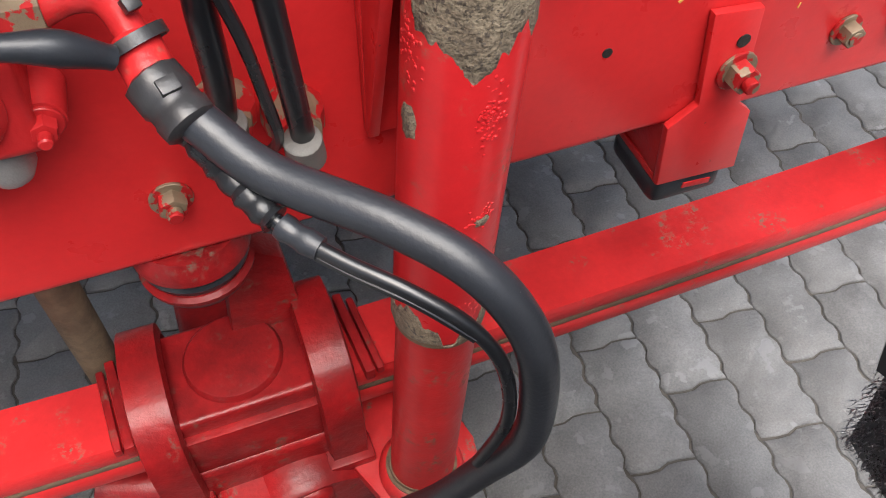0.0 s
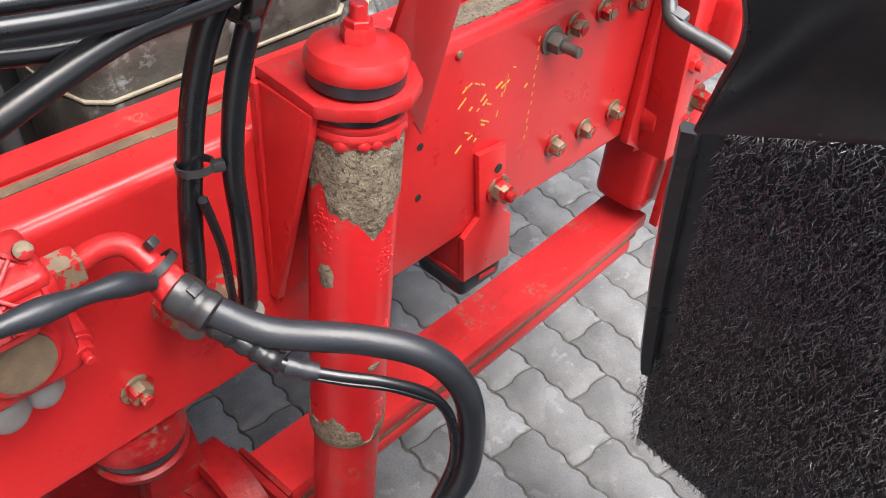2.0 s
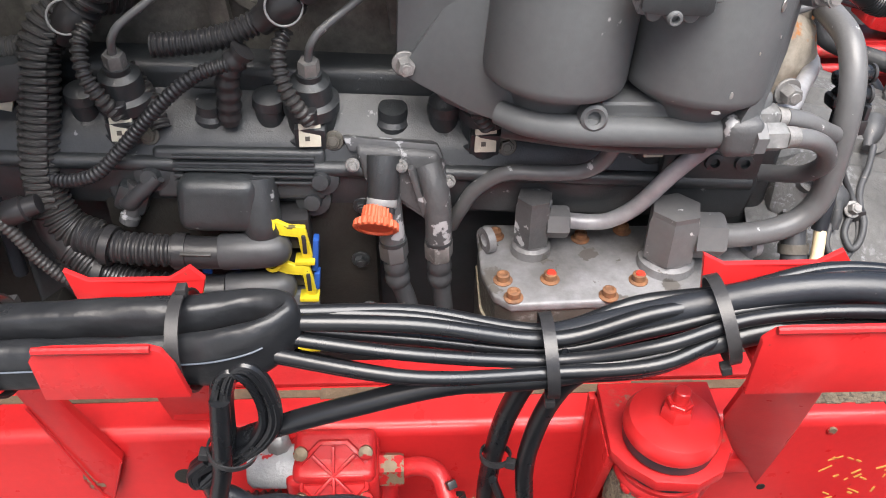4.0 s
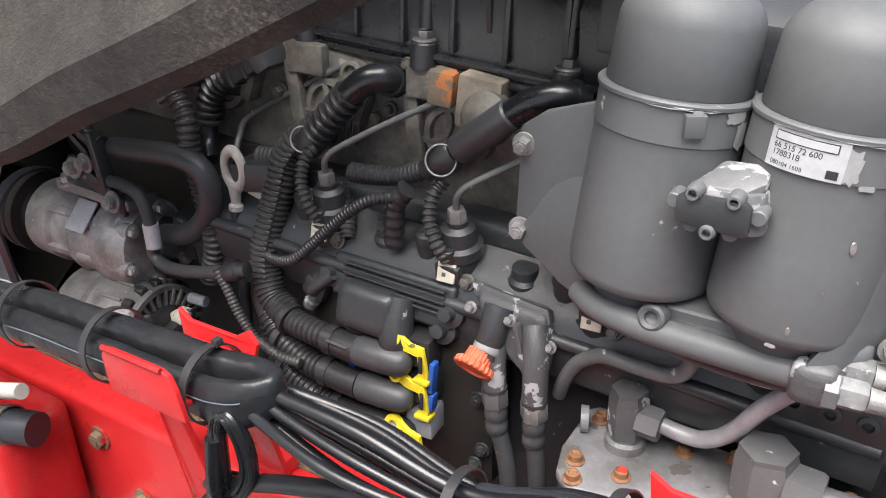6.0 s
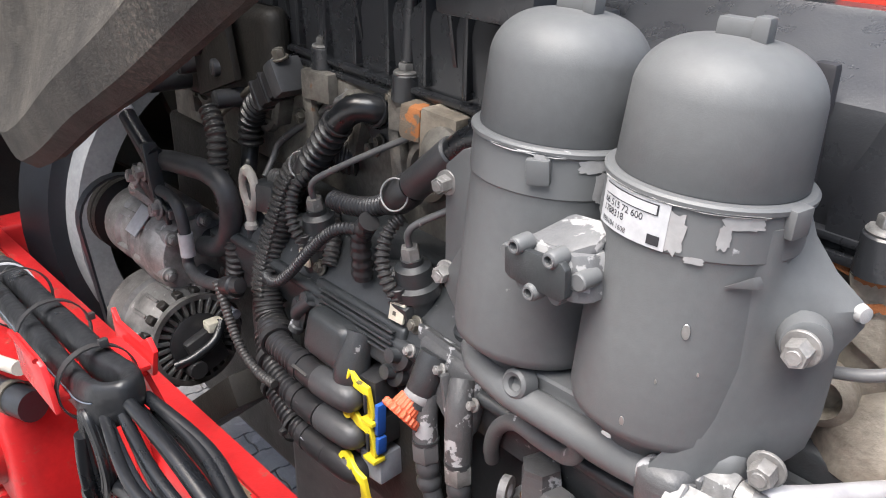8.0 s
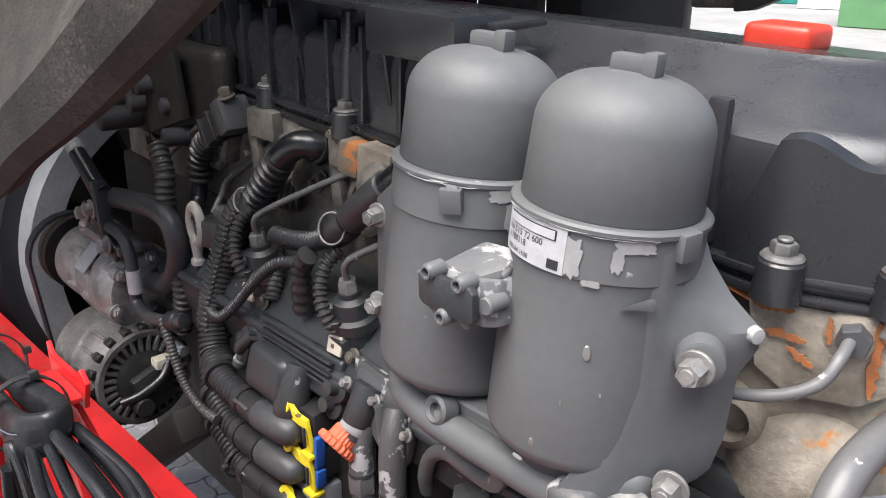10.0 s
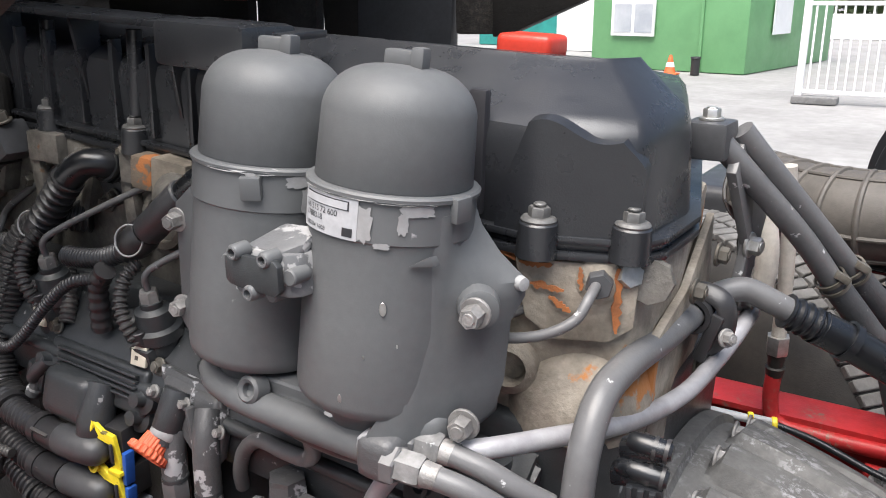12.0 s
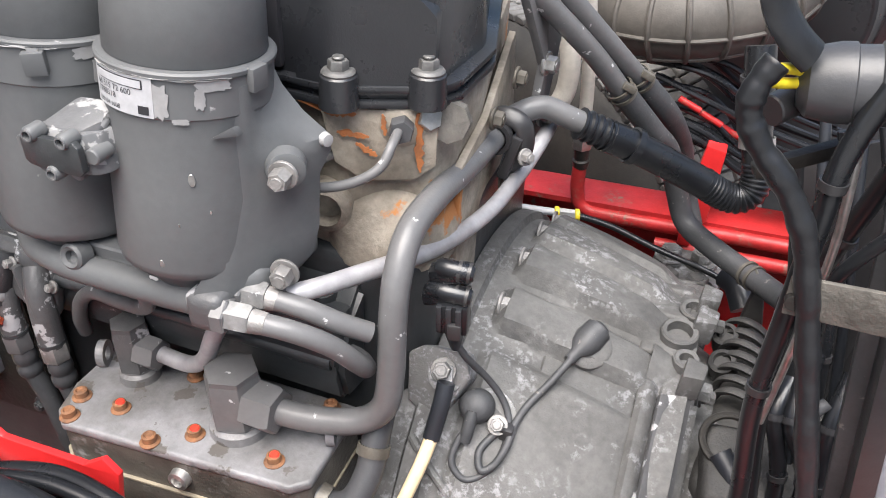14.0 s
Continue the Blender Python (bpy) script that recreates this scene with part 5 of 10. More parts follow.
def flake(c, a0, a1, z0, z1, r, seed, host):
    """A ragged patch of bare metal on a canister: angles, heights, radius."""
    rr, bm, pts = random.Random(seed), B(), []
    for k in range(26):
        t = 2 * math.pi * k / 26
        w = 0.72 + 0.28 * rr.random()
        sx, sz = math.copysign(abs(math.cos(t)) ** 0.6, math.cos(t)), math.copysign(abs(math.sin(t)) ** 0.6, math.sin(t))
        pts.append(bm.verts.new(on_can(c, (a0 + a1) / 2 + (a1 - a0) / 2 * sx * w, (z0 + z1) / 2 + (z1 - z0) / 2 * sz * w, r)))
    mid = bm.verts.new(on_can(c, (a0 + a1) / 2, (z0 + z1) / 2, r + 0.0001))
    for k in range(26):
        bm.faces.new((pts[k], pts[(k + 1) % 26], mid))
    part("paint_flake", bm, STEEL_DULL, host, "bare patch where the enamel flaked")


for k, (c, a0, a1, z0, z1, r) in enumerate(((CR, -79, -66, -0.034, -0.006, 0.0621), (CR, -52, -26, -0.013, -0.004, 0.0621), (CR, -52, -44, -0.026, -0.008, 0.0621), (CR, -66, -54, -0.036, -0.031, 0.0620), (CR, -16, -9, -0.010, -0.004, 0.0621), (CR, -92, -84, -0.167, -0.163, 0.0617),
                                           (CL, -38, -18, -0.014, -0.003, 0.0621), (CL, -26, -14, -0.036, -0.010, 0.0621), (CL, -100, -40, -0.0045, -0.0022, 0.0634), (CR, -130, -20, -0.0045, -0.0030, 0.0634), (CL, -64, -56, -0.006, -0.002, 0.0660))):
    flake(c, a0, a1, z0, z1, r + 0.0004, 40 + k, right if c is CR else left)
# valve plate between the canisters
vp = part("valve_body", prism([(-0.032, 0.108), (0.022, 0.106), (0.030, 0.114), (0.034, 0.150), (-0.030, 0.150)], 1.312, 1.343, 0.004, 2, top=[(-0.028, 0.110), (0.018, 0.110), (0.026, 0.118), (0.030, 0.150), (-0.020, 0.150)]), FLAKED, fh, "chipped valve body between the canisters")
part("face_plate", slab(B(), [(-0.031, 0.106, 1.337), (-0.026, 0.106, 1.340), (0.018, 0.104, 1.341), (0.022, 0.104, 1.337), (0.022, 0.104, 1.319), (0.018, 0.104, 1.315), (0.000, 0.105, 1.3155), (-0.016, 0.105, 1.316), (-0.027, 0.106, 1.317), (-0.031, 0.106, 1.320)], 0.006, 0.001, way=(0, -1, 0)), ENGINE, vp, "dark flat plate")
part("crown", slab(B(), [(-0.024, 0.112, 1.3435), (0.014, 0.112, 1.3440), (0.026, 0.122, 1.350), (0.026, 0.140, 1.358), (-0.010, 0.142, 1.356)], 0.010, 0.004, way=(0, 0, -1)), FLAKED, vp, "crown with flaked enamel")
for x, z in ((-0.034, 1.331), (-0.020, 1.315), (0.008, 1.3135), (0.026, 1.329)):
    part("lobe", rod(B(), (x, 0.122, z), (x, 0.1045, z), 0.0062, n=16), BAND_GREY, vp)
for x, z in ((-0.019, 1.342), (0.010, 1.341), (-0.006, 1.314)):
    b = part("cap_screw", lathe(B(), (x, 0.110, z), (0, -1, 0), [(0, 0.0062), (0.012, 0.0060), (0.0135, 0.0050), (0.0135, 0.0030), (0.009, 0.0028), (0.009, 0)], 18), BAND_GREY, vp, "socket-head cap screw")
    part("bare_rim", lathe_open(B(), (x, 0.0966, z), (0, -1, 0), [(0, 0.0033), (0, 0.0048), (0.0012, 0.0046), (0.0012, 0.0033)], 16), FLAKED, b)
# paint spots
for a, z, r in ((-56, -0.078, 0.0042), (-66, -0.115, 0.0013), (-45, -0.105, 0.0012), (-80, -0.150, 0.003)):
    p = on_can(CR, a, z, 0.0619)
    t = lathe(B(), (0, 0, 0), (0, 0, 1), [(0, r), (0.0006, r * 0.9), (0.0006, 0)], 14)
    bmesh.ops.transform(t, matrix=aim(p, (math.cos(radians(a)), math.sin(radians(a)), 0)) @ Matrix.Diagonal((0.6, 1.25, 1, 1)), verts=t.verts)
    part("paint_chip", t, STEEL, right, "bright chip in the enamel")
# label wrapped on the right canister's band
LAB0, LAB1, LZ0, LZ1, LR = -126.0, -76.0, -0.0325, -0.0045, 0.0622
lab = thing("maker_label", (CR[0], CR[1], CR[2] + LZ0), "white printed part label stuck on the filter collar", "label")


def curved(a0, a1, z0, z1, r, t=0.0006, n=16):
    bm = B()
    g = [[bm.verts.new(on_can(CR, a0 + (a1 - a0) * i / n, z, rr)) for z in (z0, z1)] for rr in (r, r + t) for i in range(n + 1)]
    for o in (0, n + 1):
        for i in range(n):
            bm.faces.new((g[o + i][0], g[o + i + 1][0], g[o + i + 1][1], g[o + i][1]))
    for i in range(n):
        for k in (0, 1):
            bm.faces.new((g[i][k], g[i + 1][k], g[n + 2 + i][k], g[n + 1 + i][k]))
    for i in (0, n):
        bm.faces.new((g[i][0], g[i][1], g[n + 1 + i][1], g[n + 1 + i][0]))
    return bm


part("sheet", curved(LAB0, LAB1, LZ0, LZ1, LR), LABEL, lab)


def wrapped_text(body, size, a0, z):
    cu = bpy.data.curves.new("lettering", "FONT")
    cu.body, cu.size = body, size
    ob = bpy.data.objects.new("lettering", cu)
    scene.collection.objects.link(ob)
    dg = bpy.context.evaluated_depsgraph_get()
    me = bpy.data.meshes.new_from_object(ob.evaluated_get(dg))
    bpy.data.objects.remove(ob)
    bm = B()
    bm.from_mesh(me)
    r = LR + 0.0009
    for v in bm.verts:
        v.co = on_can(CR, a0 + math.degrees(v.co.x / r), z + v.co.y, r)
    return bm


part("print_line", wrapped_text("66 515 72 600", 0.0060, LAB0 + 4, -0.0182), INK, lab)
part("print_line", wrapped_text("1788318", 0.0060, LAB0 + 4, -0.0236), INK, lab)
part("print_line", wrapped_text("080104 1608", 0.0046, LAB0 + 4, -0.0304), INK, lab)
part("logo_bar", curved(LAB0 + 4, LAB1 - 6, -0.0128, -0.0062, LR + 0.0007, 0.0003), INK, lab, "dark outlined logo bar")
part("logo_fill", curved(LAB0 + 4.8, LAB1 - 6.8, -0.0121, -0.0069, LR + 0.0011, 0.0003), LABEL, lab)
part("code_square", curved(LAB1 - 10, LAB1 - 3, -0.0304, -0.0245, LR + 0.0007, 0.0003, 4), INK, lab)


def lean(ob, deg, px, pz):
    """Turns a thing about a line across the truck, as the whole engine sits nose-up."""
    ob.matrix_world = pose(px, 0, pz, 0, deg, 0) @ pose(-px, 0, -pz) @ Matrix.Translation(ob.location)


lean(engine, 2.9, 0.17, 1.33)
lean(cap, 2.9, 0.17, 1.33)
for ob in [o for o in scene.objects if o.name.split(".")[0] == "unit_pump"]:
    lean(ob, 2.9, -0.298, 1.148)

# ---- brake valve on the rail ----
vb = thing("brake_valve", (-0.275, -0.03, 0.86), "red cast brake valve with bare corroded patches bolted to the rail", "brake valve")
part("valve_body", box(B(), (-0.272, -0.026, 0.935), (0.078, 0.050, 0.085), bev=0.007, seg=3), RED_WORN, vb)
part("upper_bonnet", box(B(), (-0.270, -0.026, 0.972), (0.070, 0.046, 0.036), rot=(18, 0, 0), bev=0.008, seg=3), RED_WORN, vb)
star = aim((-0.270, -0.046, 0.978), (0, -0.75, 0.66))
bm = lathe(B(), (-0.270, -0.044, 0.976), (0, -0.75, 0.66), [(0, 0.032), (0.004, 0.031), (0.005, 0.028), (0.002, 0.027), (0.002, 0.009), (0.005, 0.008), (0.005, 0)], 8, 0.4)
lid = part("lid", bm, RED_WORN, vb)
for k in range(8):
    t = box(B(), (0.013, 0, 0.004), (0.024, 0.0026, 0.005), bev=0.001)
    bmesh.ops.transform(t, matrix=star @ Matrix.Rotation(k * math.pi / 4, 4, "Z"), verts=t.verts)
    part("lid_rib", t, RED_WORN, lid)
for sx in (-1, 1):
    for sy in (-1, 1):
        p = star @ Vector((0.027 * sx, 0.019 * sy, 0.001))
        part("lid_screw", lathe(B(), p, (0, -0.75, 0.66), [(0, 0.006), (0.006, 0.006), (0.007, 0.004), (0.007, 0)], 14), OLD_STEEL, vb, "brownish socket screw")
p = lathe(B(), (-0.270, -0.030, 0.928), (0, -1, 0.12), [(0, 0.029), (0.022, 0.028), (0.026, 0.024)], 32)
d = part("side_port", p, RED_WORN, vb)
part("brown_disc", lathe(B(), (-0.270, -0.0555, 0.931), (0, -1, 0.12), [(0, 0.0215), (0.0025, 0.021), (0.003, 0)], 32), BROWN_DIRT, d, "brown rusty disc")
for x, z in ((-0.314, 0.915), (-0.232, 0.905)):
    b = part("ear", lathe(B(), (x, -0.010, z), (0, -1, 0), [(0, 0.014), (0.030, 0.012), (0.031, 0)], 18), RED_WORN, vb)
    part("ear_bolt", bolt(B(), (x, -0.040, z), (0, -1, 0), 0.013, 0.008, stud=0.008), RED_WORN if x > -0.3 else OLD_STEEL, b)
part("exhaust_cup", lathe(B(), (-0.286, -0.030, 0.895), (0, 0, -1), [(0, 0.017), (0.024, 0.017), (0.032, 0.013), (0.034, 0)], 20), ALU, vb, "pale corroded grey cup")
part("exhaust_cup", lathe(B(), (-0.260, -0.030, 0.895), (0, 0, -1), [(0, 0.015), (0.022, 0.015), (0.030, 0.011), (0.032, 0)], 20), ALU, vb, "pale corroded grey cup")
part("left_cylinder", lathe(B(), (-0.300, -0.028, 0.968), (-1, 0, 0), [(0, 0.019), (0.040, 0.018), (0.044, 0.015), (0.044, 0)], 24), SILVER_FLAKE, vb, "silver cylinder with flaking red paint")
part("breather", lathe(B(), (-0.318, -0.020, 0.988), (0, -0.2, 1), [(0, 0.011), (0.010, 0.010), (0.014, 0.006), (0.015, 0)], 8), ALU, vb)
part("outlet_nut", hexa(B(), (-0.236, -0.026, 0.958), (1, 0, 0), 0.026, 0.024), OLD_STEEL, vb, "dirty brass-coloured union nut")
part("outlet_flange", rod(B(), (-0.244, -0.026, 0.958), (-0.236, -0.026, 0.958), 0.017, n=24), RED_WORN, vb)
part("black_plug", ribbed(B(), [(-0.322, -0.035, 0.922), (-0.352, -0.040, 0.928)], 0.014, 0.007, 0.002, 18), PLASTIC, vb)
part("plug_ring", lathe(B(), (-0.362, -0.055, 0.944), (0.1, -0.6, -0.8), [(0, 0.016), (0.003, 0.015), (0.003, 0)], 6), ALU, vb)
elbow = thing("pipe_elbow", (-0.19, -0.04, 0.93), "red painted steel elbow with chipped end", "pipe elbow")
part("bend", tube(B(), [(-0.214, -0.026, 0.958), (-0.198, -0.028, 0.964), (-0.183, -0.036, 0.964), (-0.176, -0.052, 0.955), (-0.172, -0.070, 0.942)], 0.0084, n=16), RED_WORN, elbow)
part("ferrule", lathe(B(), (-0.176, -0.055, 0.954), (0.18, -0.80, -0.55), [(0, 0.0105), (0.004, 0.0125), (0.022, 0.0125), (0.024, 0.0105)], 20), RED_WORN, elbow)

# thick rubber hose in front of the shock
hose = thing("air_hose", (-0.08, -0.16, 0.55), "thick dull black rubber air hose looping past the shock absorber", "hose")
HP = [(-0.172, -0.074, 0.941), (-0.155, -0.096, 0.926), (-0.132, -0.122, 0.911), (-0.086, -0.164, 0.904), (-0.053, -0.196, 0.889), (-0.032, -0.215, 0.852), (-0.024, -0.222, 0.800), (-0.025, -0.221, 0.735), (-0.042, -0.206, 0.672), (-0.064, -0.190, 0.605), (-0.080, -0.168, 0.54), (-0.092, -0.14, 0.46)]
part("rubber", tube(B(), HP, 0.0110, n=20, k=10), RUBBER, hose)
part("hose_nut", lathe(B(), (-0.1735, -0.0715, 0.943), (0.38, -0.72, -0.42), [(0, 0.012), (0.002, 0.0150), (0.014, 0.0155), (0.016, 0.0140), (0.022, 0.0140), (0.024, 0.0150), (0.030, 0.0145), (0.032, 0.0115)], 10), PLASTIC, hose, "black plastic hose nut")
part("nut_tooth", box(B(), (-0.166, -0.088, 0.949), (0.010, 0.008, 0.005), rot=(30, 0, 20), bev=0.001), PLASTIC, hose)
tie_wrap((-0.1755, -0.058, 0.953), (0.3, -0.6, -0.7), 0.0155, head=(0.2, 0.3, 1), label="black cable tie round the red elbow", width=0.006)
wire = thing("taped_cable", (-0.1, -0.17, 0.75), "thin glossy black cable with taped joint under the hose", "cable")
WP = [(-0.168, -0.080, 0.926), (-0.152, -0.108, 0.907), (-0.134, -0.138, 0.893), (-0.112, -0.163, 0.886), (-0.085, -0.187, 0.878), (-0.060, -0.206, 0.860), (-0.044, -0.216, 0.825), (-0.040, -0.220, 0.77), (-0.05, -0.21, 0.70)]
part("cable", tube(B(), WP, 0.0042, n=10), CABLE, wire)
part("second_core", tube(B(), [(x + 0.001, y - 0.003, z - 0.005) for x, y, z in WP[:6]], 0.0030, n=8), CABLE, wire)
pth = spline(WP[:4], 10)
part("tape_wrap", tube(B(), pth[3:20], [0.0078 + 0.0009 * math.sin(i * 2.4) for i in range(17)], n=12, smooth=False), SLEEVE, wire, "wrinkled tape")
part("heat_shrink", tube(B(), pth[20:27], [0.0068 + 0.0006 * math.sin(i * 1.9) for i in range(7)], n=12, smooth=False), RUBBER, wire)
conduit = thing("grey_conduit", (-0.27, -0.08, 0.96), "slack dull grey conduit between plug and hose joint", "conduit")
part("jacket", tube(B(), [(-0.352, -0.080, 1.006), (-0.333, -0.082, 0.996), (-0.310, -0.082, 0.992), (-0.275, -0.081, 0.989), (-0.240, -0.080, 0.983), (-0.208, -0.078, 0.974), (-0.186, -0.072, 0.958)], [0.0072 + 0.0012 * math.sin(i * 0.5) for i in range(49)], n=12), RUBBER, conduit)

# two cables dropping from the loom into the rail
for pts, r, fx, name in (([(-0.096, -0.086, 1.152), (-0.118, -0.078, 1.13), (-0.131, -0.067, 1.08), (-0.138, -0.06, 1.03), (-0.142, -0.052, 0.97), (-0.142, -0.043, 0.91), (-0.144, -0.030, 0.868)], 0.0082, (-0.142, -0.012, 0.852), "a"),
                         ([(-0.080, -0.092, 1.152), (-0.097, -0.087, 1.13), (-0.109, -0.077, 1.08), (-0.115, -0.070, 1.02), (-0.111, -0.064, 0.96), (-0.106, -0.054, 0.9), (-0.102, -0.043, 0.852)], 0.0075, (-0.101, -0.020, 0.835), "b")):
    c = thing("drop_cable", (fx[0], fx[1], 0.83), "glossy black cable dropping from the loom into a rail gland", "cable", "drop cables")
    part("jacket", tube(B(), pts, r, n=14), CABLE, c)
    part("gland_cup", lathe(B(), Vector(pts[-1]) - Vector((0, 0, 0.016)), Vector(pts[-2]) - Vector(pts[-1]), [(0, 0.0125), (0.020, 0.0118), (0.021, 0.0105)], 20), GLAND, c, "dusty grey gland cup")
    part("gland_body", lathe(B(), (fx[0], 0.0, fx[2] + 0.004), (0, -1, 0.15), [(0, 0.021), (0.016, 0.020), (0.024, 0.015), (0.032, 0.014), (0.034, 0)], 8, 0.3), OLD_STEEL, c, "dirty brass gland nut")
c = thing("thin_wire", (-0.13, -0.05, 0.83), "thin black wire beside the drop cables", "wire")
part("jacket", tube(B(), [(-0.140, -0.070, 1.0), (-0.128, -0.063, 0.95), (-0.121, -0.054, 0.9), (-0.117, -0.046, 0.86), (-0.122, -0.030, 0.835)], 0.0036, n=8), CABLE, c)
tie_wrap((-0.138, -0.063, 1.022), (0.05, 0.16, 1), 0.0112, head=(0.8, -0.6, 0), label="black cable tie holding the drop cables together")

# ---- loom cradles ----
def cradle(x0, x1, top, low, arm, label):
    c = thing("loom_cradle", (x0, -0.06, 0.92), label, "cable bracket", "loom cradles")
    part("front_tab", slab(B(), [(x0 - 0.010, -0.114, top - low), (x0 - 0.010, -0.115, top - 0.010), (x0 - 0.003, -0.116, top - 0.001), (x0 + 0.006, -0.117, top + 0.001), (x1 - 0.010, -0.117, top + 0.001), (x1 - 0.003, -0.115, top - 0.004), (x1 + 0.003, -0.115, top - 0.018), (x1 + 0.008, -0.114, top - low)], 0.005, 0.0012), RED, c)
    part("back_tab", slab(B(), [(x0 - 0.014, -0.026, top - low - 0.004), (x0 - 0.020, -0.024, top - 0.014), (x0 - 0.004, -0.026, top - 0.022), (x1 - 0.022, -0.026, top - 0.022), (x1 - 0.006, -0.025, top - 0.012), (x1 + 0.003, -0.024, top - 0.024), (x1 - 0.004, -0.026, top - low - 0.004)], 0.005, 0.001), RED, c)
    part("trough", box(B(), ((x0 + x1) / 2, -0.069, top - low + 0.008), (x1 - x0, 0.084, 0.005), bev=0.0015), RED, c)
    part("tab_lip", tube(B(), [(x0 - 0.004, -0.1165, top + 0.0005), (x1 - 0.008, -0.1165, top + 0.0005)], 0.0026, n=8), RED_WORN, c, "rubbed edge of the tab")
    part("arm", slab(B(), arm, 0.006, 0.0015), RED, c)
    part("foot_pad", box(B(), ((arm[3][0] + arm[4][0]) / 2, arm[3][1] + 0.010, arm[3][2] + 0.012 + 0.02 * (arm[3][1] < 0)), (0.04, 0.026, 0.020), bev=0.003), RED, c)
    return c


cradle(-0.424, -0.350, 1.200, 0.046, [(-0.425, -0.030, 1.146), (-0.365, -0.030, 1.146), (-0.370, 0.012, 0.995), (-0.372, 0.016, 0.979), (-0.418, 0.016, 0.979)], "red bent steel cradle holding the sleeved cable loom")
cradle(0.026, 0.112, 1.205, 0.060, [(0.032, -0.098, 1.158), (0.086, -0.098, 1.158), (0.118, -0.03, 0.985), (0.111, -0.020, 0.913), (0.066, -0.022, 0.985), (0.046, -0.045, 1.04)], "red bent steel cradle with a broad arm down to the rail")
foot = thing("loom_cradle", (0.33, -0.03, 0.98), "small red steel loom tab on the rail top", "cable bracket", "loom cradles")
part("back_tab", slab(B(), [(0.300, -0.022, 1.085), (0.296, -0.020, 1.122), (0.318, -0.022, 1.116), (0.352, -0.022, 1.102), (0.362, -0.020, 1.104), (0.366, -0.022, 1.062)], 0.004, 0.001), RED, foot)
part("trough", slab(B(), [(0.300, -0.022, 1.086), (0.366, -0.022, 1.062), (0.366, -0.110, 1.052), (0.300, -0.110, 1.076)], 0.004, 0.001), RED, foot)
part("front_tab", slab(B(), [(0.318, -0.110, 1.072), (0.320, -0.118, 1.092), (0.362, -0.118, 1.078), (0.366, -0.110, 1.052)], 0.004, 0.001), RED, foot)
part("arm", slab(B(), [(0.31, -0.03, 1.078), (0.36, -0.03, 1.062), (0.37, 0.02, 0.978), (0.32, 0.02, 0.978)], 0.005, 0.001), RED, foot)
tab = thing("rail_tab", (-0.50, -0.01, 0.91), "flat red steel arm leaning on the rail top", "bracket")
part("arm", slab(B(), [(-0.538, -0.008, 1.085), (-0.506, -0.008, 1.085), (-0.490, -0.010, 1.030), (-0.460, -0.010, 0.958), (-0.479, -0.010, 0.903), (-0.487, -0.010, 0.914), (-0.521, -0.010, 1.030)], 0.009, 0.002), RED, tab)
part("worn_edge", tube(B(), [(-0.521, -0.0105, 1.030), (-0.487, -0.0125, 0.914), (-0.479, -0.0125, 0.904), (-0.460, -0.0125, 0.958)], 0.0012, n=6, smooth=False), RED_WORN, tab)

# ---- cable loom along the rail ----
loom = thing("cable_loom", (-0.1, -0.07, 1.10), "bundle of glossy black cables lying in the cradles above the rail", "cable loom")
CENTRE = [(-1.2, -0.03, 1.02), (-0.85, -0.045, 1.10), (-0.60, -0.064, 1.150), (-0.42, -0.070, 1.168), (-0.29, -0.070, 1.164), (-0.20, -0.073, 1.152), (-0.108, -0.076, 1.146), (-0.04, -0.074, 1.158), (0.02, -0.071, 1.176), (0.09, -0.072, 1.184), (0.16, -0.078, 1.178), (0.24, -0.080, 1.146), (0.34, -0.076, 1.096), (0.48, -0.06, 1.045), (0.70, -0.02, 1.005)]
rs = random.Random(21)
offs = [(0.0, 0.020), (0.017, 0.011), (-0.017, 0.012), (0.006, 0.001), (-0.022, -0.003), (0.022, -0.006), (-0.010, -0.014), (0.010, -0.016), (-0.002, 0.009), (0.026, 0.006), (-0.026, 0.005)]
for k, (oy, oz) in enumerate(offs):
    ph = rs.random() * 6
    pts = []
    for i, (x, y, z) in enumerate(CENTRE):
        if x < -0.40:
            continue
        sq = 0.72 if abs(x + 0.108) < 0.02 or abs(x - 0.005) < 0.03 or x < -0.25 else 1.12
        pts.append((x, y + oy * sq + 0.004 * math.sin(i * 0.9 + ph), z + oz * sq + 0.003 * math.cos(i * 1.1 + ph)))
    part("cable", tube(B(), pts, 0.0047 if k % 3 else 0.0056, n=12), RUBBER if k == 4 else CABLE, loom)
# a stouter cable leaving the loom downwards to the front
part("branch_cable", tube(B(), [(0.04, -0.088, 1.180), (-0.05, -0.092, 1.158), (-0.115, -0.094, 1.144), (-0.178, -0.093, 1.138), (-0.241, -0.092, 1.118), (-0.293, -0.088, 1.095), (-0.335, -0.084, 1.070), (-0.358, -0.078, 1.035), (-0.362, -0.068, 0.985), (-0.360, -0.050, 0.945)], 0.0078, n=14), CABLE, loom)
part("top_hose", tube(B(), [(-0.10, -0.064, 1.152), (-0.02, -0.066, 1.178), (0.06, -0.072, 1.200), (0.13, -0.083, 1.204), (0.20, -0.089, 1.184), (0.33, -0.090, 1.126), (0.46, -0.088, 1.066), (0.8, -0.06, 0.99)], 0.0100, n=16), RUBBER, loom, "thick smooth black hose on top of the loom")
sleeve = thing("loom_sleeve", (-0.5, -0.066, 1.12), "flat black vinyl sleeve folded over the loom with a pale line", "cable sleeve")


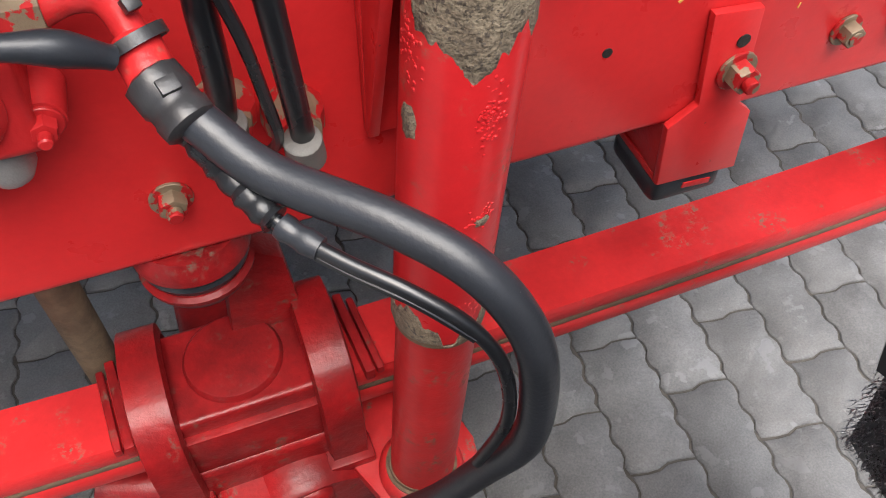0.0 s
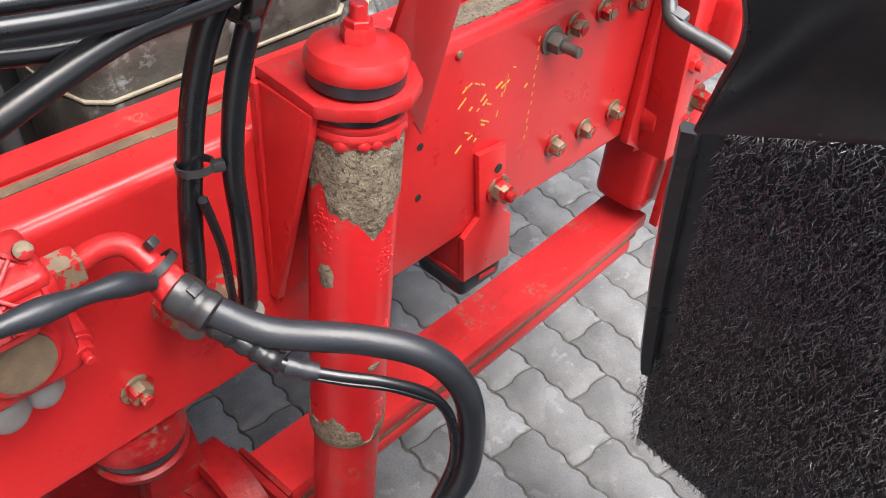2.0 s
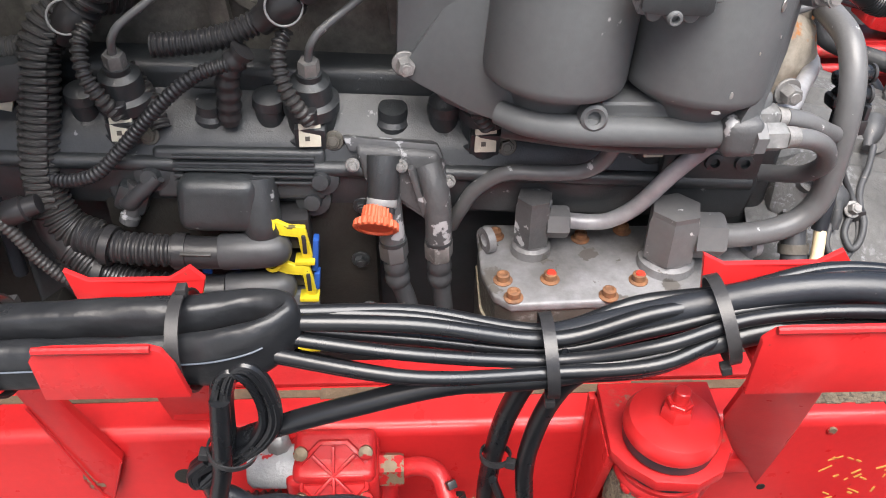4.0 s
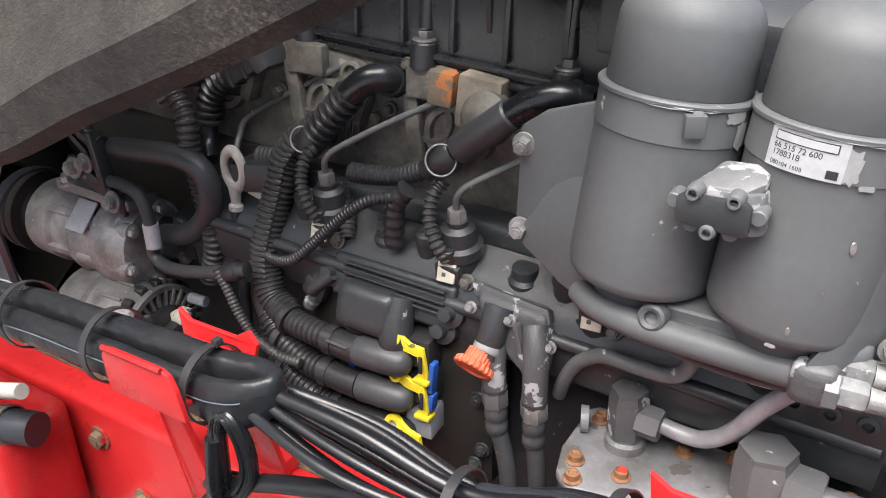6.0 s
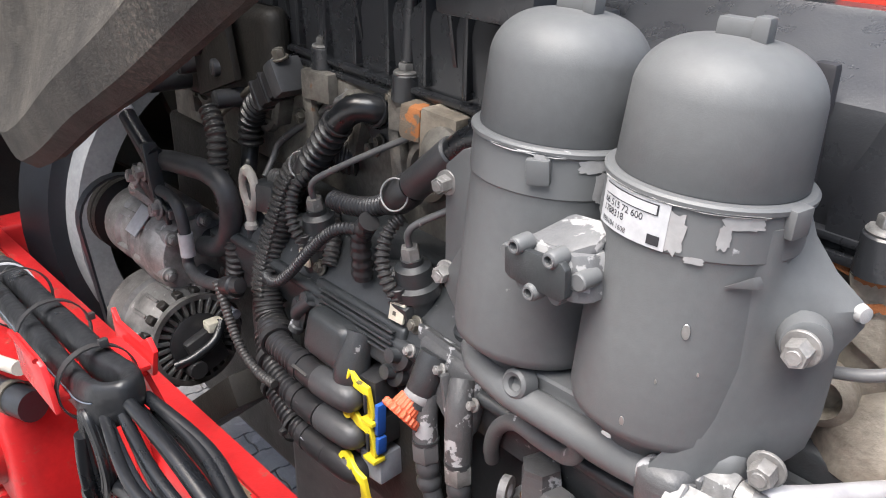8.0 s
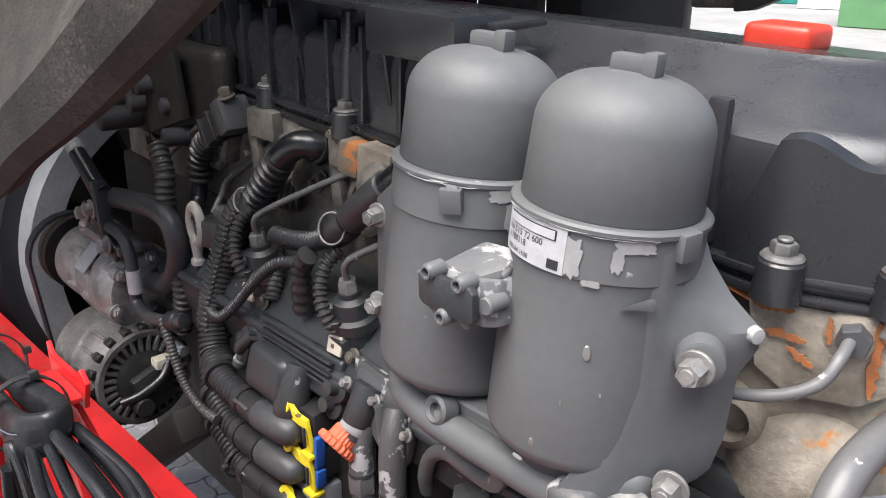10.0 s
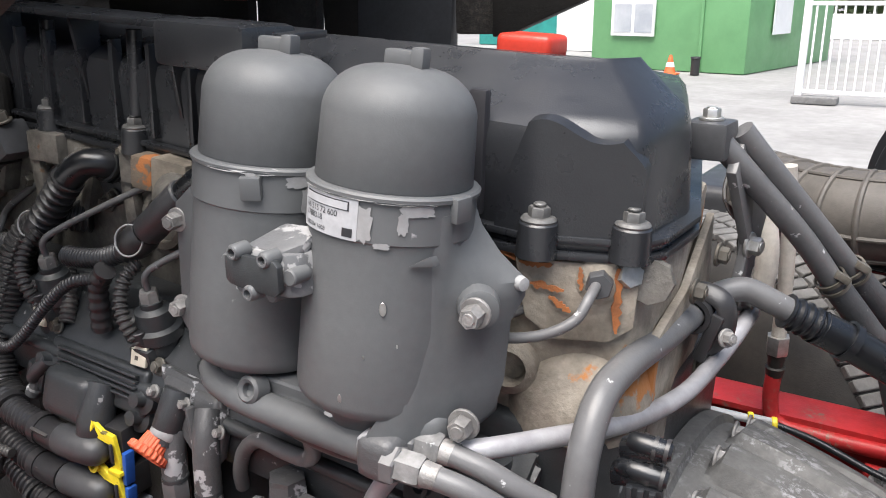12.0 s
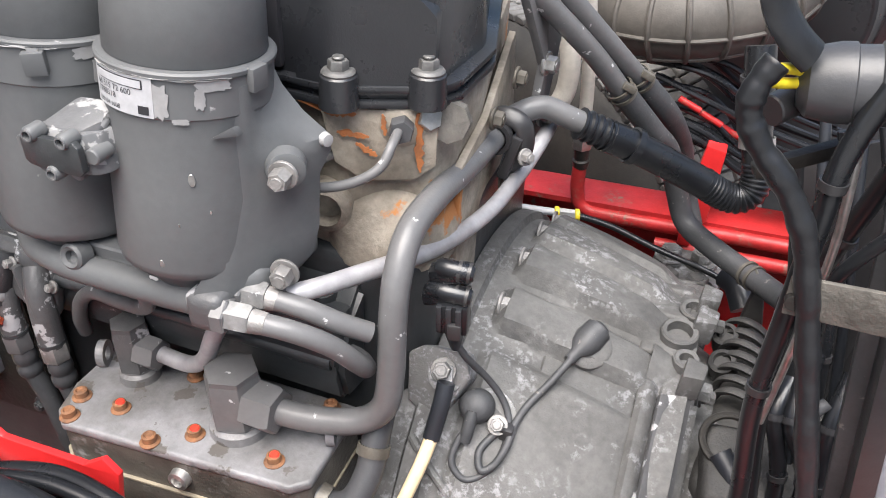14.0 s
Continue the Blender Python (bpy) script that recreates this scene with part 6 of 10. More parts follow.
def flat_sleeve(stations, seed, n=30):
    """A soft flattened sleeve: stations of centre, half width and half height, with creases along it."""
    c = spline([Vector(p[:3]) for p in stations], 10)
    k = spline([Vector((p[3], p[4], 0)) for p in stations], 10)
    bm, rows_ = B(), []
    for i, (p, h) in enumerate(zip(c, k)):
        d = c[min(i + 1, len(c) - 1)] - c[max(i - 1, 0)]
        side = Vector((-d.y, d.x, 0)).normalized()
        row = []
        for j in range(n):
            a = 2 * math.pi * j / n
            u, w = math.cos(a), math.sin(a)
            e = 1 + 0.09 * noise.noise((p.x * 24, u * 1.5, w * 1.5 + seed + p.y * 30)) + 0.04 * noise.noise((p.x * 60, u * 3, w * 3 + seed))
            row.append(bm.verts.new(p + side * (abs(u) ** 0.8 * math.copysign(h.x, u) * e) + Vector((0, 0, abs(w) ** 0.9 * math.copysign(h.y, w) * e))))
        rows_.append(row)
    for p, q in zip(rows_, rows_[1:]):
        for j in range(n):
            bm.faces.new((p[j], p[(j + 1) % n], q[(j + 1) % n], q[j]))
    bm.faces.new(rows_[0][::-1])
    bm.faces.new(rows_[-1])
    return bm, c, k


loop = [(-1.2, -0.040, 1.015, 0.011, 0.018), (-0.85, -0.058, 1.092, 0.011, 0.018), (-0.62, -0.078, 1.142, 0.011, 0.018), (-0.50, -0.084, 1.154, 0.011, 0.019), (-0.42, -0.087, 1.160, 0.011, 0.019), (-0.355, -0.088, 1.162, 0.010, 0.020), (-0.325, -0.090, 1.166, 0.010, 0.023), (-0.300, -0.088, 1.172, 0.009, 0.022), (-0.285, -0.080, 1.178, 0.008, 0.020), (-0.281, -0.074, 1.181, 0.008, 0.018), (-0.288, -0.065, 1.182, 0.009, 0.016),
        (-0.310, -0.060, 1.180, 0.010, 0.015), (-0.35, -0.064, 1.177, 0.012, 0.016), (-0.42, -0.064, 1.175, 0.012, 0.016), (-0.50, -0.062, 1.169, 0.012, 0.016), (-0.62, -0.055, 1.156, 0.012, 0.016), (-0.85, -0.036, 1.102, 0.012, 0.016), (-1.2, -0.018, 1.023, 0.012, 0.016)]
bm, mid, half = flat_sleeve(loop, 3.0)
part("sleeve", bm, SLEEVE, sleeve)
part("pale_line", tube(B(), [p + Vector((0, -h.x * 1.04 - 0.0006, h.y * 0.30)) for p, h in zip(mid, half) if -0.72 < p.x < -0.296 and p.y < -0.072], 0.0007, n=6, smooth=False), PALE_BLUE, sleeve)
for c, d, big, hd in (((-0.350, -0.074, 1.166), (1, 0, 0.06), 0.0335, (0, 0.3, 1)), ((-0.480, -0.070, 1.160), (1, 0, 0.1), 0.0340, (0, 1, 0.2)), ((-0.108, -0.076, 1.147), (1, 0, 0.1), 0.0285, (0, -0.7, -0.8)),
                      ((0.008, -0.071, 1.173), (1, 0, 0.3), 0.030, (0, -0.8, -0.7)), ((0.170, -0.081, 1.186), (1, 0, -0.3), 0.031, (0, 0.6, 0.9)), ((-0.62, -0.064, 1.148), (1, 0, 0.2), 0.033, (0, -1, 0.2))):
    tie_wrap(c, d, big, head=hd, label="broad black cable tie round the cable loom", width=0.0085)
coil = thing("cable_coil", (-0.34, -0.085, 0.96), "coiled spare black wire tied below the loom", "cable coil")
for k in range(9):
    dx, dy = 0.0034 * (k % 4) - 0.007, -0.0036 * (k // 3)
    up = 0.003 * math.sin(k * 2.1)
    part("turn", tube(B(), [(-0.338 + dx, -0.086 + dy, 1.060), (-0.332 + dx, -0.089 + dy, 1.100), (-0.327 + dx, -0.091 + dy, 1.138 + up), (-0.317 + dx, -0.092 + dy, 1.162 + up), (-0.305 + dx, -0.092 + dy, 1.158 + up), (-0.298 + dx, -0.090 + dy, 1.132), (-0.299 + dx, -0.089 + dy, 1.105), (-0.311 + dx, -0.088 + dy, 1.082), (-0.328 + dx, -0.086 + dy, 1.065), (-0.346 + dx * 0.6, -0.084 + dy, 1.046), (-0.362 + dx * 0.5, -0.084 + dy, 1.030), (-0.364 + dx * 0.5, -0.084 + dy, 1.044), (-0.346 + dx, -0.085 + dy, 1.060)], 0.0032, n=8), CABLE, coil)
part("tail", tube(B(), [(-0.330, -0.100, 1.135), (-0.334, -0.102, 1.100), (-0.340, -0.100, 1.060), (-0.352, -0.094, 1.010), (-0.358, -0.070, 0.960), (-0.356, -0.030, 0.905)], 0.0072, n=12), CABLE, coil)
part("rail_clip", band(B(), (-0.361, -0.020, 0.894), (0, 1, 0.2), 0.009, 0.014, 0.003, 20), PLASTIC, coil)
tie_wrap((-0.332, -0.092, 1.074), (0.25, 0, 1), 0.0170, head=(-1, -0.2, 0), label="thin black cable tie round the coil", width=0.004)

# ---- oil cooler with its unions ----
cool = thing("oil_cooler", (0.0, 0.17, 0.88), "silver-sprayed cast oil cooler with rusty cover bolts", "oil cooler")
top = [(-0.134, 0.165), (-0.124, 0.128), (-0.108, 0.114), (0.135, 0.122), (0.150, 0.135), (0.148, 0.235), (-0.125, 0.245), (-0.134, 0.235)]
part("cover_plate", prism(top, 1.010, 1.021, 0.004, 3), COOLER, cool)
inset = [(x * 0.985, y + 0.0015 * (1 if y < 0.2 else -1)) for x, y in top]
part("seal_bead", prism([(x, y - 0.002) for x, y in top], 0.9692, 0.9716, 0.0006), SEALANT, cool, "pale bead of sealant")
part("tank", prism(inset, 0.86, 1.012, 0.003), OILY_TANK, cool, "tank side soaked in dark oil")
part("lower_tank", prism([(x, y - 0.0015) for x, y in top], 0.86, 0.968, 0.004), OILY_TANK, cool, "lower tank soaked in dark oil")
for x, y, red in ((-0.113, 0.150, 0), (-0.066, 0.150, 1), (0.022, 0.146, 1), (0.108, 0.144, 1), (-0.105, 0.124, 0), (-0.012, 0.124, 0), (-0.115, 0.222, 0), (-0.025, 0.215, 0), (0.022, 0.228, 0), (0.125, 0.222, 0)):
    b = part("cover_bolt", lathe(B(), (x, y, 1.0205), (0, 0, 1), [(0, 0.0095), (0.0015, 0.0098), (0.003, 0.0068), (0.009, 0.0066), (0.010, 0.0045), (0.0085, 0.003), (0.0085, 0)], 18), RUST_BOLT, cool, "rusty bolt dabbed with red paint" if red else "orange rusted bolt")
    if red:
        part("red_dab", lathe(B(), (x + 0.001, y, 1.0295), (0, 0, 1), [(0, 0.0052), (0.002, 0.004), (0.002, 0)], 10), CAP_RED, b)
for x in (-0.105, 0.02, 0.12):
    part("face_plug", lathe(B(), (x, 0.116 + 0.004, 0.992 if x == 0.02 else 0.94), (0, -1, 0), [(0, 0.011), (0.008, 0.010), (0.009, 0.006), (0.004, 0.005), (0.004, 0)], 16), STEEL, cool)
for x in (-0.125, 0.145):
    part("eye_lug", lathe_open(B(), (x, 0.200 if x < 0 else 0.185, 1.034), (1, 0.4, 0), [(-0.004, 0.007), (-0.004, 0.014), (0.004, 0.014), (0.004, 0.007)], 20), COOLER, cool)
for x, y, af, h, nx in ((-0.080, 0.198, 0.034, 0.060, 0.030), (0.055, 0.172, 0.047, 0.062, 0.040)):
    u = part("turret", lathe(B(), (x, y, 1.020), (0, 0, 1), [(0, af * 0.62), (0.010, af * 0.60), (0.013, af * 0.50), (0.018, af * 0.50)], 28), COOLER, cool)
    bm = hexa(B(), (x, y, 1.036), (0, 0, 1), af, h - 0.010, 0.25)
    hexa(bm, (x, y, 1.036 + h - 0.0115), (0, 0, 1), af * 0.93, 0.006, 0.25)
    part("hex_head", bm, ENGINE_CHIP if af < 0.04 else PIPE, u)
    part("union_nut", hexa(B(), (x + af * 0.5 - 0.004, y - 0.003, 1.060), (1, -0.05, -0.02), af * 0.86, nx * 0.75, 0.1), PIPE, u)
    part("union_neck", rod(B(), (x, y, 1.060), (x + af * 0.55, y - 0.001, 1.060), af * 0.33, n=20), PIPE, u)

# ---- pipes over the cooler ----
def pipe(name, pts, r, material, label, k=10, n=18):
    t = thing(name, min(pts, key=lambda q: q[2]), label, "pipe")
    part("pipe", tube(B(), pts, r, n=n, k=k), material, t)
    return t


silver = pipe("oil_return_pipe", [(-0.044, 0.196, 1.060), (-0.022, 0.194, 1.059), (-0.002, 0.191, 1.064), (0.020, 0.184, 1.086), (0.045, 0.174, 1.130), (0.075, 0.168, 1.168), (0.105, 0.168, 1.188), (0.138, 0.178, 1.195), (0.168, 0.225, 1.190), (0.207, 0.292, 1.184), (0.226, 0.385, 1.174), (0.238, 0.450, 1.186), (0.247, 0.490, 1.203), (0.249, 0.530, 1.211)], 0.0083, PIPE_SILVER, "silver oversprayed steel oil pipe bent round the filters")
coolant = pipe("coolant_pipe", [(0.094, 0.170, 1.058), (0.120, 0.172, 1.056), (0.155, 0.178, 1.056), (0.184, 0.184, 1.064), (0.201, 0.187, 1.085), (0.206, 0.190, 1.120), (0.207, 0.196, 1.170), (0.207, 0.208, 1.206), (0.207, 0.234, 1.232), (0.208, 0.280, 1.238), (0.212, 0.360, 1.234), (0.216, 0.440, 1.232), (0.224, 0.478, 1.238), (0.246, 0.500, 1.242), (0.271, 0.510, 1.231), (0.289, 0.522, 1.219)], 0.0122, PIPE, "stout grey painted coolant pipe bent upwards beside the filters", n=22)
cl = thing("pipe_clamp", (0.225, 0.44, 1.18), "black double pipe clamp on the block", "pipe clamp")
for y in (0.452, 0.432):
    part("collar", band(B(), (0.2165, y, 1.2325), (0.03, 1, -0.02), 0.0130, 0.010, 0.0045, 28), PLASTIC, cl)
part("strap", tube(B(), [(0.206, 0.44, 1.246), (0.222, 0.44, 1.254), (0.240, 0.44, 1.248), (0.246, 0.44, 1.232), (0.243, 0.44, 1.212), (0.230, 0.44, 1.196)], 0.010, n=12, flat=0.4), PLASTIC, cl)
part("plate", box(B(), (0.232, 0.446, 1.212), (0.012, 0.034, 0.05), rot=(0, 18, 0), bev=0.003), PLASTIC, cl)
part("clamp_bolt", bolt(B(), (0.247, 0.432, 1.216), (0.8, -0.5, 0.2), 0.011, 0.007), ALU_DIRTY, cl)
for nm, y, z, pts in (("a", 0.153, 1.199, [(0.126, 0.156, 1.198), (0.150, 0.162, 1.190), (0.172, 0.172, 1.176), (0.192, 0.184, 1.163)]),
                      ("b", 0.128, 1.194, [(0.128, 0.132, 1.192), (0.150, 0.140, 1.184), (0.172, 0.154, 1.166), (0.185, 0.172, 1.138), (0.180, 0.196, 1.112), (0.160, 0.220, 1.098), (0.13, 0.235, 1.090)])):
    t = thing("fuel_pipe", (0.15, y, 1.09), "grey painted steel pipe screwed into the filter gallery", "pipe", "gallery pipes")
    part("pipe", tube(B(), pts, 0.0088, n=16), PIPE, t)
    part("union_nut", hexa(B(), (0.098, y + 0.002, z), (1, 0.1, -0.05), 0.022, 0.020), DULL_NUT, t)
    part("union_seat", hexa(B(), (0.088, y + 0.001, z), (1, 0.1, -0.05), 0.026, 0.011, 0.6), PIPE, t)
    part("cone", lathe(B(), (0.118, y + 0.003, z - 0.001), (1, 0.15, -0.1), [(0, 0.010), (0.012, 0.009)], 16), ALU_DIRTY, t)
lowp = pipe("lower_fuel_pipe", [(-0.162, 0.218, 1.040), (-0.154, 0.209, 1.065), (-0.138, 0.203, 1.096), (-0.110, 0.196, 1.118), (-0.075, 0.190, 1.121), (-0.040, 0.182, 1.128), (-0.022, 0.172, 1.148), (-0.018, 0.160, 1.178)], 0.0075, PIPE, "dark grey bent pipe below the filter gallery")
part("distributor_block", box(B(), (0.105, 0.226, 1.112), (0.10, 0.04, 0.05), bev=0.006), ENGINE, engine, "dark drilled block behind the pipes")
for x in (0.075, 0.105, 0.135):
    part("blank_plug", lathe(B(), (x, 0.208, 1.118), (0, -1, 0.1), [(0, 0.010), (0.006, 0.009), (0.007, 0.005), (0.002, 0.004), (0.002, 0)], 14), ENGINE, engine)
ch = thing("cooler_hose", (0.17, 0.15, 0.93), "short grey rubber elbow hose clamped to the cooler", "hose")
part("elbow", tube(B(), [(0.132, 0.150, 0.990), (0.158, 0.148, 0.980), (0.180, 0.152, 0.990), (0.189, 0.170, 1.012), (0.189, 0.186, 1.035), (0.189, 0.204, 1.060)], 0.0132, n=18), GREY_HOSE, ch)
part("hose_clip", band(B(), (0.150, 0.1485, 0.983), (1, 0, -0.35), 0.0137, 0.010, 0.0015, 24), CLIP, ch)
part("hose_clip", band(B(), (0.189, 0.182, 1.030), (0, 0.6, 1), 0.0137, 0.010, 0.0015, 24), CLIP, ch)

# ---- gearbox ----
gb = thing("gearbox", (0.5, 0.45, 0.45), "dusty grey ribbed cast aluminium gearbox behind the engine", "gearbox")
AX, AZ = 0.45, 0.745


def soft(v):
    v = max(0.0, min(1.0, v))
    return v * v * (3 - 2 * v)


def bell_radius(x, a):
    """The bell housing's radius: ridges along the box above, a smooth swollen flank below."""
    r = 0.334 - 0.27 * (x - 0.24) + 0.004 * math.sin((x - 0.24) * 17)
    along_x = soft((x - 0.243) / 0.014) * (1 - 0.5 * soft((x - 0.385) / 0.03))
    for c, h in ((51, 0.016), (64, 0.018), (77, 0.018), (90, 0.020), (103, 0.017)):
        r += h * along_x * soft((5.6 - abs(a - c - 10 * (x - 0.25))) / 2.2)
    r += 0.009 * along_x * soft((a - 111 - 18 * (x - 0.25)) / 2.2)
    r -= 0.010 * along_x * soft((a - 141) / 4.0)
    return r


bm, rows, na = B(), [], 260
for i in range(25):
    x = 0.242 + 0.176 * i / 24
    rows.append([(x, bell_radius(x, -30 + 240 * k / na)) for k in range(na + 1)])
grid = []
for row in [[(0.165, 0.336)] * (na + 1), [(0.200, 0.338)] * (na + 1), [(0.204, 0.345)] * (na + 1), [(0.222, 0.345)] * (na + 1), [(0.225, 0.336)] * (na + 1), [(0.238, 0.336)] * (na + 1)] + rows + [[(x, r)] * (na + 1) for x, r in ((0.4205, 0.297), (0.445, 0.297), (0.447, 0.222), (0.462, 0.215), (0.62, 0.195), (0.63, 0.20), (0.66, 0.20), (0.67, 0.18), (1.1, 0.17))]:
    grid.append([bm.verts.new((x, AX + r * math.cos(radians(-30 + 240 * k / na)), AZ - 0.03 * (x - 0.22) + r * math.sin(radians(-30 + 240 * k / na)))) for k, (x, r) in enumerate(row)])
for p, q in zip(grid, grid[1:]):
    for k in range(na):
        bm.faces.new((p[k], p[k + 1], q[k + 1], q[k]))
bm.faces.new(grid[-1])
part("bell_housing", bm, GEARBOX, gb)
for a in (51, 64, 77, 90, 103):
    d = Vector((0, math.cos(radians(a)), math.sin(radians(a))))
    part("flange_bolt", bolt(B(), Vector((0.246, AX, AZ)) + d * 0.337, (1, 0, 0), 0.017, 0.010), ALU_DIRTY, gb)
for k, a in enumerate((57, 71, 84, 97)):
    d = Vector((0, math.cos(radians(a)), math.sin(radians(a))))
    t = box(B(), (0, 0, 0), (0.044, 0.022 + 0.006 * (k % 3), 0.014), bev=0.005, seg=3)
    bmesh.ops.transform(t, matrix=Matrix.Translation(Vector((0.410, AX, AZ - 0.005)) + d * 0.292) @ Matrix.Rotation(radians(a - 90), 4, "X"), verts=t.verts)
    part("flange_lug", t, GEARBOX, gb)
for x, y, z in ((0.459, 0.531, 0.990), (0.461, 0.410, 0.985)):
    part("case_bolt", bolt(B(), (x - 0.004, y, z), (1, 0, 0), 0.015, 0.012), GEARBOX, gb)

def bell_block(x0, x1, a0, a1, base, rise, edge=0.004):
    """A raised piece lying on the bell between two stations and two angles, with softened edges."""
    bm, rows_ = B(), []
    steps = max(3, int(abs(a1 - a0) / 2))
    da = math.degrees(edge / 0.32)
    for a in [a0, a0 + 0.01] + [a0 + da + (a1 - a0 - 2 * da) * i / steps for i in range(steps + 1)] + [a1 - 0.01, a1]:
        low = a in (a0, a1)
        side = min(1.0, (a - a0) / da, (a1 - a) / da)
        top_ = rise - edge * (1 - side)
        y, z = math.cos(radians(a)), math.sin(radians(a))
        row = []
        for x, h in ((x0, 0), (x0, top_ - edge), (x0 + edge, top_), (x1 - edge, top_), (x1, top_ - edge), (x1, 0)):
            r = base(x) - 0.012 + (0 if low else h + (0.012 if h else 0))
            row.append(bm.verts.new((x, AX + r * y, AZ - 0.03 * (x - 0.22) + r * z)))
        rows_.append(row)
    for p, q in zip(rows_, rows_[1:]):
        for k in range(5):
            bm.faces.new((p[k], p[k + 1], q[k + 1], q[k]))
    bm.faces.new(rows_[0])
    bm.faces.new(rows_[-1][::-1])
    return bm


def bell_plain(x):
    return 0.334 - 0.27 * (x - 0.24)


def on_bell(x, a, up=0.0):
    r = bell_plain(x) + up
    return Vector((x, AX + r * math.cos(radians(a)), AZ - 0.03 * (x - 0.22) + r * math.sin(radians(a))))


part("seam_rib", tube(B(), [on_bell(0.206, 130, 0.004), on_bell(0.230, 134, 0.004), on_bell(0.255, 137.5, 0.004), on_bell(0.274, 140, 0.004)], 0.0045, n=8), GEARBOX, gb, "cast seam running down the bell")
part("ledge", bell_block(0.216, 0.262, 141, 148, bell_plain, 0.007), GEARBOX, gb)
win = part("window_frame", bell_block(0.266, 0.330, 138.2, 140.2, bell_plain, 0.010, 0.003), CHIPPED_ALU, gb, "chipped pale rim of the timing window")
part("window_side", bell_block(0.266, 0.275, 140.2, 149, bell_plain, 0.010, 0.003), CHIPPED_ALU, win)
part("window_side", bell_block(0.321, 0.330, 140.2, 149, bell_plain, 0.010, 0.003), CHIPPED_ALU, win)
# The sunk floor takes a darker colour than the casting, as its shade.
part("window_floor", bell_block(0.275, 0.321, 140, 149, bell_plain, 0.002, 0.0005), ENGINE_CHIP, win, "floor of the timing window, coloured darker for shade")
lug = part("foot_lug", bell_block(0.333, 0.357, 133.5, 152, bell_plain, 0.020, 0.004), GEARBOX, gb)
part("lug_bolt", bolt(B(), on_bell(0.357, 140, 0.006), (1, 0, 0), 0.014, 0.011), GEARBOX, lug)
part("end_rib", bell_block(0.398, 0.416, 106, 152, bell_plain, 0.017, 0.006), GEARBOX, gb)
part("top_rib", bell_block(0.352, 0.416, 100.5, 103.5, bell_plain, 0.014, 0.005), GEARBOX, gb)
part("flank_panel", bell_block(0.300, 0.400, 108.5, 131, bell_plain, 0.006, 0.005), GEARBOX, gb)
bs_ = part("bolt_boss", lathe(B(), (0.400, 0.394, 1.008), (1, 0, -0.1), [(0, 0.036), (0.020, 0.030), (0.040, 0.0195), (0.042, 0.017), (0.042, 0)], 24), GEARBOX, gb)
part("boss_bolt", bolt(B(), (0.453, 0.398, 1.001), (1, 0, 0), 0.019, 0.011), GEARBOX, bs_)
# Shade of this recess is put in with the darker enamel.
part("recess_plate", slab(B(), [(0.420, 0.352, 1.026), (0.450, 0.368, 1.018), (0.450, 0.278, 0.958), (0.420, 0.254, 0.972)], 0.006, 0.002), ENGINE_CHIP, gb, "recess below the boss, coloured darker for shade")
part("flange_edge", slab(B(), [(0.449, 0.385, 0.995), (0.458, 0.385, 0.992), (0.458, 0.255, 0.905), (0.449, 0.245, 0.908)], 0.012, 0.003), GEARBOX, gb)
for x, y, z, r in ((0.424, 0.434, 1.041, 0.0165), (0.436, 0.400, 1.034, 0.0105), (0.434, 0.486, 1.036, 0.013)):
    part("boss", lathe(B(), (x, y, z - 0.016), (0.05, -0.15, 1), [(0, r + 0.005), (0.022, r + 0.003), (0.024, r + 0.001), (0.023, r - 0.003), (0.012, r - 0.004), (0.012, 0)], 26), GEARBOX, gb)
for x, y, z in ((0.452, 0.452, 1.030), (0.452, 0.505, 1.022), (0.450, 0.375, 1.018)):
    part("case_ear", slab(B(), [(x - 0.018, y - 0.016, z), (x + 0.004, y - 0.012, z - 0.002), (x + 0.006, y + 0.014, z - 0.004), (x - 0.016, y + 0.018, z)], 0.030, 0.004), GEARBOX, gb)
# pale flaking crust on a cast foot at the flank
part("crust_foot", box(B(), (0.436, 0.252, 0.925), (0.040, 0.050, 0.080), rot=(34, 0, 0), bev=0.008, seg=3), ENGINE_CHIP, gb)
t = B()
bmesh.ops.create_icosphere(t, subdivisions=4, radius=1.0)
for v in t.verts:
    c = v.co.copy()
    k = 1 + 0.22 * noise.noise(c * 2.2) + 0.10 * noise.noise(c * 6.0) + 0.05 * noise.noise(c * 15)
    v.co = Vector((0.024 * c.x, 0.026 * c.y, 0.010 * c.z)) * k
bmesh.ops.transform(t, matrix=Matrix.Translation((0.413, 0.250, 0.955)) @ Matrix.Rotation(radians(42), 4, "X"), verts=t.verts)
part("pale_crust", t, WHITE_CRUST, gb, "flaking pale corrosion crust")
part("crust_bolt", bolt(B(), (0.456, 0.262, 0.935), (1, -0.2, 0.2), 0.018, 0.012), GEARBOX, gb)
# shift housing with four large bolts
sh = part("shift_pad", prism([(0.362, 0.615), (0.455, 0.610), (0.462, 0.745), (0.372, 0.745)], 0.86, 0.958, 0.014, 3), GEARBOX, gb)
for x, y in ((0.389, 0.704), (0.430, 0.707), (0.392, 0.643), (0.430, 0.644)):
    seat = part("bolt_seat", lathe(B(), (x, y, 0.954), (0, 0, 1), [(0, 0.0225), (0.008, 0.0215), (0.010, 0.018), (0.009, 0)], 24), GEARBOX, sh)
    part("pad_bolt", bolt(B(), (x, y, 0.962), (0, 0, 1), 0.026, 0.013), GEARBOX, sh, "broad grey hex bolt")
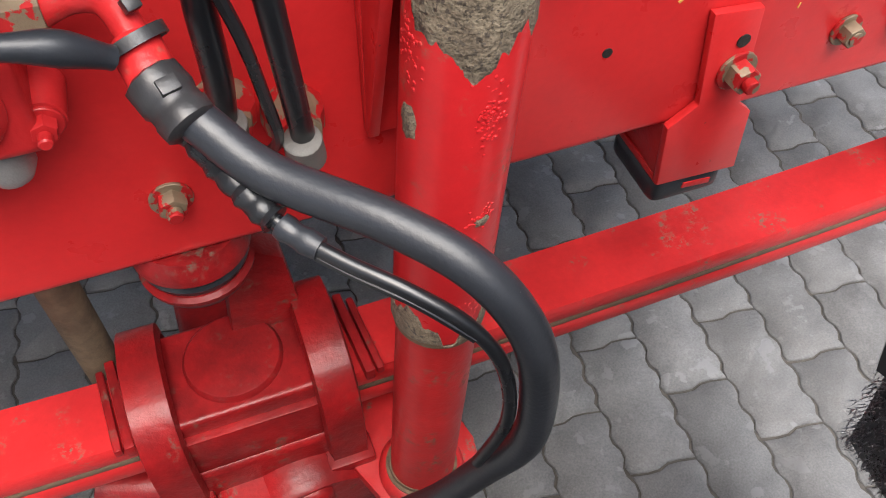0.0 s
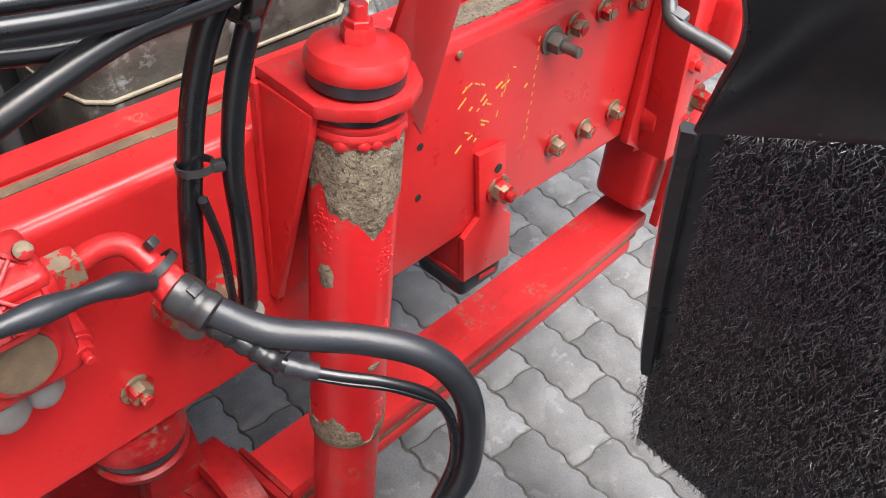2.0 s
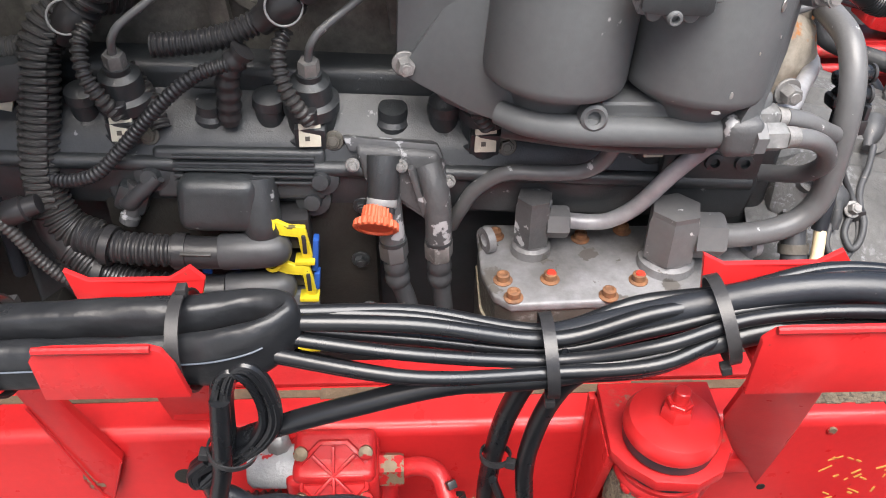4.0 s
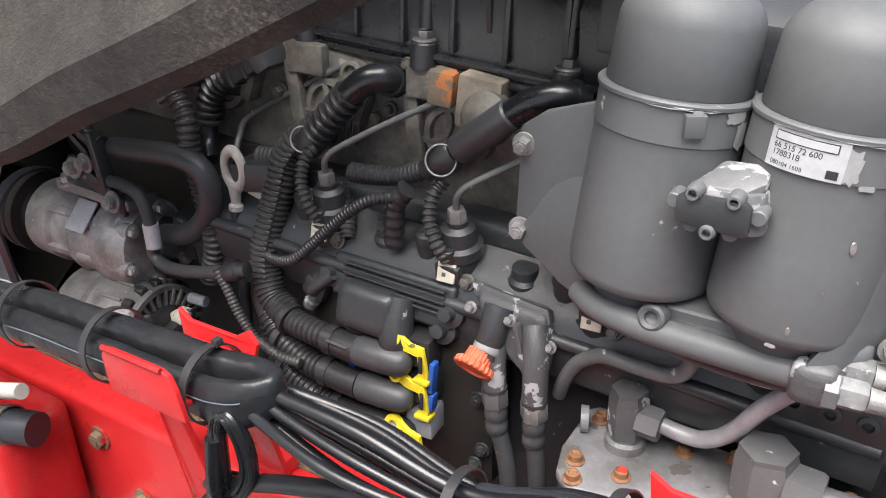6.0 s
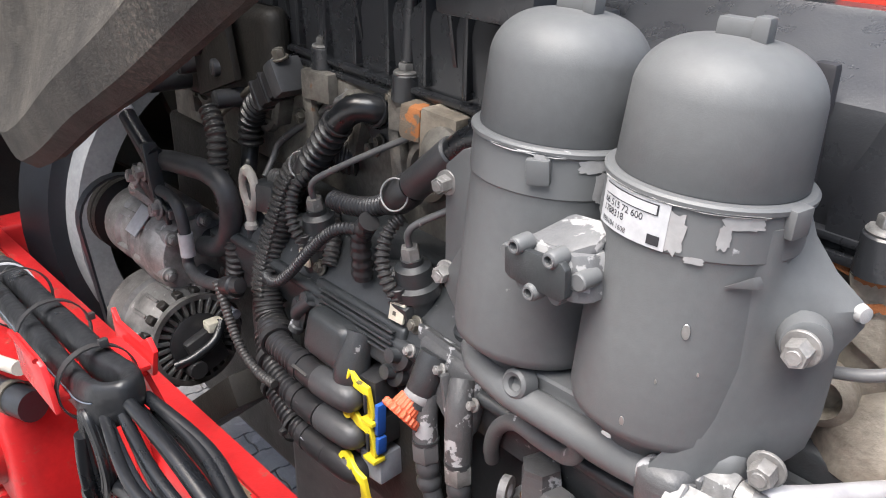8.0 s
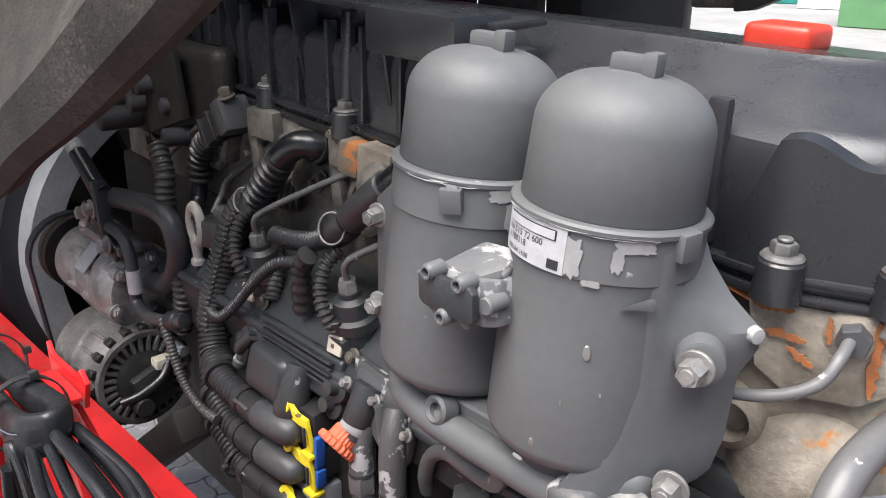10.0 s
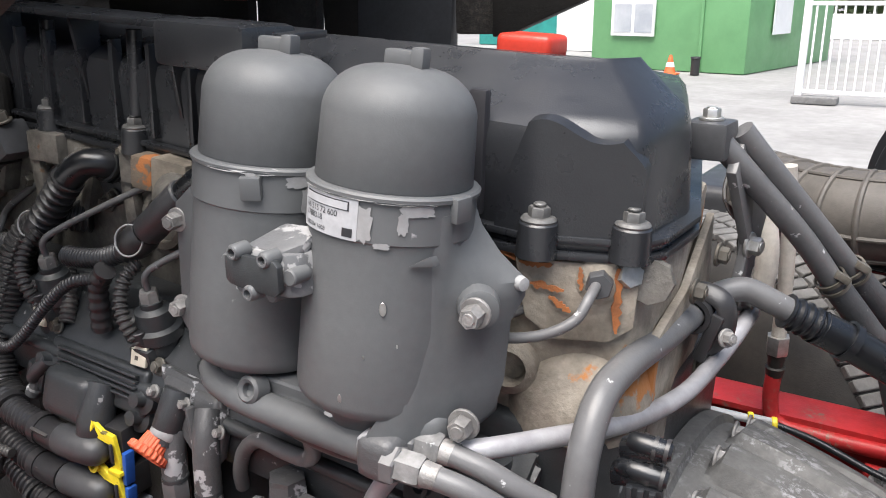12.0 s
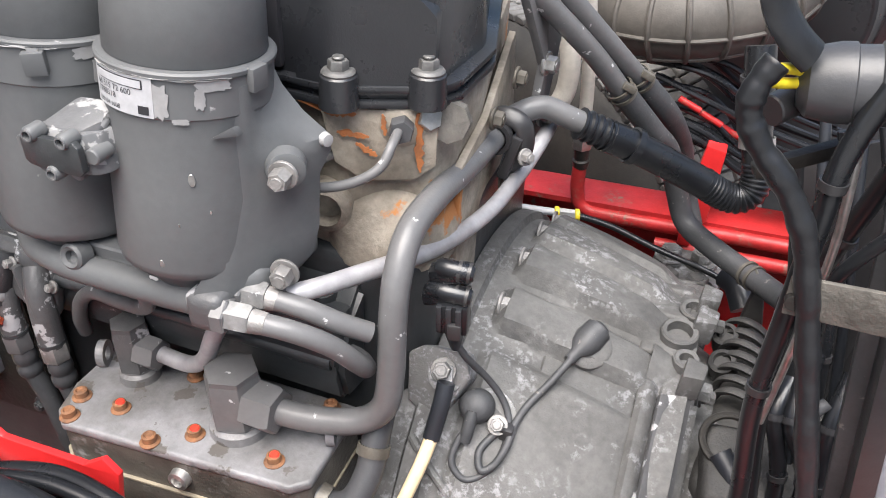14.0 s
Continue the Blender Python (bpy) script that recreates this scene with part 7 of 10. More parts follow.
# retarder with a fan of curved cooling fins
fin = part("retarder_case", prism([(0.462, 0.33), (0.60, 0.33), (0.60, 0.60), (0.475, 0.61)], 0.80, 0.945, 0.02, 3), FIN_GREY, gb)
part("drum", lathe(B(), (0.512, 0.585, 0.925), (-0.08, -1, -0.10), [(0, 0.0), (0.004, 0.040), (0.03, 0.046), (0.16, 0.048), (0.175, 0.035), (0.176, 0)], 32), FIN_GREY, fin)
for k in range(7):
    y = 0.560 - 0.021 * k
    h = 0.030 - 0.0012 * k
    part("cooling_fin", tube(B(), [(0.470, y + 0.010, 0.945), (0.477, y + 0.006, 0.962 + h * 0.4), (0.495, y, 0.968 + h * 0.55), (0.520, y - 0.006, 0.962 + h * 0.4), (0.545, y - 0.016, 0.935)], [0.004 + 0.006 * math.sin(math.pi * i / 32) for i in range(33)], n=10, flat=0.45), FIN_GREY, fin)
for x, y, z in ((0.478, 0.545, 0.985), (0.480, 0.500, 0.980), (0.500, 0.395, 0.960)):
    part("pipe_boss", lathe(B(), (x, y, z - 0.03), (-0.2, -0.5, 1), [(0, 0.017), (0.030, 0.015), (0.032, 0.010), (0.026, 0.009), (0.026, 0)], 20), FIN_GREY, fin)
part("elbow", tube(B(), [(0.463, 0.645, 0.987), (0.478, 0.630, 0.985), (0.491, 0.610, 0.966)], 0.016, n=18), RUBBER, fin, "black rubber elbow")
for x, y in ((0.486, 0.60), (0.540, 0.61)):
    part("horn", slab(B(), [(x, y, 0.955), (x + 0.03, y, 0.955), (x + 0.022, y, 1.012), (x + 0.010, y, 1.018)], 0.02, 0.005), FIN_GREY, fin)
part("side_block", box(B(), (0.505, 0.345, 0.93), (0.07, 0.09, 0.10), rot=(12, 0, 6), bev=0.012, seg=3), FIN_GREY, fin)
part("pipe_stub", tube(B(), [(0.485, 0.335, 0.985), (0.505, 0.315, 0.968), (0.525, 0.290, 0.940)], 0.011, n=16), RUBBER, fin, "black pipe stub")
part("side_ring", ring(B(), (0.492, 0.352, 0.988), (0, -0.5, 1), 0.026, 0.004, 26, 8), SOOT, fin)

# wiring on the gearbox
part("earth_plate", slab(B(), [(0.190, 0.262, 1.082), (0.208, 0.262, 1.096), (0.248, 0.262, 1.096), (0.254, 0.260, 1.070), (0.238, 0.250, 1.040), (0.222, 0.246, 1.010), (0.190, 0.256, 1.026)], 0.060, 0.005, way=(-0.10, 0.75, -0.62)), CHIPPED_ALU, gb, "bare chipped flange pad")
part("earth_boss", lathe(B(), (0.228, 0.270, 1.058), (0.10, -0.75, 0.62), [(0, 0.019), (0.014, 0.017), (0.015, 0)], 22), CHIPPED_ALU, gb)
ec = thing("earth_cable", (0.2, 0.22, 0.92), "cream earth cable with black boot bolted to the gearbox flange", "cable")
part("jacket", tube(B(), [(0.232, 0.218, 1.030), (0.229, 0.205, 1.014), (0.224, 0.192, 0.996), (0.215, 0.178, 0.968), (0.204, 0.168, 0.940), (0.187, 0.163, 0.906), (0.165, 0.160, 0.862)], 0.0066, n=14), CREAM, ec)
part("boot", tube(B(), [(0.237, 0.240, 1.076), (0.236, 0.230, 1.058), (0.231, 0.217, 1.026)], 0.0084, n=14), RUBBER, ec)
part("lug", slab(B(), [(0.222, 0.254, 1.083), (0.238, 0.254, 1.084), (0.242, 0.240, 1.060), (0.230, 0.240, 1.059)], 0.004, 0.001), STEEL_DULL, ec)
part("lug_bolt", bolt(B(), (0.229, 0.255, 1.076), (0.10, -0.75, 0.62), 0.015, 0.011), ALU_DIRTY, ec)
sp = thing("sensor_plug", (0.235, 0.25, 1.13), "black sensor plug clipped beside the coolant pipe", "plug")
part("upper_plug", box(B(), (0.234, 0.258, 1.185), (0.036, 0.018, 0.014), rot=(0, -8, 10), bev=0.004), CABLE, sp)
part("lower_plug", box(B(), (0.232, 0.252, 1.166), (0.040, 0.018, 0.014), rot=(0, -8, 10), bev=0.004), CABLE, sp)
part("plug_body", box(B(), (0.240, 0.250, 1.148), (0.028, 0.022, 0.030), rot=(0, 0, 10), bev=0.003), CABLE, sp)
for k in range(3):
    part("latch_rib", box(B(), (0.231 + 0.009 * k, 0.238, 1.150), (0.005, 0.006, 0.026), rot=(0, 0, 10), bev=0.001), COVER, sp)
part("upper_cap", lathe(B(), (0.256, 0.258, 1.188), (-1, -0.1, 0.1), [(0, 0.006), (0.004, 0.0085), (0.030, 0.0085), (0.034, 0.006)], 16), CABLE, sp)
part("lower_cap", lathe(B(), (0.256, 0.252, 1.168), (-1, -0.1, 0.1), [(0, 0.006), (0.004, 0.0085), (0.036, 0.0085), (0.040, 0.006)], 16), CABLE, sp)
for k in range(3):
    part("cap_rib", band(B(), (0.252 - 0.009 * k, 0.2578, 1.1885), (-1, -0.1, 0.1), 0.0084, 0.003, 0.0014, 16), PLASTIC, sp)
    part("cap_rib", band(B(), (0.252 - 0.010 * k, 0.2518, 1.1685), (-1, -0.1, 0.1), 0.0084, 0.003, 0.0014, 16), PLASTIC, sp)
part("latch", box(B(), (0.246, 0.236, 1.140), (0.012, 0.006, 0.016), rot=(0, 0, 10), bev=0.0015), PLASTIC, sp)
part("boot", lathe(B(), (0.240, 0.252, 1.134), (0.05, 0.05, -1), [(0, 0.010), (0.012, 0.008), (0.026, 0.005)], 14), RUBBER, sp)
gl = thing("gearbox_wiring", (0.29, 0.28, 0.98), "thin grey wires clipped over the gearbox", "wiring")
part("wire", tube(B(), [(0.240, 0.252, 1.120), (0.250, 0.256, 1.098), (0.270, 0.272, 1.060), (0.285, 0.272, 1.036), (0.292, 0.262, 1.020), (0.292, 0.246, 1.004), (0.284, 0.229, 0.991), (0.267, 0.216, 0.985), (0.254, 0.217, 0.992), (0.249, 0.223, 1.002), (0.252, 0.234, 1.015), (0.259, 0.243, 1.027)], 0.0034, n=12), HOSE_GREY, gl)
part("wire", tube(B(), [(0.332, 0.334, 1.058), (0.319, 0.309, 1.045), (0.304, 0.286, 1.031), (0.297, 0.263, 1.022), (0.296, 0.245, 1.013), (0.289, 0.230, 1.000), (0.278, 0.223, 0.995), (0.272, 0.234, 1.005), (0.278, 0.247, 1.013), (0.288, 0.257, 1.021)], 0.0038, n=12), HOSE_GREY, gl)
part("sensor_seat", lathe(B(), (0.341, 0.375, 1.036), (0.1, -0.55, 0.85), [(0, 0.024), (0.022, 0.023), (0.025, 0.019), (0.025, 0)], 24), GEARBOX, gl, "grey cast sensor seat")
part("sensor_boot", lathe(B(), (0.344, 0.370, 1.062), (-0.42, -0.85, -0.30), [(-0.016, 0.0), (-0.015, 0.009), (-0.010, 0.0145), (0.006, 0.0150), (0.016, 0.0125), (0.024, 0.0065), (0.036, 0.0055), (0.037, 0)], 24), HOSE_GREY, gl, "dusty black rubber sensor boot")
part("sensor_head", lathe(B(), (0.259, 0.268, 1.030), (0.10, -0.72, 0.68), [(0, 0.0170), (0.012, 0.0165), (0.019, 0.0145), (0.023, 0.009), (0.0245, 0)], 22), HOSE_GREY, gl, "dusty rubber cap over the sensor")
part("head_neck", tube(B(), [(0.260, 0.250, 1.040), (0.259, 0.240, 1.026), (0.257, 0.236, 1.014)], 0.0062, n=12), HOSE_GREY, gl)
part("sensor_pad", lathe(B(), (0.268, 0.276, 1.010), (0.10, -0.70, 0.70), [(0, 0.030), (0.014, 0.028), (0.016, 0.024), (0.016, 0)], 26), CHIPPED_ALU, gl, "bare chipped sensor seat")
part("head_screw", bolt(B(), (0.283, 0.256, 1.024), (0.1, -0.7, 0.7), 0.012, 0.008), ALU_DIRTY, gl)
part("clip", box(B(), (0.292, 0.258, 1.018), (0.014, 0.016, 0.014), bev=0.003), PLASTIC, gl)

# ---- fuel cover, control unit and its plugs ----
ecu = thing("control_unit", (-0.38, 0.23, 0.88), "black control unit on the block with cooling ribs", "control unit")
part("case", box(B(), (-0.375, 0.238, 0.985), (0.27, 0.045, 0.21), bev=0.006), SOOT, ecu)
for x, z in ((-0.252, 1.07), (-0.252, 0.93), (-0.258, 1.0), (-0.262, 0.905)):
    part("case_screw", bolt(B(), (x, 0.215, z), (0, -1, 0), 0.012, 0.006), ENGINE, ecu)
cov = thing("fuel_cover", (-0.365, 0.2, 1.05), "dark grey cast cover with a rounded hood on the engine side", "cover")
part("flange", box(B(), (-0.368, 0.216, 1.112), (0.165, 0.022, 0.052), rot=(-14, 2, 0), bev=0.006, seg=3), ENGINE, cov)
for k in range(5):
    part("flange_rib", box(B(), (-0.362, 0.2055 - 0.0012 * k, 1.134 - 0.0062 * k), (0.135, 0.006, 0.0028), rot=(-14, 2, 0), bev=0.001), ENGINE, cov)
part("hood", box(B(), (-0.388, 0.196, 1.092), (0.078, 0.046, 0.056), rot=(-14, 3, 0), bev=0.016, seg=4), ENGINE, cov)
part("spout", lathe(B(), (-0.352, 0.204, 1.112), (0.06, -0.42, -0.9), [(0, 0.0185), (0.044, 0.0195), (0.058, 0.017), (0.064, 0.011), (0.065, 0)], 24), ENGINE, cov)
for x, z in ((-0.452, 1.114), (-0.290, 1.106), (-0.300, 1.082)):
    part("cover_screw", lathe(B(), (x, 0.214, z), (0, -1, 0.25), [(0, 0.0185), (0.009, 0.0175), (0.011, 0.0095), (0.013, 0.0085), (0.021, 0.0080), (0.022, 0)], 20), ENGINE, cov)
part("banjo_bolt", lathe(B(), (-0.466, 0.208, 1.104), (-0.35, -0.2, -0.75), [(0, 0.013), (0.012, 0.012), (0.014, 0.0085), (0.034, 0.008), (0.036, 0.010), (0.044, 0.0095), (0.046, 0)], 18), ENGINE_CHIP, cov)
part("banjo_block", box(B(), (-0.476, 0.212, 1.090), (0.032, 0.03, 0.030), rot=(0, 25, 0), bev=0.006), ENGINE, cov)
for k, (z, pts, mt) in enumerate(((1.047, [(-0.530, 0.188, 1.056), (-0.500, 0.178, 1.052), (-0.465, 0.174, 1.049), (-0.430, 0.173, 1.047)], GREY_HOSE),
                                  (0.998, [(-0.545, 0.190, 1.040), (-0.515, 0.178, 1.018), (-0.475, 0.172, 1.004), (-0.440, 0.171, 1.000)], GREY_HOSE),
                                  (0.950, [(-0.550, 0.195, 1.018), (-0.515, 0.180, 0.978), (-0.465, 0.172, 0.958), (-0.430, 0.171, 0.952)], PLASTIC))):
    pl = thing("unit_plug", (-0.37, 0.17, z - 0.03), "black moulded plug with a yellow locking lever", "plug", "control unit plugs")
    run = part("conduit", ribbed(B(), pts, 0.0165, 0.0078, 0.0024, 20), PLASTIC, pl)
    part("collar", band(B(), pts[1], (1, -0.2, -0.2), 0.0168, 0.009, 0.0035, 24), PLASTIC, run)
    part("collar", band(B(), pts[3], (1, 0, -0.04), 0.0160, 0.012, 0.0025, 24), PLASTIC, run)
    neck = Vector(pts[3])
    part("neck", tube(B(), [neck, neck + Vector((0.024, -0.002, -0.001)), neck + Vector((0.048, -0.002, -0.001))], 0.0165, n=20), PLASTIC, pl)
    part("elbow_body", lathe(B(), (-0.392, 0.171, z), (1, 0.05, 0), [(0, 0.0168), (0.003, 0.0182), (0.030, 0.0188), (0.050, 0.0180), (0.060, 0.0158), (0.067, 0.0115), (0.070, 0.005), (0.0705, 0)], 26), mt, pl)
    part("latch_groove", box(B(), (-0.412, 0.157, z + 0.008), (0.030, 0.004, 0.003), rot=(20, 3, 0), bev=0.0008), GREY_PLUG if k == 2 else CONDUIT, pl)
    part("plug_block", box(B(), (-0.322, 0.200, z + 0.010), (0.034, 0.034, 0.036), rot=(0, 0, 4), bev=0.003), GREY_PLUG if k == 2 else PLASTIC, pl)
    if k < 2:
        lv = part("lever", slab(B(), [(-0.350, 0.176, z + 0.034), (-0.338, 0.174, z + 0.036), (-0.322, 0.174, z + 0.027), (-0.307, 0.176, z + 0.024), (-0.303, 0.178, z - 0.014), (-0.309, 0.180, z - 0.022), (-0.314, 0.179, z - 0.014), (-0.315, 0.176, z + 0.012), (-0.330, 0.174, z + 0.016), (-0.348, 0.176, z + 0.022)], 0.005, 0.001), YELLOW, pl, "yellow locking lever")
        part("lever_hub", lathe(B(), (-0.343, 0.176, z + 0.029), (0, -1, 0.3), [(0, 0.0085), (0.004, 0.0085), (0.005, 0.0045), (0.002, 0.004), (0.002, 0)], 20), YELLOW, lv)
        part("lever_slot", box(B(), (-0.309, 0.1735, z + 0.005), (0.004, 0.003, 0.022), bev=0.001), INK, lv)
        part("lever_foot", box(B(), (-0.311, 0.182, z - 0.020), (0.020, 0.016, 0.005), bev=0.001), YELLOW, lv)
    if k == 1:
        for x, zz, w, h in ((-0.400, 0.024, 0.020, 0.006), (-0.372, 0.026, 0.016, 0.007), (-0.412, 0.016, 0.010, 0.006), (-0.384, 0.019, 0.012, 0.004), (-0.3005, 0.034, 0.006, 0.040), (-0.302, 0.000, 0.006, 0.022)):
            part("blue_catch", box(B(), (x, 0.186, z + zz), (w, 0.012, h), rot=(0, 6, 0), bev=0.0015), BLUE, pl, "blue plastic catch")
    if k == 2:
        lv = part("lever", slab(B(), [(-0.346, 0.166, z + 0.020), (-0.334, 0.164, z + 0.022), (-0.322, 0.163, z + 0.014), (-0.308, 0.164, z + 0.009), (-0.304, 0.166, z - 0.026), (-0.312, 0.168, z - 0.036), (-0.320, 0.167, z - 0.026), (-0.319, 0.165, z - 0.004), (-0.332, 0.164, z + 0.002), (-0.346, 0.166, z + 0.006)], 0.005, 0.001), YELLOW, pl, "yellow locking lever")
        part("lever_hub", lathe(B(), (-0.343, 0.168, z + 0.013), (0, -1, 0.3), [(0, 0.0125), (0.005, 0.0125), (0.0055, 0.0055), (0.003, 0.0050), (0.003, 0)], 24), YELLOW, lv)
        part("lever_foot", box(B(), (-0.316, 0.172, z - 0.034), (0.024, 0.018, 0.006), bev=0.001), YELLOW, lv)
tie_wrap((-0.455, 0.168, 0.952), (1, 0, -0.1), 0.018, head=(0.2, -1, 0.2), label="pale cable tie round the lowest plug conduit")

# fuel union with orange cap
fu = thing("fuel_union", (-0.23, 0.18, 1.0), "grey cast fuel union with an orange screw cap and two hoses", "fuel union")
part("bracket", slab(B(), [(-0.268, 0.216, 1.150), (-0.176, 0.212, 1.142), (-0.170, 0.206, 1.128), (-0.262, 0.210, 1.136)], 0.014, 0.003), ENGINE_CHIP, fu, "flange edge with bare chips")
part("body", slab(B(), [(-0.256, 0.206, 1.140), (-0.176, 0.204, 1.134), (-0.164, 0.196, 1.100), (-0.168, 0.190, 1.066), (-0.184, 0.188, 1.062), (-0.208, 0.192, 1.080), (-0.226, 0.194, 1.096), (-0.248, 0.198, 1.108)], 0.020, 0.006, seg=3, way=(0, 0.9, 0.4)), ENGINE_CHIP, fu)
part("stem", lathe(B(), (-0.228, 0.206, 1.134), (-0.04, -0.45, -0.80), [(0, 0.0165), (0.040, 0.0155), (0.044, 0.0125), (0.056, 0.0125)], 22), ENGINE, fu)
part("bare_collar", lathe(B(), (-0.2310, 0.184, 1.0945), (-0.08, -0.65, -0.70), [(-0.006, 0.0135), (-0.004, 0.0150), (0.004, 0.0150), (0.006, 0.0135)], 20), STEEL_DULL, fu, "bare collar above the cap")
part("web_rib", slab(B(), [(-0.206, 0.190, 1.128), (-0.200, 0.188, 1.128), (-0.186, 0.184, 1.078), (-0.192, 0.184, 1.076)], 0.010, 0.002), ENGINE_CHIP, fu)
bm = B()
n = 88
prof = [(0, 0.0140, 0.0004), (0.013, 0.0150, 0.0004), (0.0135, 0.0205, 0.0), (0.0150, 0.0212, 0.0009), (0.0205, 0.0216, 0.0009), (0.0220, 0.0200, 0.0), (0.0220, 0.0170, 0.0), (0.0200, 0.0160, 0.0)]
m = aim((-0.235, 0.180, 1.090), (-0.10, -0.80, -0.60))
rows = [[bm.verts.new(m @ Vector(((r + (g if k % 4 < 2 else -g)) * math.cos(2 * math.pi * k / n), (r + (g if k % 4 < 2 else -g)) * math.sin(2 * math.pi * k / n), h))) for k in range(n)] for h, r, g in prof]
for a, c in zip(rows, rows[1:]):
    for k in range(n):
        bm.faces.new((a[k], a[(k + 1) % n], c[(k + 1) % n], c[k]))
bm.faces.new(rows[0][::-1])
bm.faces.new(rows[-1])
part("orange_cap", bm, ORANGE, fu, "knurled orange plastic cap")
part("side_elbow", tube(B(), [(-0.186, 0.204, 1.124), (-0.179, 0.192, 1.104), (-0.176, 0.187, 1.076), (-0.176, 0.186, 1.042)], 0.0135, n=18), ENGINE_CHIP, fu)
part("left_leg", tube(B(), [(-0.226, 0.192, 1.098), (-0.224, 0.186, 1.074), (-0.222, 0.184, 1.044)], 0.0130, n=18), ENGINE_CHIP, fu)
for x, y, z0, lean_x in ((-0.222, 0.184, 1.046, 0.016), (-0.176, 0.186, 1.044, 0.006)):
    part("hose_nut", hexa(B(), (x, y, z0), (lean_x * 4, 0, -1), 0.0255, 0.021), PIPE if x < -0.2 else ALU_DIRTY, fu)
    part("nut_neck", lathe(B(), (x, y, z0 + 0.004), (lean_x * 4, 0, -1), [(0, 0.0140), (0.004, 0.0140), (0.005, 0.0120), (0.028, 0.0105)], 20), ENGINE, fu)
    part("hose_ferrule", lathe(B(), (x + lean_x * 0.1, y, z0 - 0.020), (lean_x * 4, 0, -1), [(0, 0.0105), (0.006, 0.0125), (0.014, 0.0128), (0.017, 0.0112), (0.020, 0.0112), (0.023, 0.0130), (0.030, 0.0128), (0.034, 0.0112)], 20), GREY_HOSE, fu)
    part("fuel_hose", tube(B(), [(x + lean_x * 0.2, y, z0 - 0.048), (x + lean_x, y + 0.002, z0 - 0.10), (x + lean_x * 1.6, y + 0.004, z0 - 0.22)], 0.0102, n=14), HOSE_GREY, fu)
for x, z in ((-0.258, 1.128), (-0.212, 1.126), (-0.166, 1.108)):
    part("bracket_bolt", bolt(B(), (x, 0.199, z), (0, -1, 0.35), 0.0085, 0.006), ALU_DIRTY, fu)

# ---- breather pipes and loom on the head ----
b1 = thing("breather_hose", (-0.484, 0.250, 1.208), "black ribbed breather hose with a glossy elbow on the head", "hose")
part("elbow", tube(B(), [(-0.410, 0.302, 1.325), (-0.407, 0.282, 1.334), (-0.418, 0.267, 1.338), (-0.434, 0.260, 1.330), (-0.452, 0.256, 1.314)], 0.0158, n=22), CABLE, b1)
for q in (0.0, 0.008):
    part("elbow_lip", band(B(), (-0.408, 0.288 - q, 1.331 + q * 0.4), (0.10, -1, 0.4), 0.0160, 0.0045, 0.0032, 26), CABLE, b1)
part("bellows", ribbed(B(), [(-0.448, 0.257, 1.318), (-0.470, 0.254, 1.294), (-0.494, 0.250, 1.266)], 0.0188, 0.0115, 0.0050, 24), PLASTIC, b1)
part("clip_body", lathe(B(), (-0.492, 0.250, 1.268), (-0.68, 0, -0.70), [(0, 0.015), (0.005, 0.0185), (0.026, 0.0180), (0.030, 0.015), (0.042, 0.0125)], 20), PLASTIC, b1)
part("tail", ribbed(B(), [(-0.522, 0.249, 1.238), (-0.550, 0.248, 1.230), (-0.590, 0.248, 1.224)], 0.0125, 0.007, 0.002, 16), CONDUIT, b1)
part("flange", box(B(), (-0.412, 0.302, 1.318), (0.070, 0.014, 0.060), rot=(0, -22, 6), bev=0.012, seg=3), ENGINE, b1)
for x, z in ((-0.418, 1.296), (-0.392, 1.350)):
    part("flange_screw", bolt(B(), (x, 0.294, z), (0, -1, 0), 0.010, 0.006), CLIP, b1)
part("spring_clip", ring(B(), (-0.505, 0.236, 1.262), (0.3, -1, 0.3), 0.0150, 0.0011), STEEL_DULL, b1)
b2 = thing("breather_hose", (-0.27, 0.215, 1.2), "black breather hose in a grey sleeve joining a plug", "hose")
part("elbow", tube(B(), [(-0.172, 0.268, 1.346), (-0.190, 0.250, 1.352), (-0.214, 0.244, 1.345), (-0.240, 0.244, 1.328)], 0.0140, n=20), CABLE, b2)
part("elbow_lip", band(B(), (-0.180, 0.260, 1.349), (-0.6, -0.7, 0.2), 0.0142, 0.006, 0.003, 24), CABLE, b2)
part("sleeve", lathe(B(), (-0.238, 0.244, 1.330), (-0.78, -0.04, -0.62), [(0, 0.0150), (0.002, 0.0168), (0.074, 0.0168), (0.077, 0.0150)], 22), GREY_HOSE, b2, "smooth grey sleeve")
part("clip_body", lathe(B(), (-0.300, 0.241, 1.281), (-0.80, -0.03, -0.60), [(0, 0.015), (0.006, 0.0188), (0.028, 0.0182), (0.034, 0.014), (0.046, 0.0125)], 20), PLASTIC, b2)
part("tail", ribbed(B(), [(-0.336, 0.239, 1.256), (-0.366, 0.236, 1.244), (-0.402, 0.234, 1.238), (-0.434, 0.234, 1.236)], 0.0115, 0.0055, 0.0018, 16), PLASTIC, b2)
part("spring_clip", ring(B(), (-0.310, 0.226, 1.274), (0.3, -1, 0.3), 0.0165, 0.0011), STEEL_DULL, b2)
part("down_boot", ribbed(B(), [(-0.350, 0.222, 1.236), (-0.366, 0.222, 1.216), (-0.370, 0.223, 1.190), (-0.374, 0.226, 1.160)], 0.0118, 0.012, 0.0016, 16), PLASTIC, b2)
b3 = thing("breather_hose", (-0.68, 0.3, 1.2), "dusty black ribbed hose with a square joint on the head", "hose")
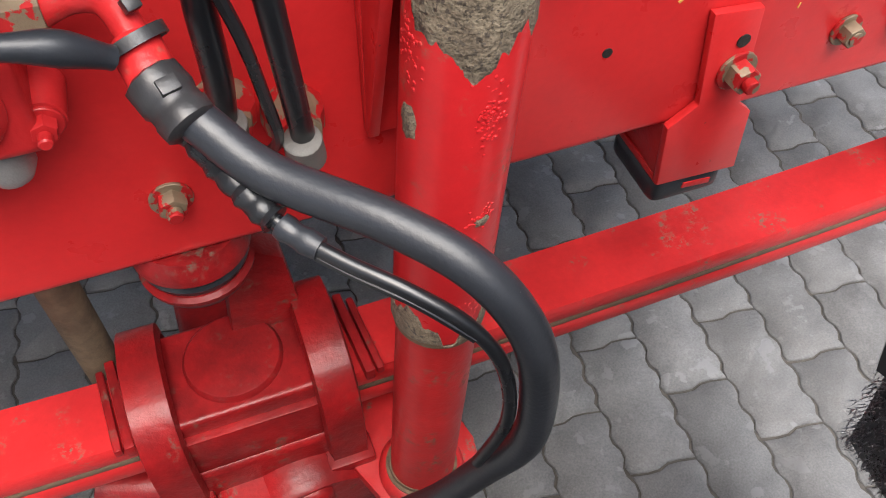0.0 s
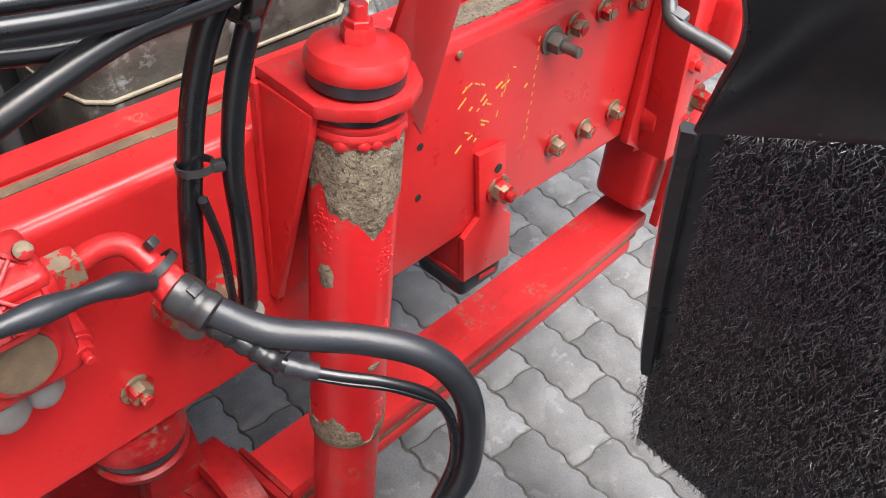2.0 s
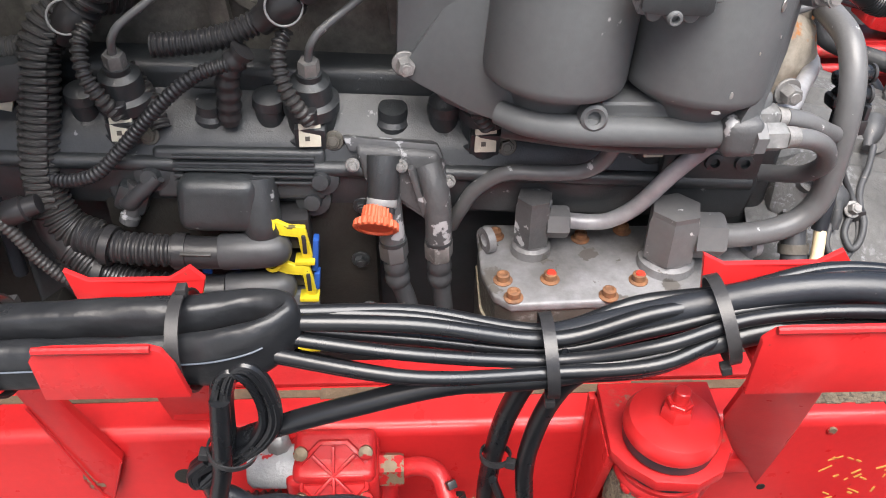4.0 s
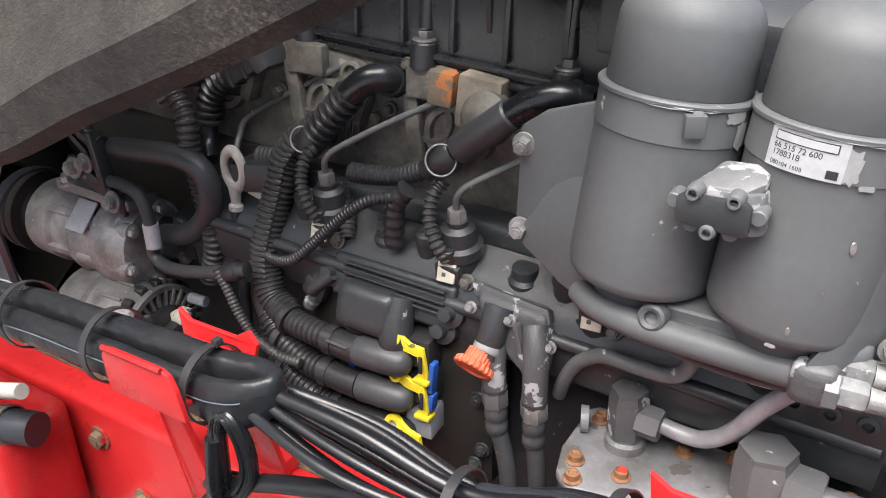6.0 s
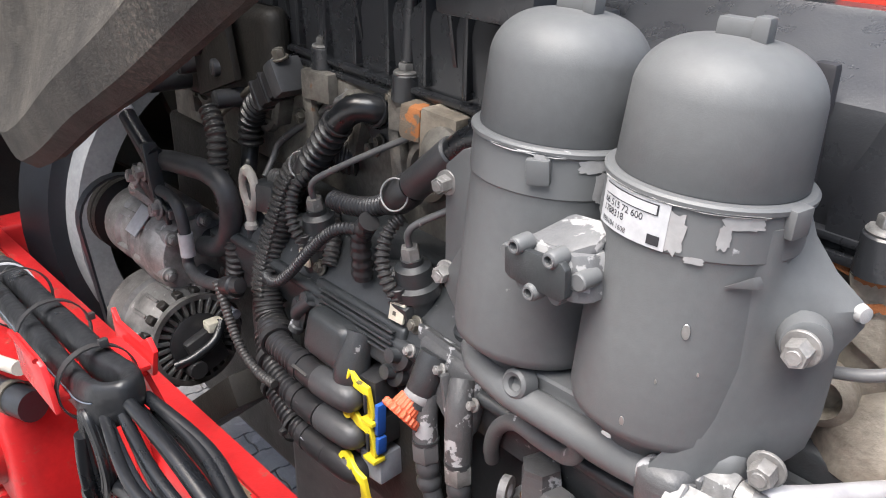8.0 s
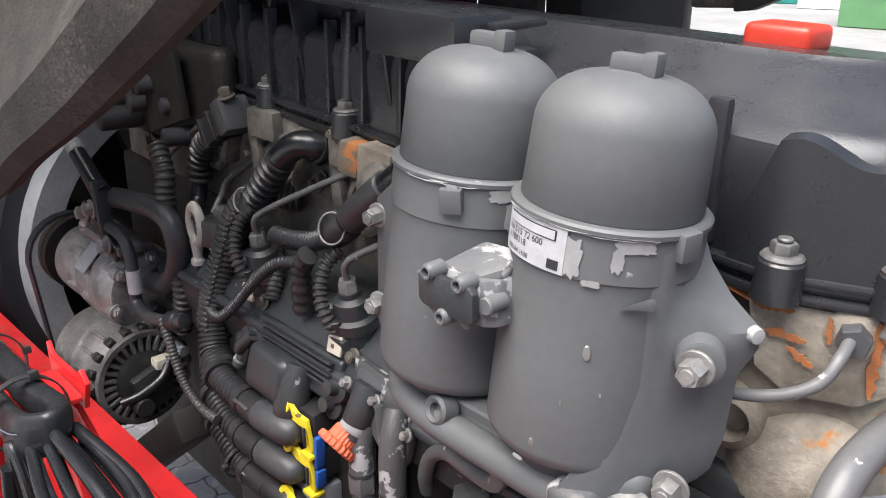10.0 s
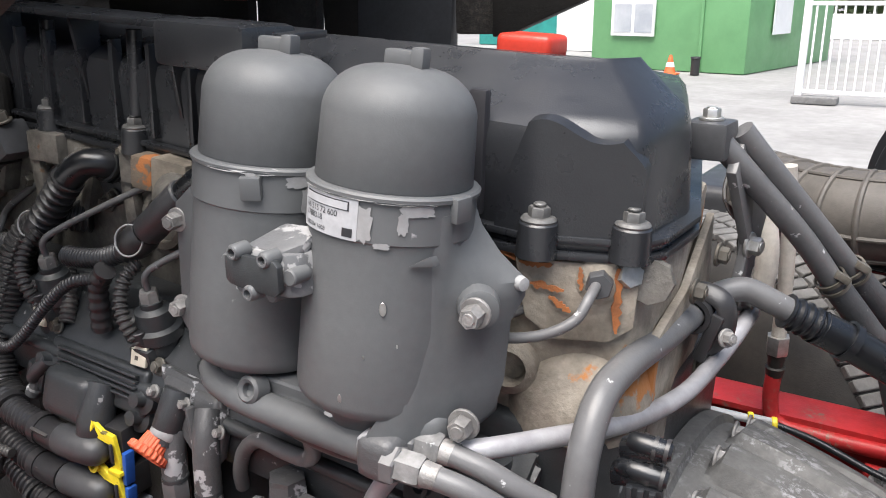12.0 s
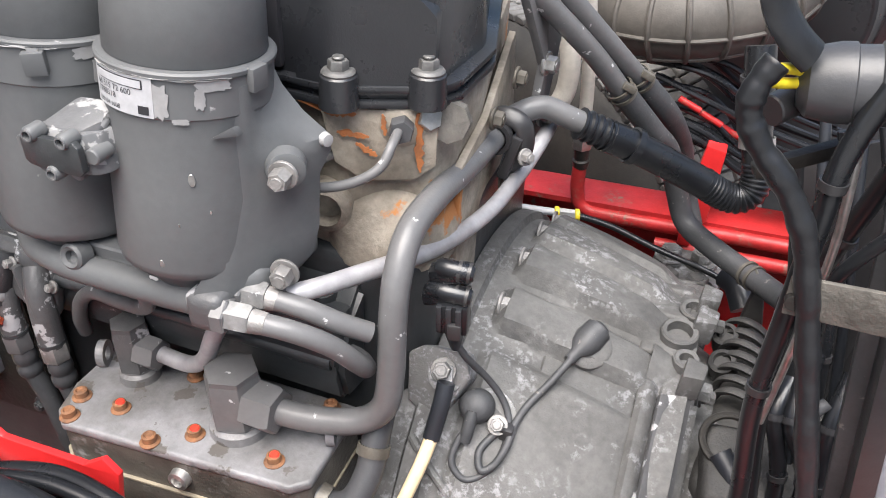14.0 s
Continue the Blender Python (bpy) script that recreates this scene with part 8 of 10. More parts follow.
part("joint", box(B(), (-0.622, 0.280, 1.330), (0.070, 0.036, 0.036), rot=(0, -30, 0), bev=0.005), PLASTIC, b3)
part("joint_collar", box(B(), (-0.590, 0.280, 1.347), (0.026, 0.044, 0.046), rot=(0, -30, 0), bev=0.006), GREY_HOSE, b3)
for q in (-0.020, 0.004):
    part("joint_rib", box(B(), (-0.622 + q, 0.280, 1.330 + q * 0.58), (0.006, 0.041, 0.041), rot=(0, -30, 0), bev=0.002), PLASTIC, b3)
part("joint_nut", bolt(B(), (-0.590, 0.274, 1.370), (0, -0.3, 1), 0.014, 0.010), CLIP, b3)
part("bellows", ribbed(B(), [(-0.648, 0.281, 1.314), (-0.680, 0.282, 1.296), (-0.700, 0.283, 1.270), (-0.708, 0.283, 1.236)], 0.0180, 0.0120, 0.0045, 20), PLASTIC, b3)
part("branch", tube(B(), [(-0.708, 0.283, 1.240), (-0.706, 0.276, 1.215), (-0.690, 0.262, 1.196)], 0.012, n=14), CABLE, b3)
for k, pts in enumerate(([(-0.484, 0.312, 1.341), (-0.500, 0.300, 1.331), (-0.560, 0.300, 1.300), (-0.648, 0.298, 1.252), (-0.662, 0.290, 1.226), (-0.655, 0.270, 1.205)], [(-0.600, 0.284, 1.358), (-0.640, 0.276, 1.340), (-0.720, 0.270, 1.296), (-0.780, 0.266, 1.262)])):
    fp = thing("injector_pipe", pts[-1], "thin grey steel pipe screwed into the head", "fuel pipe", "injector pipes")
    part("pipe", tube(B(), pts, 0.0044, n=12), PIPE if k < 1 else CLIP, fp)
    d = Vector(pts[1]) - Vector(pts[0])
    part("union_nut", hexa(B(), pts[0], d, 0.015, 0.014), DULL_NUT, fp)
    part("nut_collar", rod(B(), Vector(pts[0]) - d.normalized() * 0.010, Vector(pts[0]) + d.normalized() * 0.001, 0.0095, n=16), STUD_GREY, fp)
trunk = thing("engine_loom", (-0.55, 0.22, 1.0), "thick dusty ribbed cable conduit curving down the engine side", "conduit")
part("trunk", ribbed(B(), [(-0.470, 0.296, 1.262), (-0.500, 0.270, 1.266), (-0.526, 0.254, 1.252), (-0.540, 0.243, 1.228), (-0.545, 0.233, 1.197), (-0.552, 0.222, 1.161), (-0.558, 0.212, 1.124), (-0.556, 0.204, 1.090), (-0.541, 0.196, 1.061), (-0.512, 0.190, 1.050)], 0.0195, 0.0072, 0.0026, 24), CONDUIT, trunk)
way = even(spline([(-0.526, 0.235, 1.252), (-0.540, 0.2245, 1.228), (-0.545, 0.2145, 1.197), (-0.552, 0.2035, 1.161), (-0.558, 0.1935, 1.124), (-0.556, 0.1855, 1.090)], 12), 0.0072)
for q in way:
    part("ladder_rung", box(B(), (q[0], q[1] + 0.0035, q[2]), (0.026, 0.006, 0.0050), rot=(-12, 4, 0), bev=0.0012, seg=1), CONDUIT, trunk)
part("branch", ribbed(B(), [(-0.352, 0.220, 1.226), (-0.386, 0.210, 1.221), (-0.412, 0.205, 1.206), (-0.442, 0.200, 1.180), (-0.474, 0.195, 1.148), (-0.501, 0.190, 1.126), (-0.534, 0.195, 1.117), (-0.556, 0.205, 1.118)], 0.0070, 0.0050, 0.0013, 14), PLASTIC, trunk)
part("branch", ribbed(B(), [(-0.565, 0.205, 1.11), (-0.562, 0.20, 1.07), (-0.548, 0.19, 1.01), (-0.53, 0.185, 0.965), (-0.49, 0.178, 0.955)], 0.012, 0.007, 0.002, 14), CONDUIT, trunk)
part("branch", ribbed(B(), [(-0.47, 0.255, 1.205), (-0.45, 0.24, 1.18), (-0.44, 0.225, 1.155)], 0.010, 0.006, 0.0015, 14), CONDUIT, trunk)
part("y_joint", tube(B(), [(-0.560, 0.204, 1.075), (-0.556, 0.200, 1.055), (-0.540, 0.192, 1.035)], 0.019, n=18), PLASTIC, trunk)
part("cable_end", tube(B(), [(-0.500, 0.225, 1.098), (-0.480, 0.200, 1.088), (-0.468, 0.196, 1.098), (-0.445, 0.20, 1.118)], 0.008, n=12), GREY_HOSE, trunk)
ds = thing("dipstick", (-0.612, 0.222, 1.1), "grey dipstick with a looped plastic handle", "dipstick")
bm = ring(B(), (0, 0, 0), (0, -1, 0), 0.0185, 0.0062, 28, 10)
bmesh.ops.scale(bm, vec=(0.82, 1, 1.28), verts=bm.verts)
bmesh.ops.translate(bm, vec=(-0.609, 0.222, 1.211), verts=bm.verts)
part("handle_loop", bm, BRAID, ds)
part("handle_stem", lathe(B(), (-0.611, 0.222, 1.190), (-0.08, 0, -1), [(0, 0.009), (0.024, 0.006), (0.028, 0.0095), (0.034, 0.0095), (0.035, 0.006)], 16), BRAID, ds)
part("tube", rod(B(), (-0.6135, 0.222, 1.158), (-0.625, 0.224, 0.98), 0.0075, n=14), RUBBER, ds)
part("tag", box(B(), (-0.588, 0.240, 1.183), (0.024, 0.012, 0.022), rot=(0, 20, 10), bev=0.002), WHITE, ds)

# ---- front end: compressor, alternator, fan shroud ----
part("front_casting", prism([(-0.885, 0.27), (-0.63, 0.285), (-0.63, 0.32), (-0.885, 0.32)], 1.235, 1.385, 0.02, 3), SOOT, engine, "oily dark front casting")
for x, z, r, ln in ((-0.865, 1.322, 0.017, 0.045), (-0.772, 1.322, 0.014, 0.03), (-0.858, 1.262, 0.018, 0.055), (-0.816, 1.288, 0.013, 0.025), (-0.905, 1.268, 0.016, 0.07), (-0.72, 1.30, 0.012, 0.02), (-0.70, 1.262, 0.013, 0.03)):
    part("stub", rod(B(), (x, 0.285, z), (x - 0.01, 0.268 - ln, z), r, n=18, ch=0.003), GREY_HOSE, engine)
part("front_web", slab(B(), [(-0.800, 0.268, 1.375), (-0.70, 0.268, 1.38), (-0.68, 0.268, 1.29), (-0.79, 0.268, 1.25)], 0.012, 0.004, way=(0, -1, 0)), SOOT, engine)
rs = random.Random(4)
for k in range(6):
    x, z = rs.uniform(-0.74, -0.56), rs.uniform(1.03, 1.20)
    part("housing", box(B(), (x, 0.245, z), (0.03 + 0.05 * rs.random(), 0.05, 0.03 + 0.04 * rs.random()), rot=(rs.uniform(-20, 20), rs.uniform(-25, 25), 0), bev=0.008), ENGINE, engine)
part("harness", ribbed(B(), [(-0.70, 0.225, 1.255), (-0.675, 0.220, 1.225), (-0.668, 0.215, 1.185), (-0.655, 0.215, 1.13), (-0.645, 0.215, 1.06), (-0.66, 0.215, 1.00)], 0.014, 0.009, 0.0025, 16), CONDUIT, engine)
comp = thing("air_compressor", (-0.8, 0.18, 1.03), "worn aluminium air-conditioning compressor with a small label", "compressor")
cd = Vector((1, 0.03, -0.02)).normalized()
c0 = Vector((-0.985, 0.207, 1.076))
part("body", lathe(B(), c0, cd, [(0, 0.050), (0.010, 0.058), (0.055, 0.060), (0.060, 0.054), (0.10, 0.053), (0.105, 0.063), (0.118, 0.064), (0.122, 0.060), (0.150, 0.060), (0.155, 0.066), (0.200, 0.064), (0.212, 0.056), (0.214, 0.030), (0.214, 0)], 40), ALU_DIRTY, comp)
for k in range(6):
    a = k * math.pi / 3 + 0.3
    d = Vector((0, math.cos(a), math.sin(a)))
    part("lobe", rod(B(), c0 + d * 0.054 + cd * 0.12, c0 + d * 0.054 + cd * 0.218, 0.011, n=14), ALU_DIRTY, comp)
    part("through_bolt", bolt(B(), c0 + d * 0.054 + cd * 0.216, cd, 0.014, 0.007), STEEL, comp)
    part("fin", box(B(), c0 + d * 0.056 + cd * 0.08, (0.05, 0.010, 0.012), rot=(math.degrees(a), 0, 3), bev=0.002), ALU_DIRTY, comp)
part("pulley", lathe(B(), c0 - cd * 0.050, cd, [(0, 0.058), (0.004, 0.064), (0.016, 0.064), (0.018, 0.060), (0.022, 0.064), (0.036, 0.064), (0.04, 0.05), (0.052, 0.045)], 40), SOOT, comp)
part("label_plate", box(B(), c0 + Vector((0.134, -0.0455, 0.0425)), (0.040, 0.002, 0.046), rot=(-43, 0, -2), bev=0.0005), LABEL, comp, "small white sticker")
part("top_bridge", box(B(), (-0.84, 0.200, 1.146), (0.15, 0.05, 0.016), rot=(0, 2, 0), bev=0.005), ALU_DIRTY, comp)
part("mounting_plate", slab(B(), [(-0.885, 0.172, 1.182), (-0.862, 0.170, 1.202), (-0.800, 0.170, 1.172), (-0.770, 0.172, 1.150), (-0.772, 0.172, 1.128), (-0.800, 0.170, 1.150)], 0.008, 0.002), ENGINE, comp, "dark steel mounting plate")
for x, z in ((-0.852, 1.186), (-0.785, 1.150)):
    part("plate_bolt", bolt(B(), (x, 0.169, z), (0, -1, 0.2), 0.018, 0.010), ALU_DIRTY, comp)
for x in (-0.895, -0.805):
    part("bridge_bolt", bolt(B(), (x, 0.186, 1.153), (0, -0.4, 1), 0.018, 0.010), STEEL, comp)
part("port", rod(B(), c0 + cd * 0.21 + Vector((0, 0.02, 0.02)), c0 + cd * 0.245 + Vector((0, 0.02, 0.02)), 0.016, n=18), RUBBER, comp)
part("port", rod(B(), c0 + cd * 0.21 + Vector((0, 0.0, -0.028)), c0 + cd * 0.240 + Vector((0, 0.0, -0.028)), 0.013, n=18), RUBBER, comp)
ac = thing("refrigerant_hose", (-0.7, 0.17, 1.1), "stout grey-black refrigerant hose bent down to the compressor", "hose")
part("hose", tube(B(), [(-0.832, 0.196, 1.208), (-0.797, 0.200, 1.213), (-0.744, 0.202, 1.217), (-0.694, 0.204, 1.220), (-0.656, 0.206, 1.212), (-0.642, 0.208, 1.190), (-0.648, 0.210, 1.158), (-0.670, 0.212, 1.128), (-0.705, 0.214, 1.104), (-0.755, 0.216, 1.090)], 0.0150, n=18), GREY_HOSE, ac)
part("clip", box(B(), (-0.806, 0.178, 1.202), (0.012, 0.02, 0.078), rot=(0, -8, 0), bev=0.002), ENGINE, ac)
part("clip_bolt", bolt(B(), (-0.830, 0.172, 1.196), (0, -1, 0), 0.017, 0.010), ALU_DIRTY, ac)
a2 = thing("refrigerant_pipe", (-0.65, 0.15, 1.09), "dull grey refrigerant pipe with a white tag", "pipe")
part("pipe", tube(B(), [(-0.825, 0.178, 1.172), (-0.775, 0.180, 1.173), (-0.742, 0.180, 1.160), (-0.732, 0.180, 1.116), (-0.736, 0.180, 1.078), (-0.700, 0.176, 1.070), (-0.626, 0.162, 1.090), (-0.570, 0.158, 1.108)], 0.0085, n=14), GREY_HOSE, a2)
part("end_union", lathe(B(), (-0.578, 0.156, 1.106), (1, 0.2, 0.25), [(0, 0.0095), (0.004, 0.0125), (0.020, 0.0125), (0.022, 0.010), (0.034, 0.0095), (0.036, 0)], 20), PLASTIC, a2)
part("tag", lathe(B(), (-0.7330, 0.180, 1.126), (0, 0, -1), [(0, 0.0105), (0.034, 0.0105)], 18), LABEL, a2, "white paper tag")
rodt = thing("filler_tube", (-0.8, 0.12, 1.23), "black tube with a white painted end", "tube")
part("tube", tube(B(), [(-0.878, 0.178, 1.276), (-0.852, 0.180, 1.252), (-0.828, 0.182, 1.232), (-0.806, 0.184, 1.222)], 0.0120, n=16), RUBBER, rodt)
part("stay", slab(B(), [(-0.916, 0.180, 1.262), (-0.908, 0.180, 1.265), (-0.828, 0.180, 1.202), (-0.834, 0.180, 1.194)], 0.006, 0.001), ENGINE, rodt, "thin dark steel stay")
part("white_end", rod(B(), (-0.887, 0.178, 1.284), (-0.873, 0.178, 1.271), 0.0130, n=16), LABEL, rodt)
wire2 = thing("conduit_run", (-0.53, 0.15, 1.0), "thin ribbed black conduit looping below the compressor", "conduit")
part("conduit", ribbed(B(), [(-0.585, 0.150, 1.112), (-0.570, 0.150, 1.085), (-0.556, 0.150, 1.055), (-0.535, 0.150, 1.030), (-0.500, 0.150, 1.016), (-0.465, 0.152, 1.014)], 0.0065, 0.005, 0.001, 10), CONDUIT, wire2)
alt = thing("alternator", (-0.8, 0.18, 0.87), "dirty finned aluminium alternator below the compressor", "alternator")
ad, a0 = Vector((1, 0.05, 0)).normalized(), Vector((-0.90, 0.172, 0.952))
part("body", lathe(B(), a0, ad, [(0, 0.060), (0.01, 0.074), (0.06, 0.078), (0.064, 0.072), (0.088, 0.072), (0.092, 0.078), (0.130, 0.077), (0.146, 0.068), (0.148, 0.040), (0.150, 0)], 48), ALT_GREY, alt)
part("vent_well", rod(B(), a0 + ad * 0.1485, a0 + ad * 0.1505, 0.066, n=40), SOOT, alt)
part("outer_hoop", band(B(), a0 + ad * 0.152, ad, 0.064, 0.010, 0.008, 48), ALT_GREY, alt)
for k in range(28):
    a = 2 * math.pi * k / 28
    d = Vector((0, math.cos(a), math.sin(a)))
    part("vent_bar", box(B(), a0 + ad * 0.152 + d * 0.055, (0.010, 0.024, 0.0062), rot=(math.degrees(a), 0, 3), bev=0.001, seg=1), ALT_GREY, alt)
for k in range(18):
    a = 2 * math.pi * k / 18
    d = Vector((0, math.cos(a), math.sin(a)))
    part("rim_slot", box(B(), a0 + ad * 0.139 + d * 0.0715, (0.016, 0.014, 0.013), rot=(math.degrees(a), 0, 3), bev=0.002, seg=1), SOOT, alt)
    part("shell_rib", box(B(), a0 + ad * 0.112 + d * 0.0775, (0.036, 0.006, 0.005), rot=(math.degrees(a) + 8, 0, 3), bev=0.001, seg=1), ALT_GREY, alt)
part("regulator", box(B(), a0 + ad * 0.168 + Vector((0, 0.005, -0.012)), (0.020, 0.050, 0.060), rot=(20, 0, 0), bev=0.006), PLASTIC, alt)
part("lead_clip", tube(B(), [a0 + ad * 0.178 + Vector((0, 0.030, 0.030)), a0 + ad * 0.190 + Vector((0, 0.010, 0.010)), a0 + ad * 0.182 + Vector((0, -0.020, -0.010)), a0 + ad * 0.170 + Vector((0, -0.045, -0.02))], 0.007, n=12), CABLE, alt)
part("rear_cap", lathe(B(), a0 + ad * 0.147, ad, [(0, 0.044), (0.010, 0.043), (0.014, 0.034), (0.014, 0)], 32), PLASTIC, alt)
part("terminal", box(B(), a0 + ad * 0.172 + Vector((0, 0.02, 0.025)), (0.022, 0.026, 0.016), bev=0.004), WHITE, alt)
part("terminal", rod(B(), a0 + ad * 0.165 + Vector((0, 0.045, 0.040)), a0 + ad * 0.195 + Vector((0, 0.045, 0.040)), 0.008, n=14), GREY_PLUG, alt)
part("terminal", rod(B(), a0 + ad * 0.165 + Vector((0, -0.02, -0.03)), a0 + ad * 0.19 + Vector((0, -0.02, -0.03)), 0.014, n=14), PLASTIC, alt)
solid("engine_mount", slab(B(), [(-0.83, 0.20, 0.79), (-0.80, 0.20, 0.75), (-0.55, 0.20, 0.945), (-0.57, 0.20, 0.985)], 0.06, 0.006), SOOT, "dark grey cast engine mount arm", "engine mount")
fan = thing("fan_shroud", (-1.2, 0.45, 0.7), "weathered grey fan shroud ring with a dark rubber lip", "fan shroud")
FC = Vector((-1.2, 0.502, 0.988))
part("ring", lathe_open(B(), FC, (1, 0, 0), [(-0.015, 0.290), (-0.015, 0.345), (0.02, 0.350), (0.05, 0.345), (0.05, 0.295)], 72), SHROUD, fan)
part("lip", lathe_open(B(), FC, (1, 0, 0), [(-0.10, 0.345), (-0.10, 0.40), (-0.015, 0.375), (-0.012, 0.345)], 72), RUBBER, fan)
part("inner_skin", lathe_open(B(), FC, (1, 0, 0), [(-0.20, 0.275), (-0.20, 0.286), (-0.02, 0.286), (-0.02, 0.280)], 72), OLIVE, fan)
part("dark_core", rod(B(), FC - Vector((0.22, 0, 0)), FC - Vector((0.12, 0, 0)), 0.305, n=48), OLIVE, fan)
for k in range(10):
    a = 2 * math.pi * k / 10
    t = box(B(), (0, 0.17, 0), (0.012, 0.22, 0.10), rot=(0, 35, 0), bev=0.004)
    bmesh.ops.transform(t, matrix=Matrix.Translation(FC - Vector((0.08, 0, 0))) @ Matrix.Rotation(a, 4, "X"), verts=t.verts)
    part("fan_blade", t, OLIVE, fan)
part("hub", rod(B(), FC - Vector((0.12, 0, 0)), FC + Vector((0.02, 0, 0)), 0.09, n=32), SOOT, fan)
pts = [(-0.990, 0.184 + 0.066 * math.cos(radians(a)), 1.084 + 0.066 * math.sin(radians(a))) for a in range(0, 181, 15)] + [(-0.990, 0.190 + 0.050 * math.cos(radians(a)), 0.800 + 0.050 * math.sin(radians(a))) for a in range(180, 361, 20)]
bm, rows = B(), []
for x, y, z in pts:
    rows.append([bm.verts.new((x + q, y + (y - 0.187) * e, z + (z - (1.084 if z > 0.95 else 0.8)) * e)) for q, e in ((-0.010, 0), (0.010, 0), (0.010, 0.06), (-0.010, 0.06))])
for a, c in zip(rows, rows[1:] + rows[:1]):
    for j in range(4):
        bm.faces.new((a[j], a[(j + 1) % 4], c[(j + 1) % 4], c[j]))
belt = solid("drive_belt", bm, RUBBER, "dark rubber drive belt at the engine front", "belt")

# red steering parts outside the rail at the front
sg = thing("steering_box", (-0.85, -0.06, 0.75), "red cast steering gear with bolts outside the rail", "steering gear")
part("case", box(B(), (-0.82, -0.055, 0.885), (0.26, 0.10, 0.20), bev=0.03, seg=4), RED_WORN, sg)
part("dome", lathe(B(), (-0.80, -0.10, 0.90), (0, -1, 0.1), [(0, 0.075), (0.03, 0.070), (0.05, 0.045), (0.055, 0)], 36), RED_WORN, sg)
part("neck", ribbed(B(), [(-0.95, -0.09, 0.80), (-0.92, -0.10, 0.72), (-0.90, -0.10, 0.62)], 0.04, 0.02, 0.006, 24), RED_WORN, sg)
for k in range(6):
    a = k * math.pi / 3
    part("case_bolt", bolt(B(), (-0.80 + 0.06 * math.cos(a), -0.118, 0.90 + 0.06 * math.sin(a)), (0, -1, 0), 0.016, 0.010), OLD_STEEL, sg)
so = thing("steering_hose", (-0.8, -0.1, 0.95), "black rubber oil hose beside a bare steel pipe", "hose")
part("hose", tube(B(), [(-1.15, -0.10, 0.97), (-1.0, -0.105, 0.955), (-0.85, -0.10, 0.960), (-0.72, -0.085, 0.985), (-0.66, -0.07, 0.99)], 0.020, n=18), RUBBER, so)
part("steel_pipe", tube(B(), [(-1.05, -0.10, 1.12), (-0.95, -0.10, 1.04), (-0.86, -0.095, 1.01), (-0.76, -0.085, 1.02), (-0.66, -0.075, 1.045)], 0.009, n=14), BRAID, so)
part("clip", band(B(), (-0.70, -0.08, 0.988), (1, 0.2, 0.2), 0.0205, 0.014, 0.002, 24), CLIP, so)
bx = thing("loom_plug", (-0.75, -0.05, 1.12), "ribbed black plug with a white ring on the loom", "plug")
part("plug", ribbed(B(), [(-0.80, -0.05, 1.105), (-0.72, -0.058, 1.125)], 0.033, 0.016, 0.004, 22), PLASTIC, bx)
part("white_ring", band(B(), (-0.700, -0.060, 1.130), (1, -0.1, 0.25), 0.030, 0.010, 0.002, 24), LABEL, bx)

# ---- tilted cab ----
cab = thing("tilted_cab", (-1.4, 0.4, 0.9), "underside of the tilted cab with dirt-caked black panels", "truck cab")
E0 = [(-0.985, 1.335), (-0.905, 1.275), (-0.84, 1.240), (-0.776, 1.254), (-0.70, 1.284), (-0.593, 1.332), (-0.49, 1.372), (-0.397, 1.409), (-0.310, 1.447), (-0.237, 1.479), (-0.15, 1.52), (-0.05, 1.575)]
bm, rows = B(), []
path = spline([(x, 0.032, z) for x, z in E0], 4)
for p in path:
    k = 1.0 - 0.5 * max(0.0, min(1.0, (p.x + 0.55) / 0.3))
    rows.append([bm.verts.new((p.x, 0.050, p.z + 0.004)), bm.verts.new((p.x, 0.034, p.z)), bm.verts.new((p.x - 0.004, 0.020, p.z + 0.010)), bm.verts.new((p.x - 0.018, 0.012, p.z + 0.042)), bm.verts.new((p.x - 0.024, 0.022, p.z + 0.060)),
                 bm.verts.new((p.x - 0.06, 0.050 + 0.01 * noise.noise((p.x * 9, 0, 1)), p.z + 0.13 * k)), bm.verts.new((p.x - 0.11, 0.052, p.z + 0.20 * k)), bm.verts.new((p.x - 0.15, 0.045, p.z + 0.29 * k))])
for a, c in zip(rows, rows[1:]):
    for j in range(7):
        bm.faces.new((a[j], a[j + 1], c[j + 1], c[j]))
bmesh.ops.recalc_face_normals(bm, faces=bm.faces)
bmesh.ops.solidify(bm, geom=bm.faces[:], thickness=0.006)
part("wheel_arch", bm, CAB_DIRT, cab, "dirt-caked black inner wheel arch with a rolled edge")
# Large slab for the cab's unseen bulk, widened to block the sky ahead.
part("cab_underside", slab(B(), [(-2.1, -0.80, 0.75), (-2.1, 1.66, 0.75), (-1.50, 1.66, 3.1), (-1.50, -0.80, 3.1)], 0.25, 0.02), SOOT, cab)
# Floor slab and beams added overhead so the engine front falls into shade.
part("cab_floor", slab(B(), [(-1.60, 0.02, 1.30), (-1.60, 0.98, 1.30), (-0.22, 0.98, 2.04), (-0.22, 0.02, 2.04)], 0.06, 0.012, way=(-0.4, 0, 0.8)), CAB_DIRT, cab, "cab floor slab added to shade the engine front")
for y in (0.30, 0.68):
    part("floor_beam", slab(B(), [(-1.58, y, 1.29), (-1.58, y + 0.07, 1.29), (-0.45, y + 0.07, 1.895), (-0.45, y, 1.895)], 0.05, 0.008, way=(0.4, 0, -0.8)), SOOT, cab)
solid("front_step", box(B(), (-1.28, -0.02, 1.02), (0.10, 0.06, 0.30), rot=(0, 15, 20), bev=0.01), SHROUD, "grey step bracket ahead of the fan shroud", "step bracket")
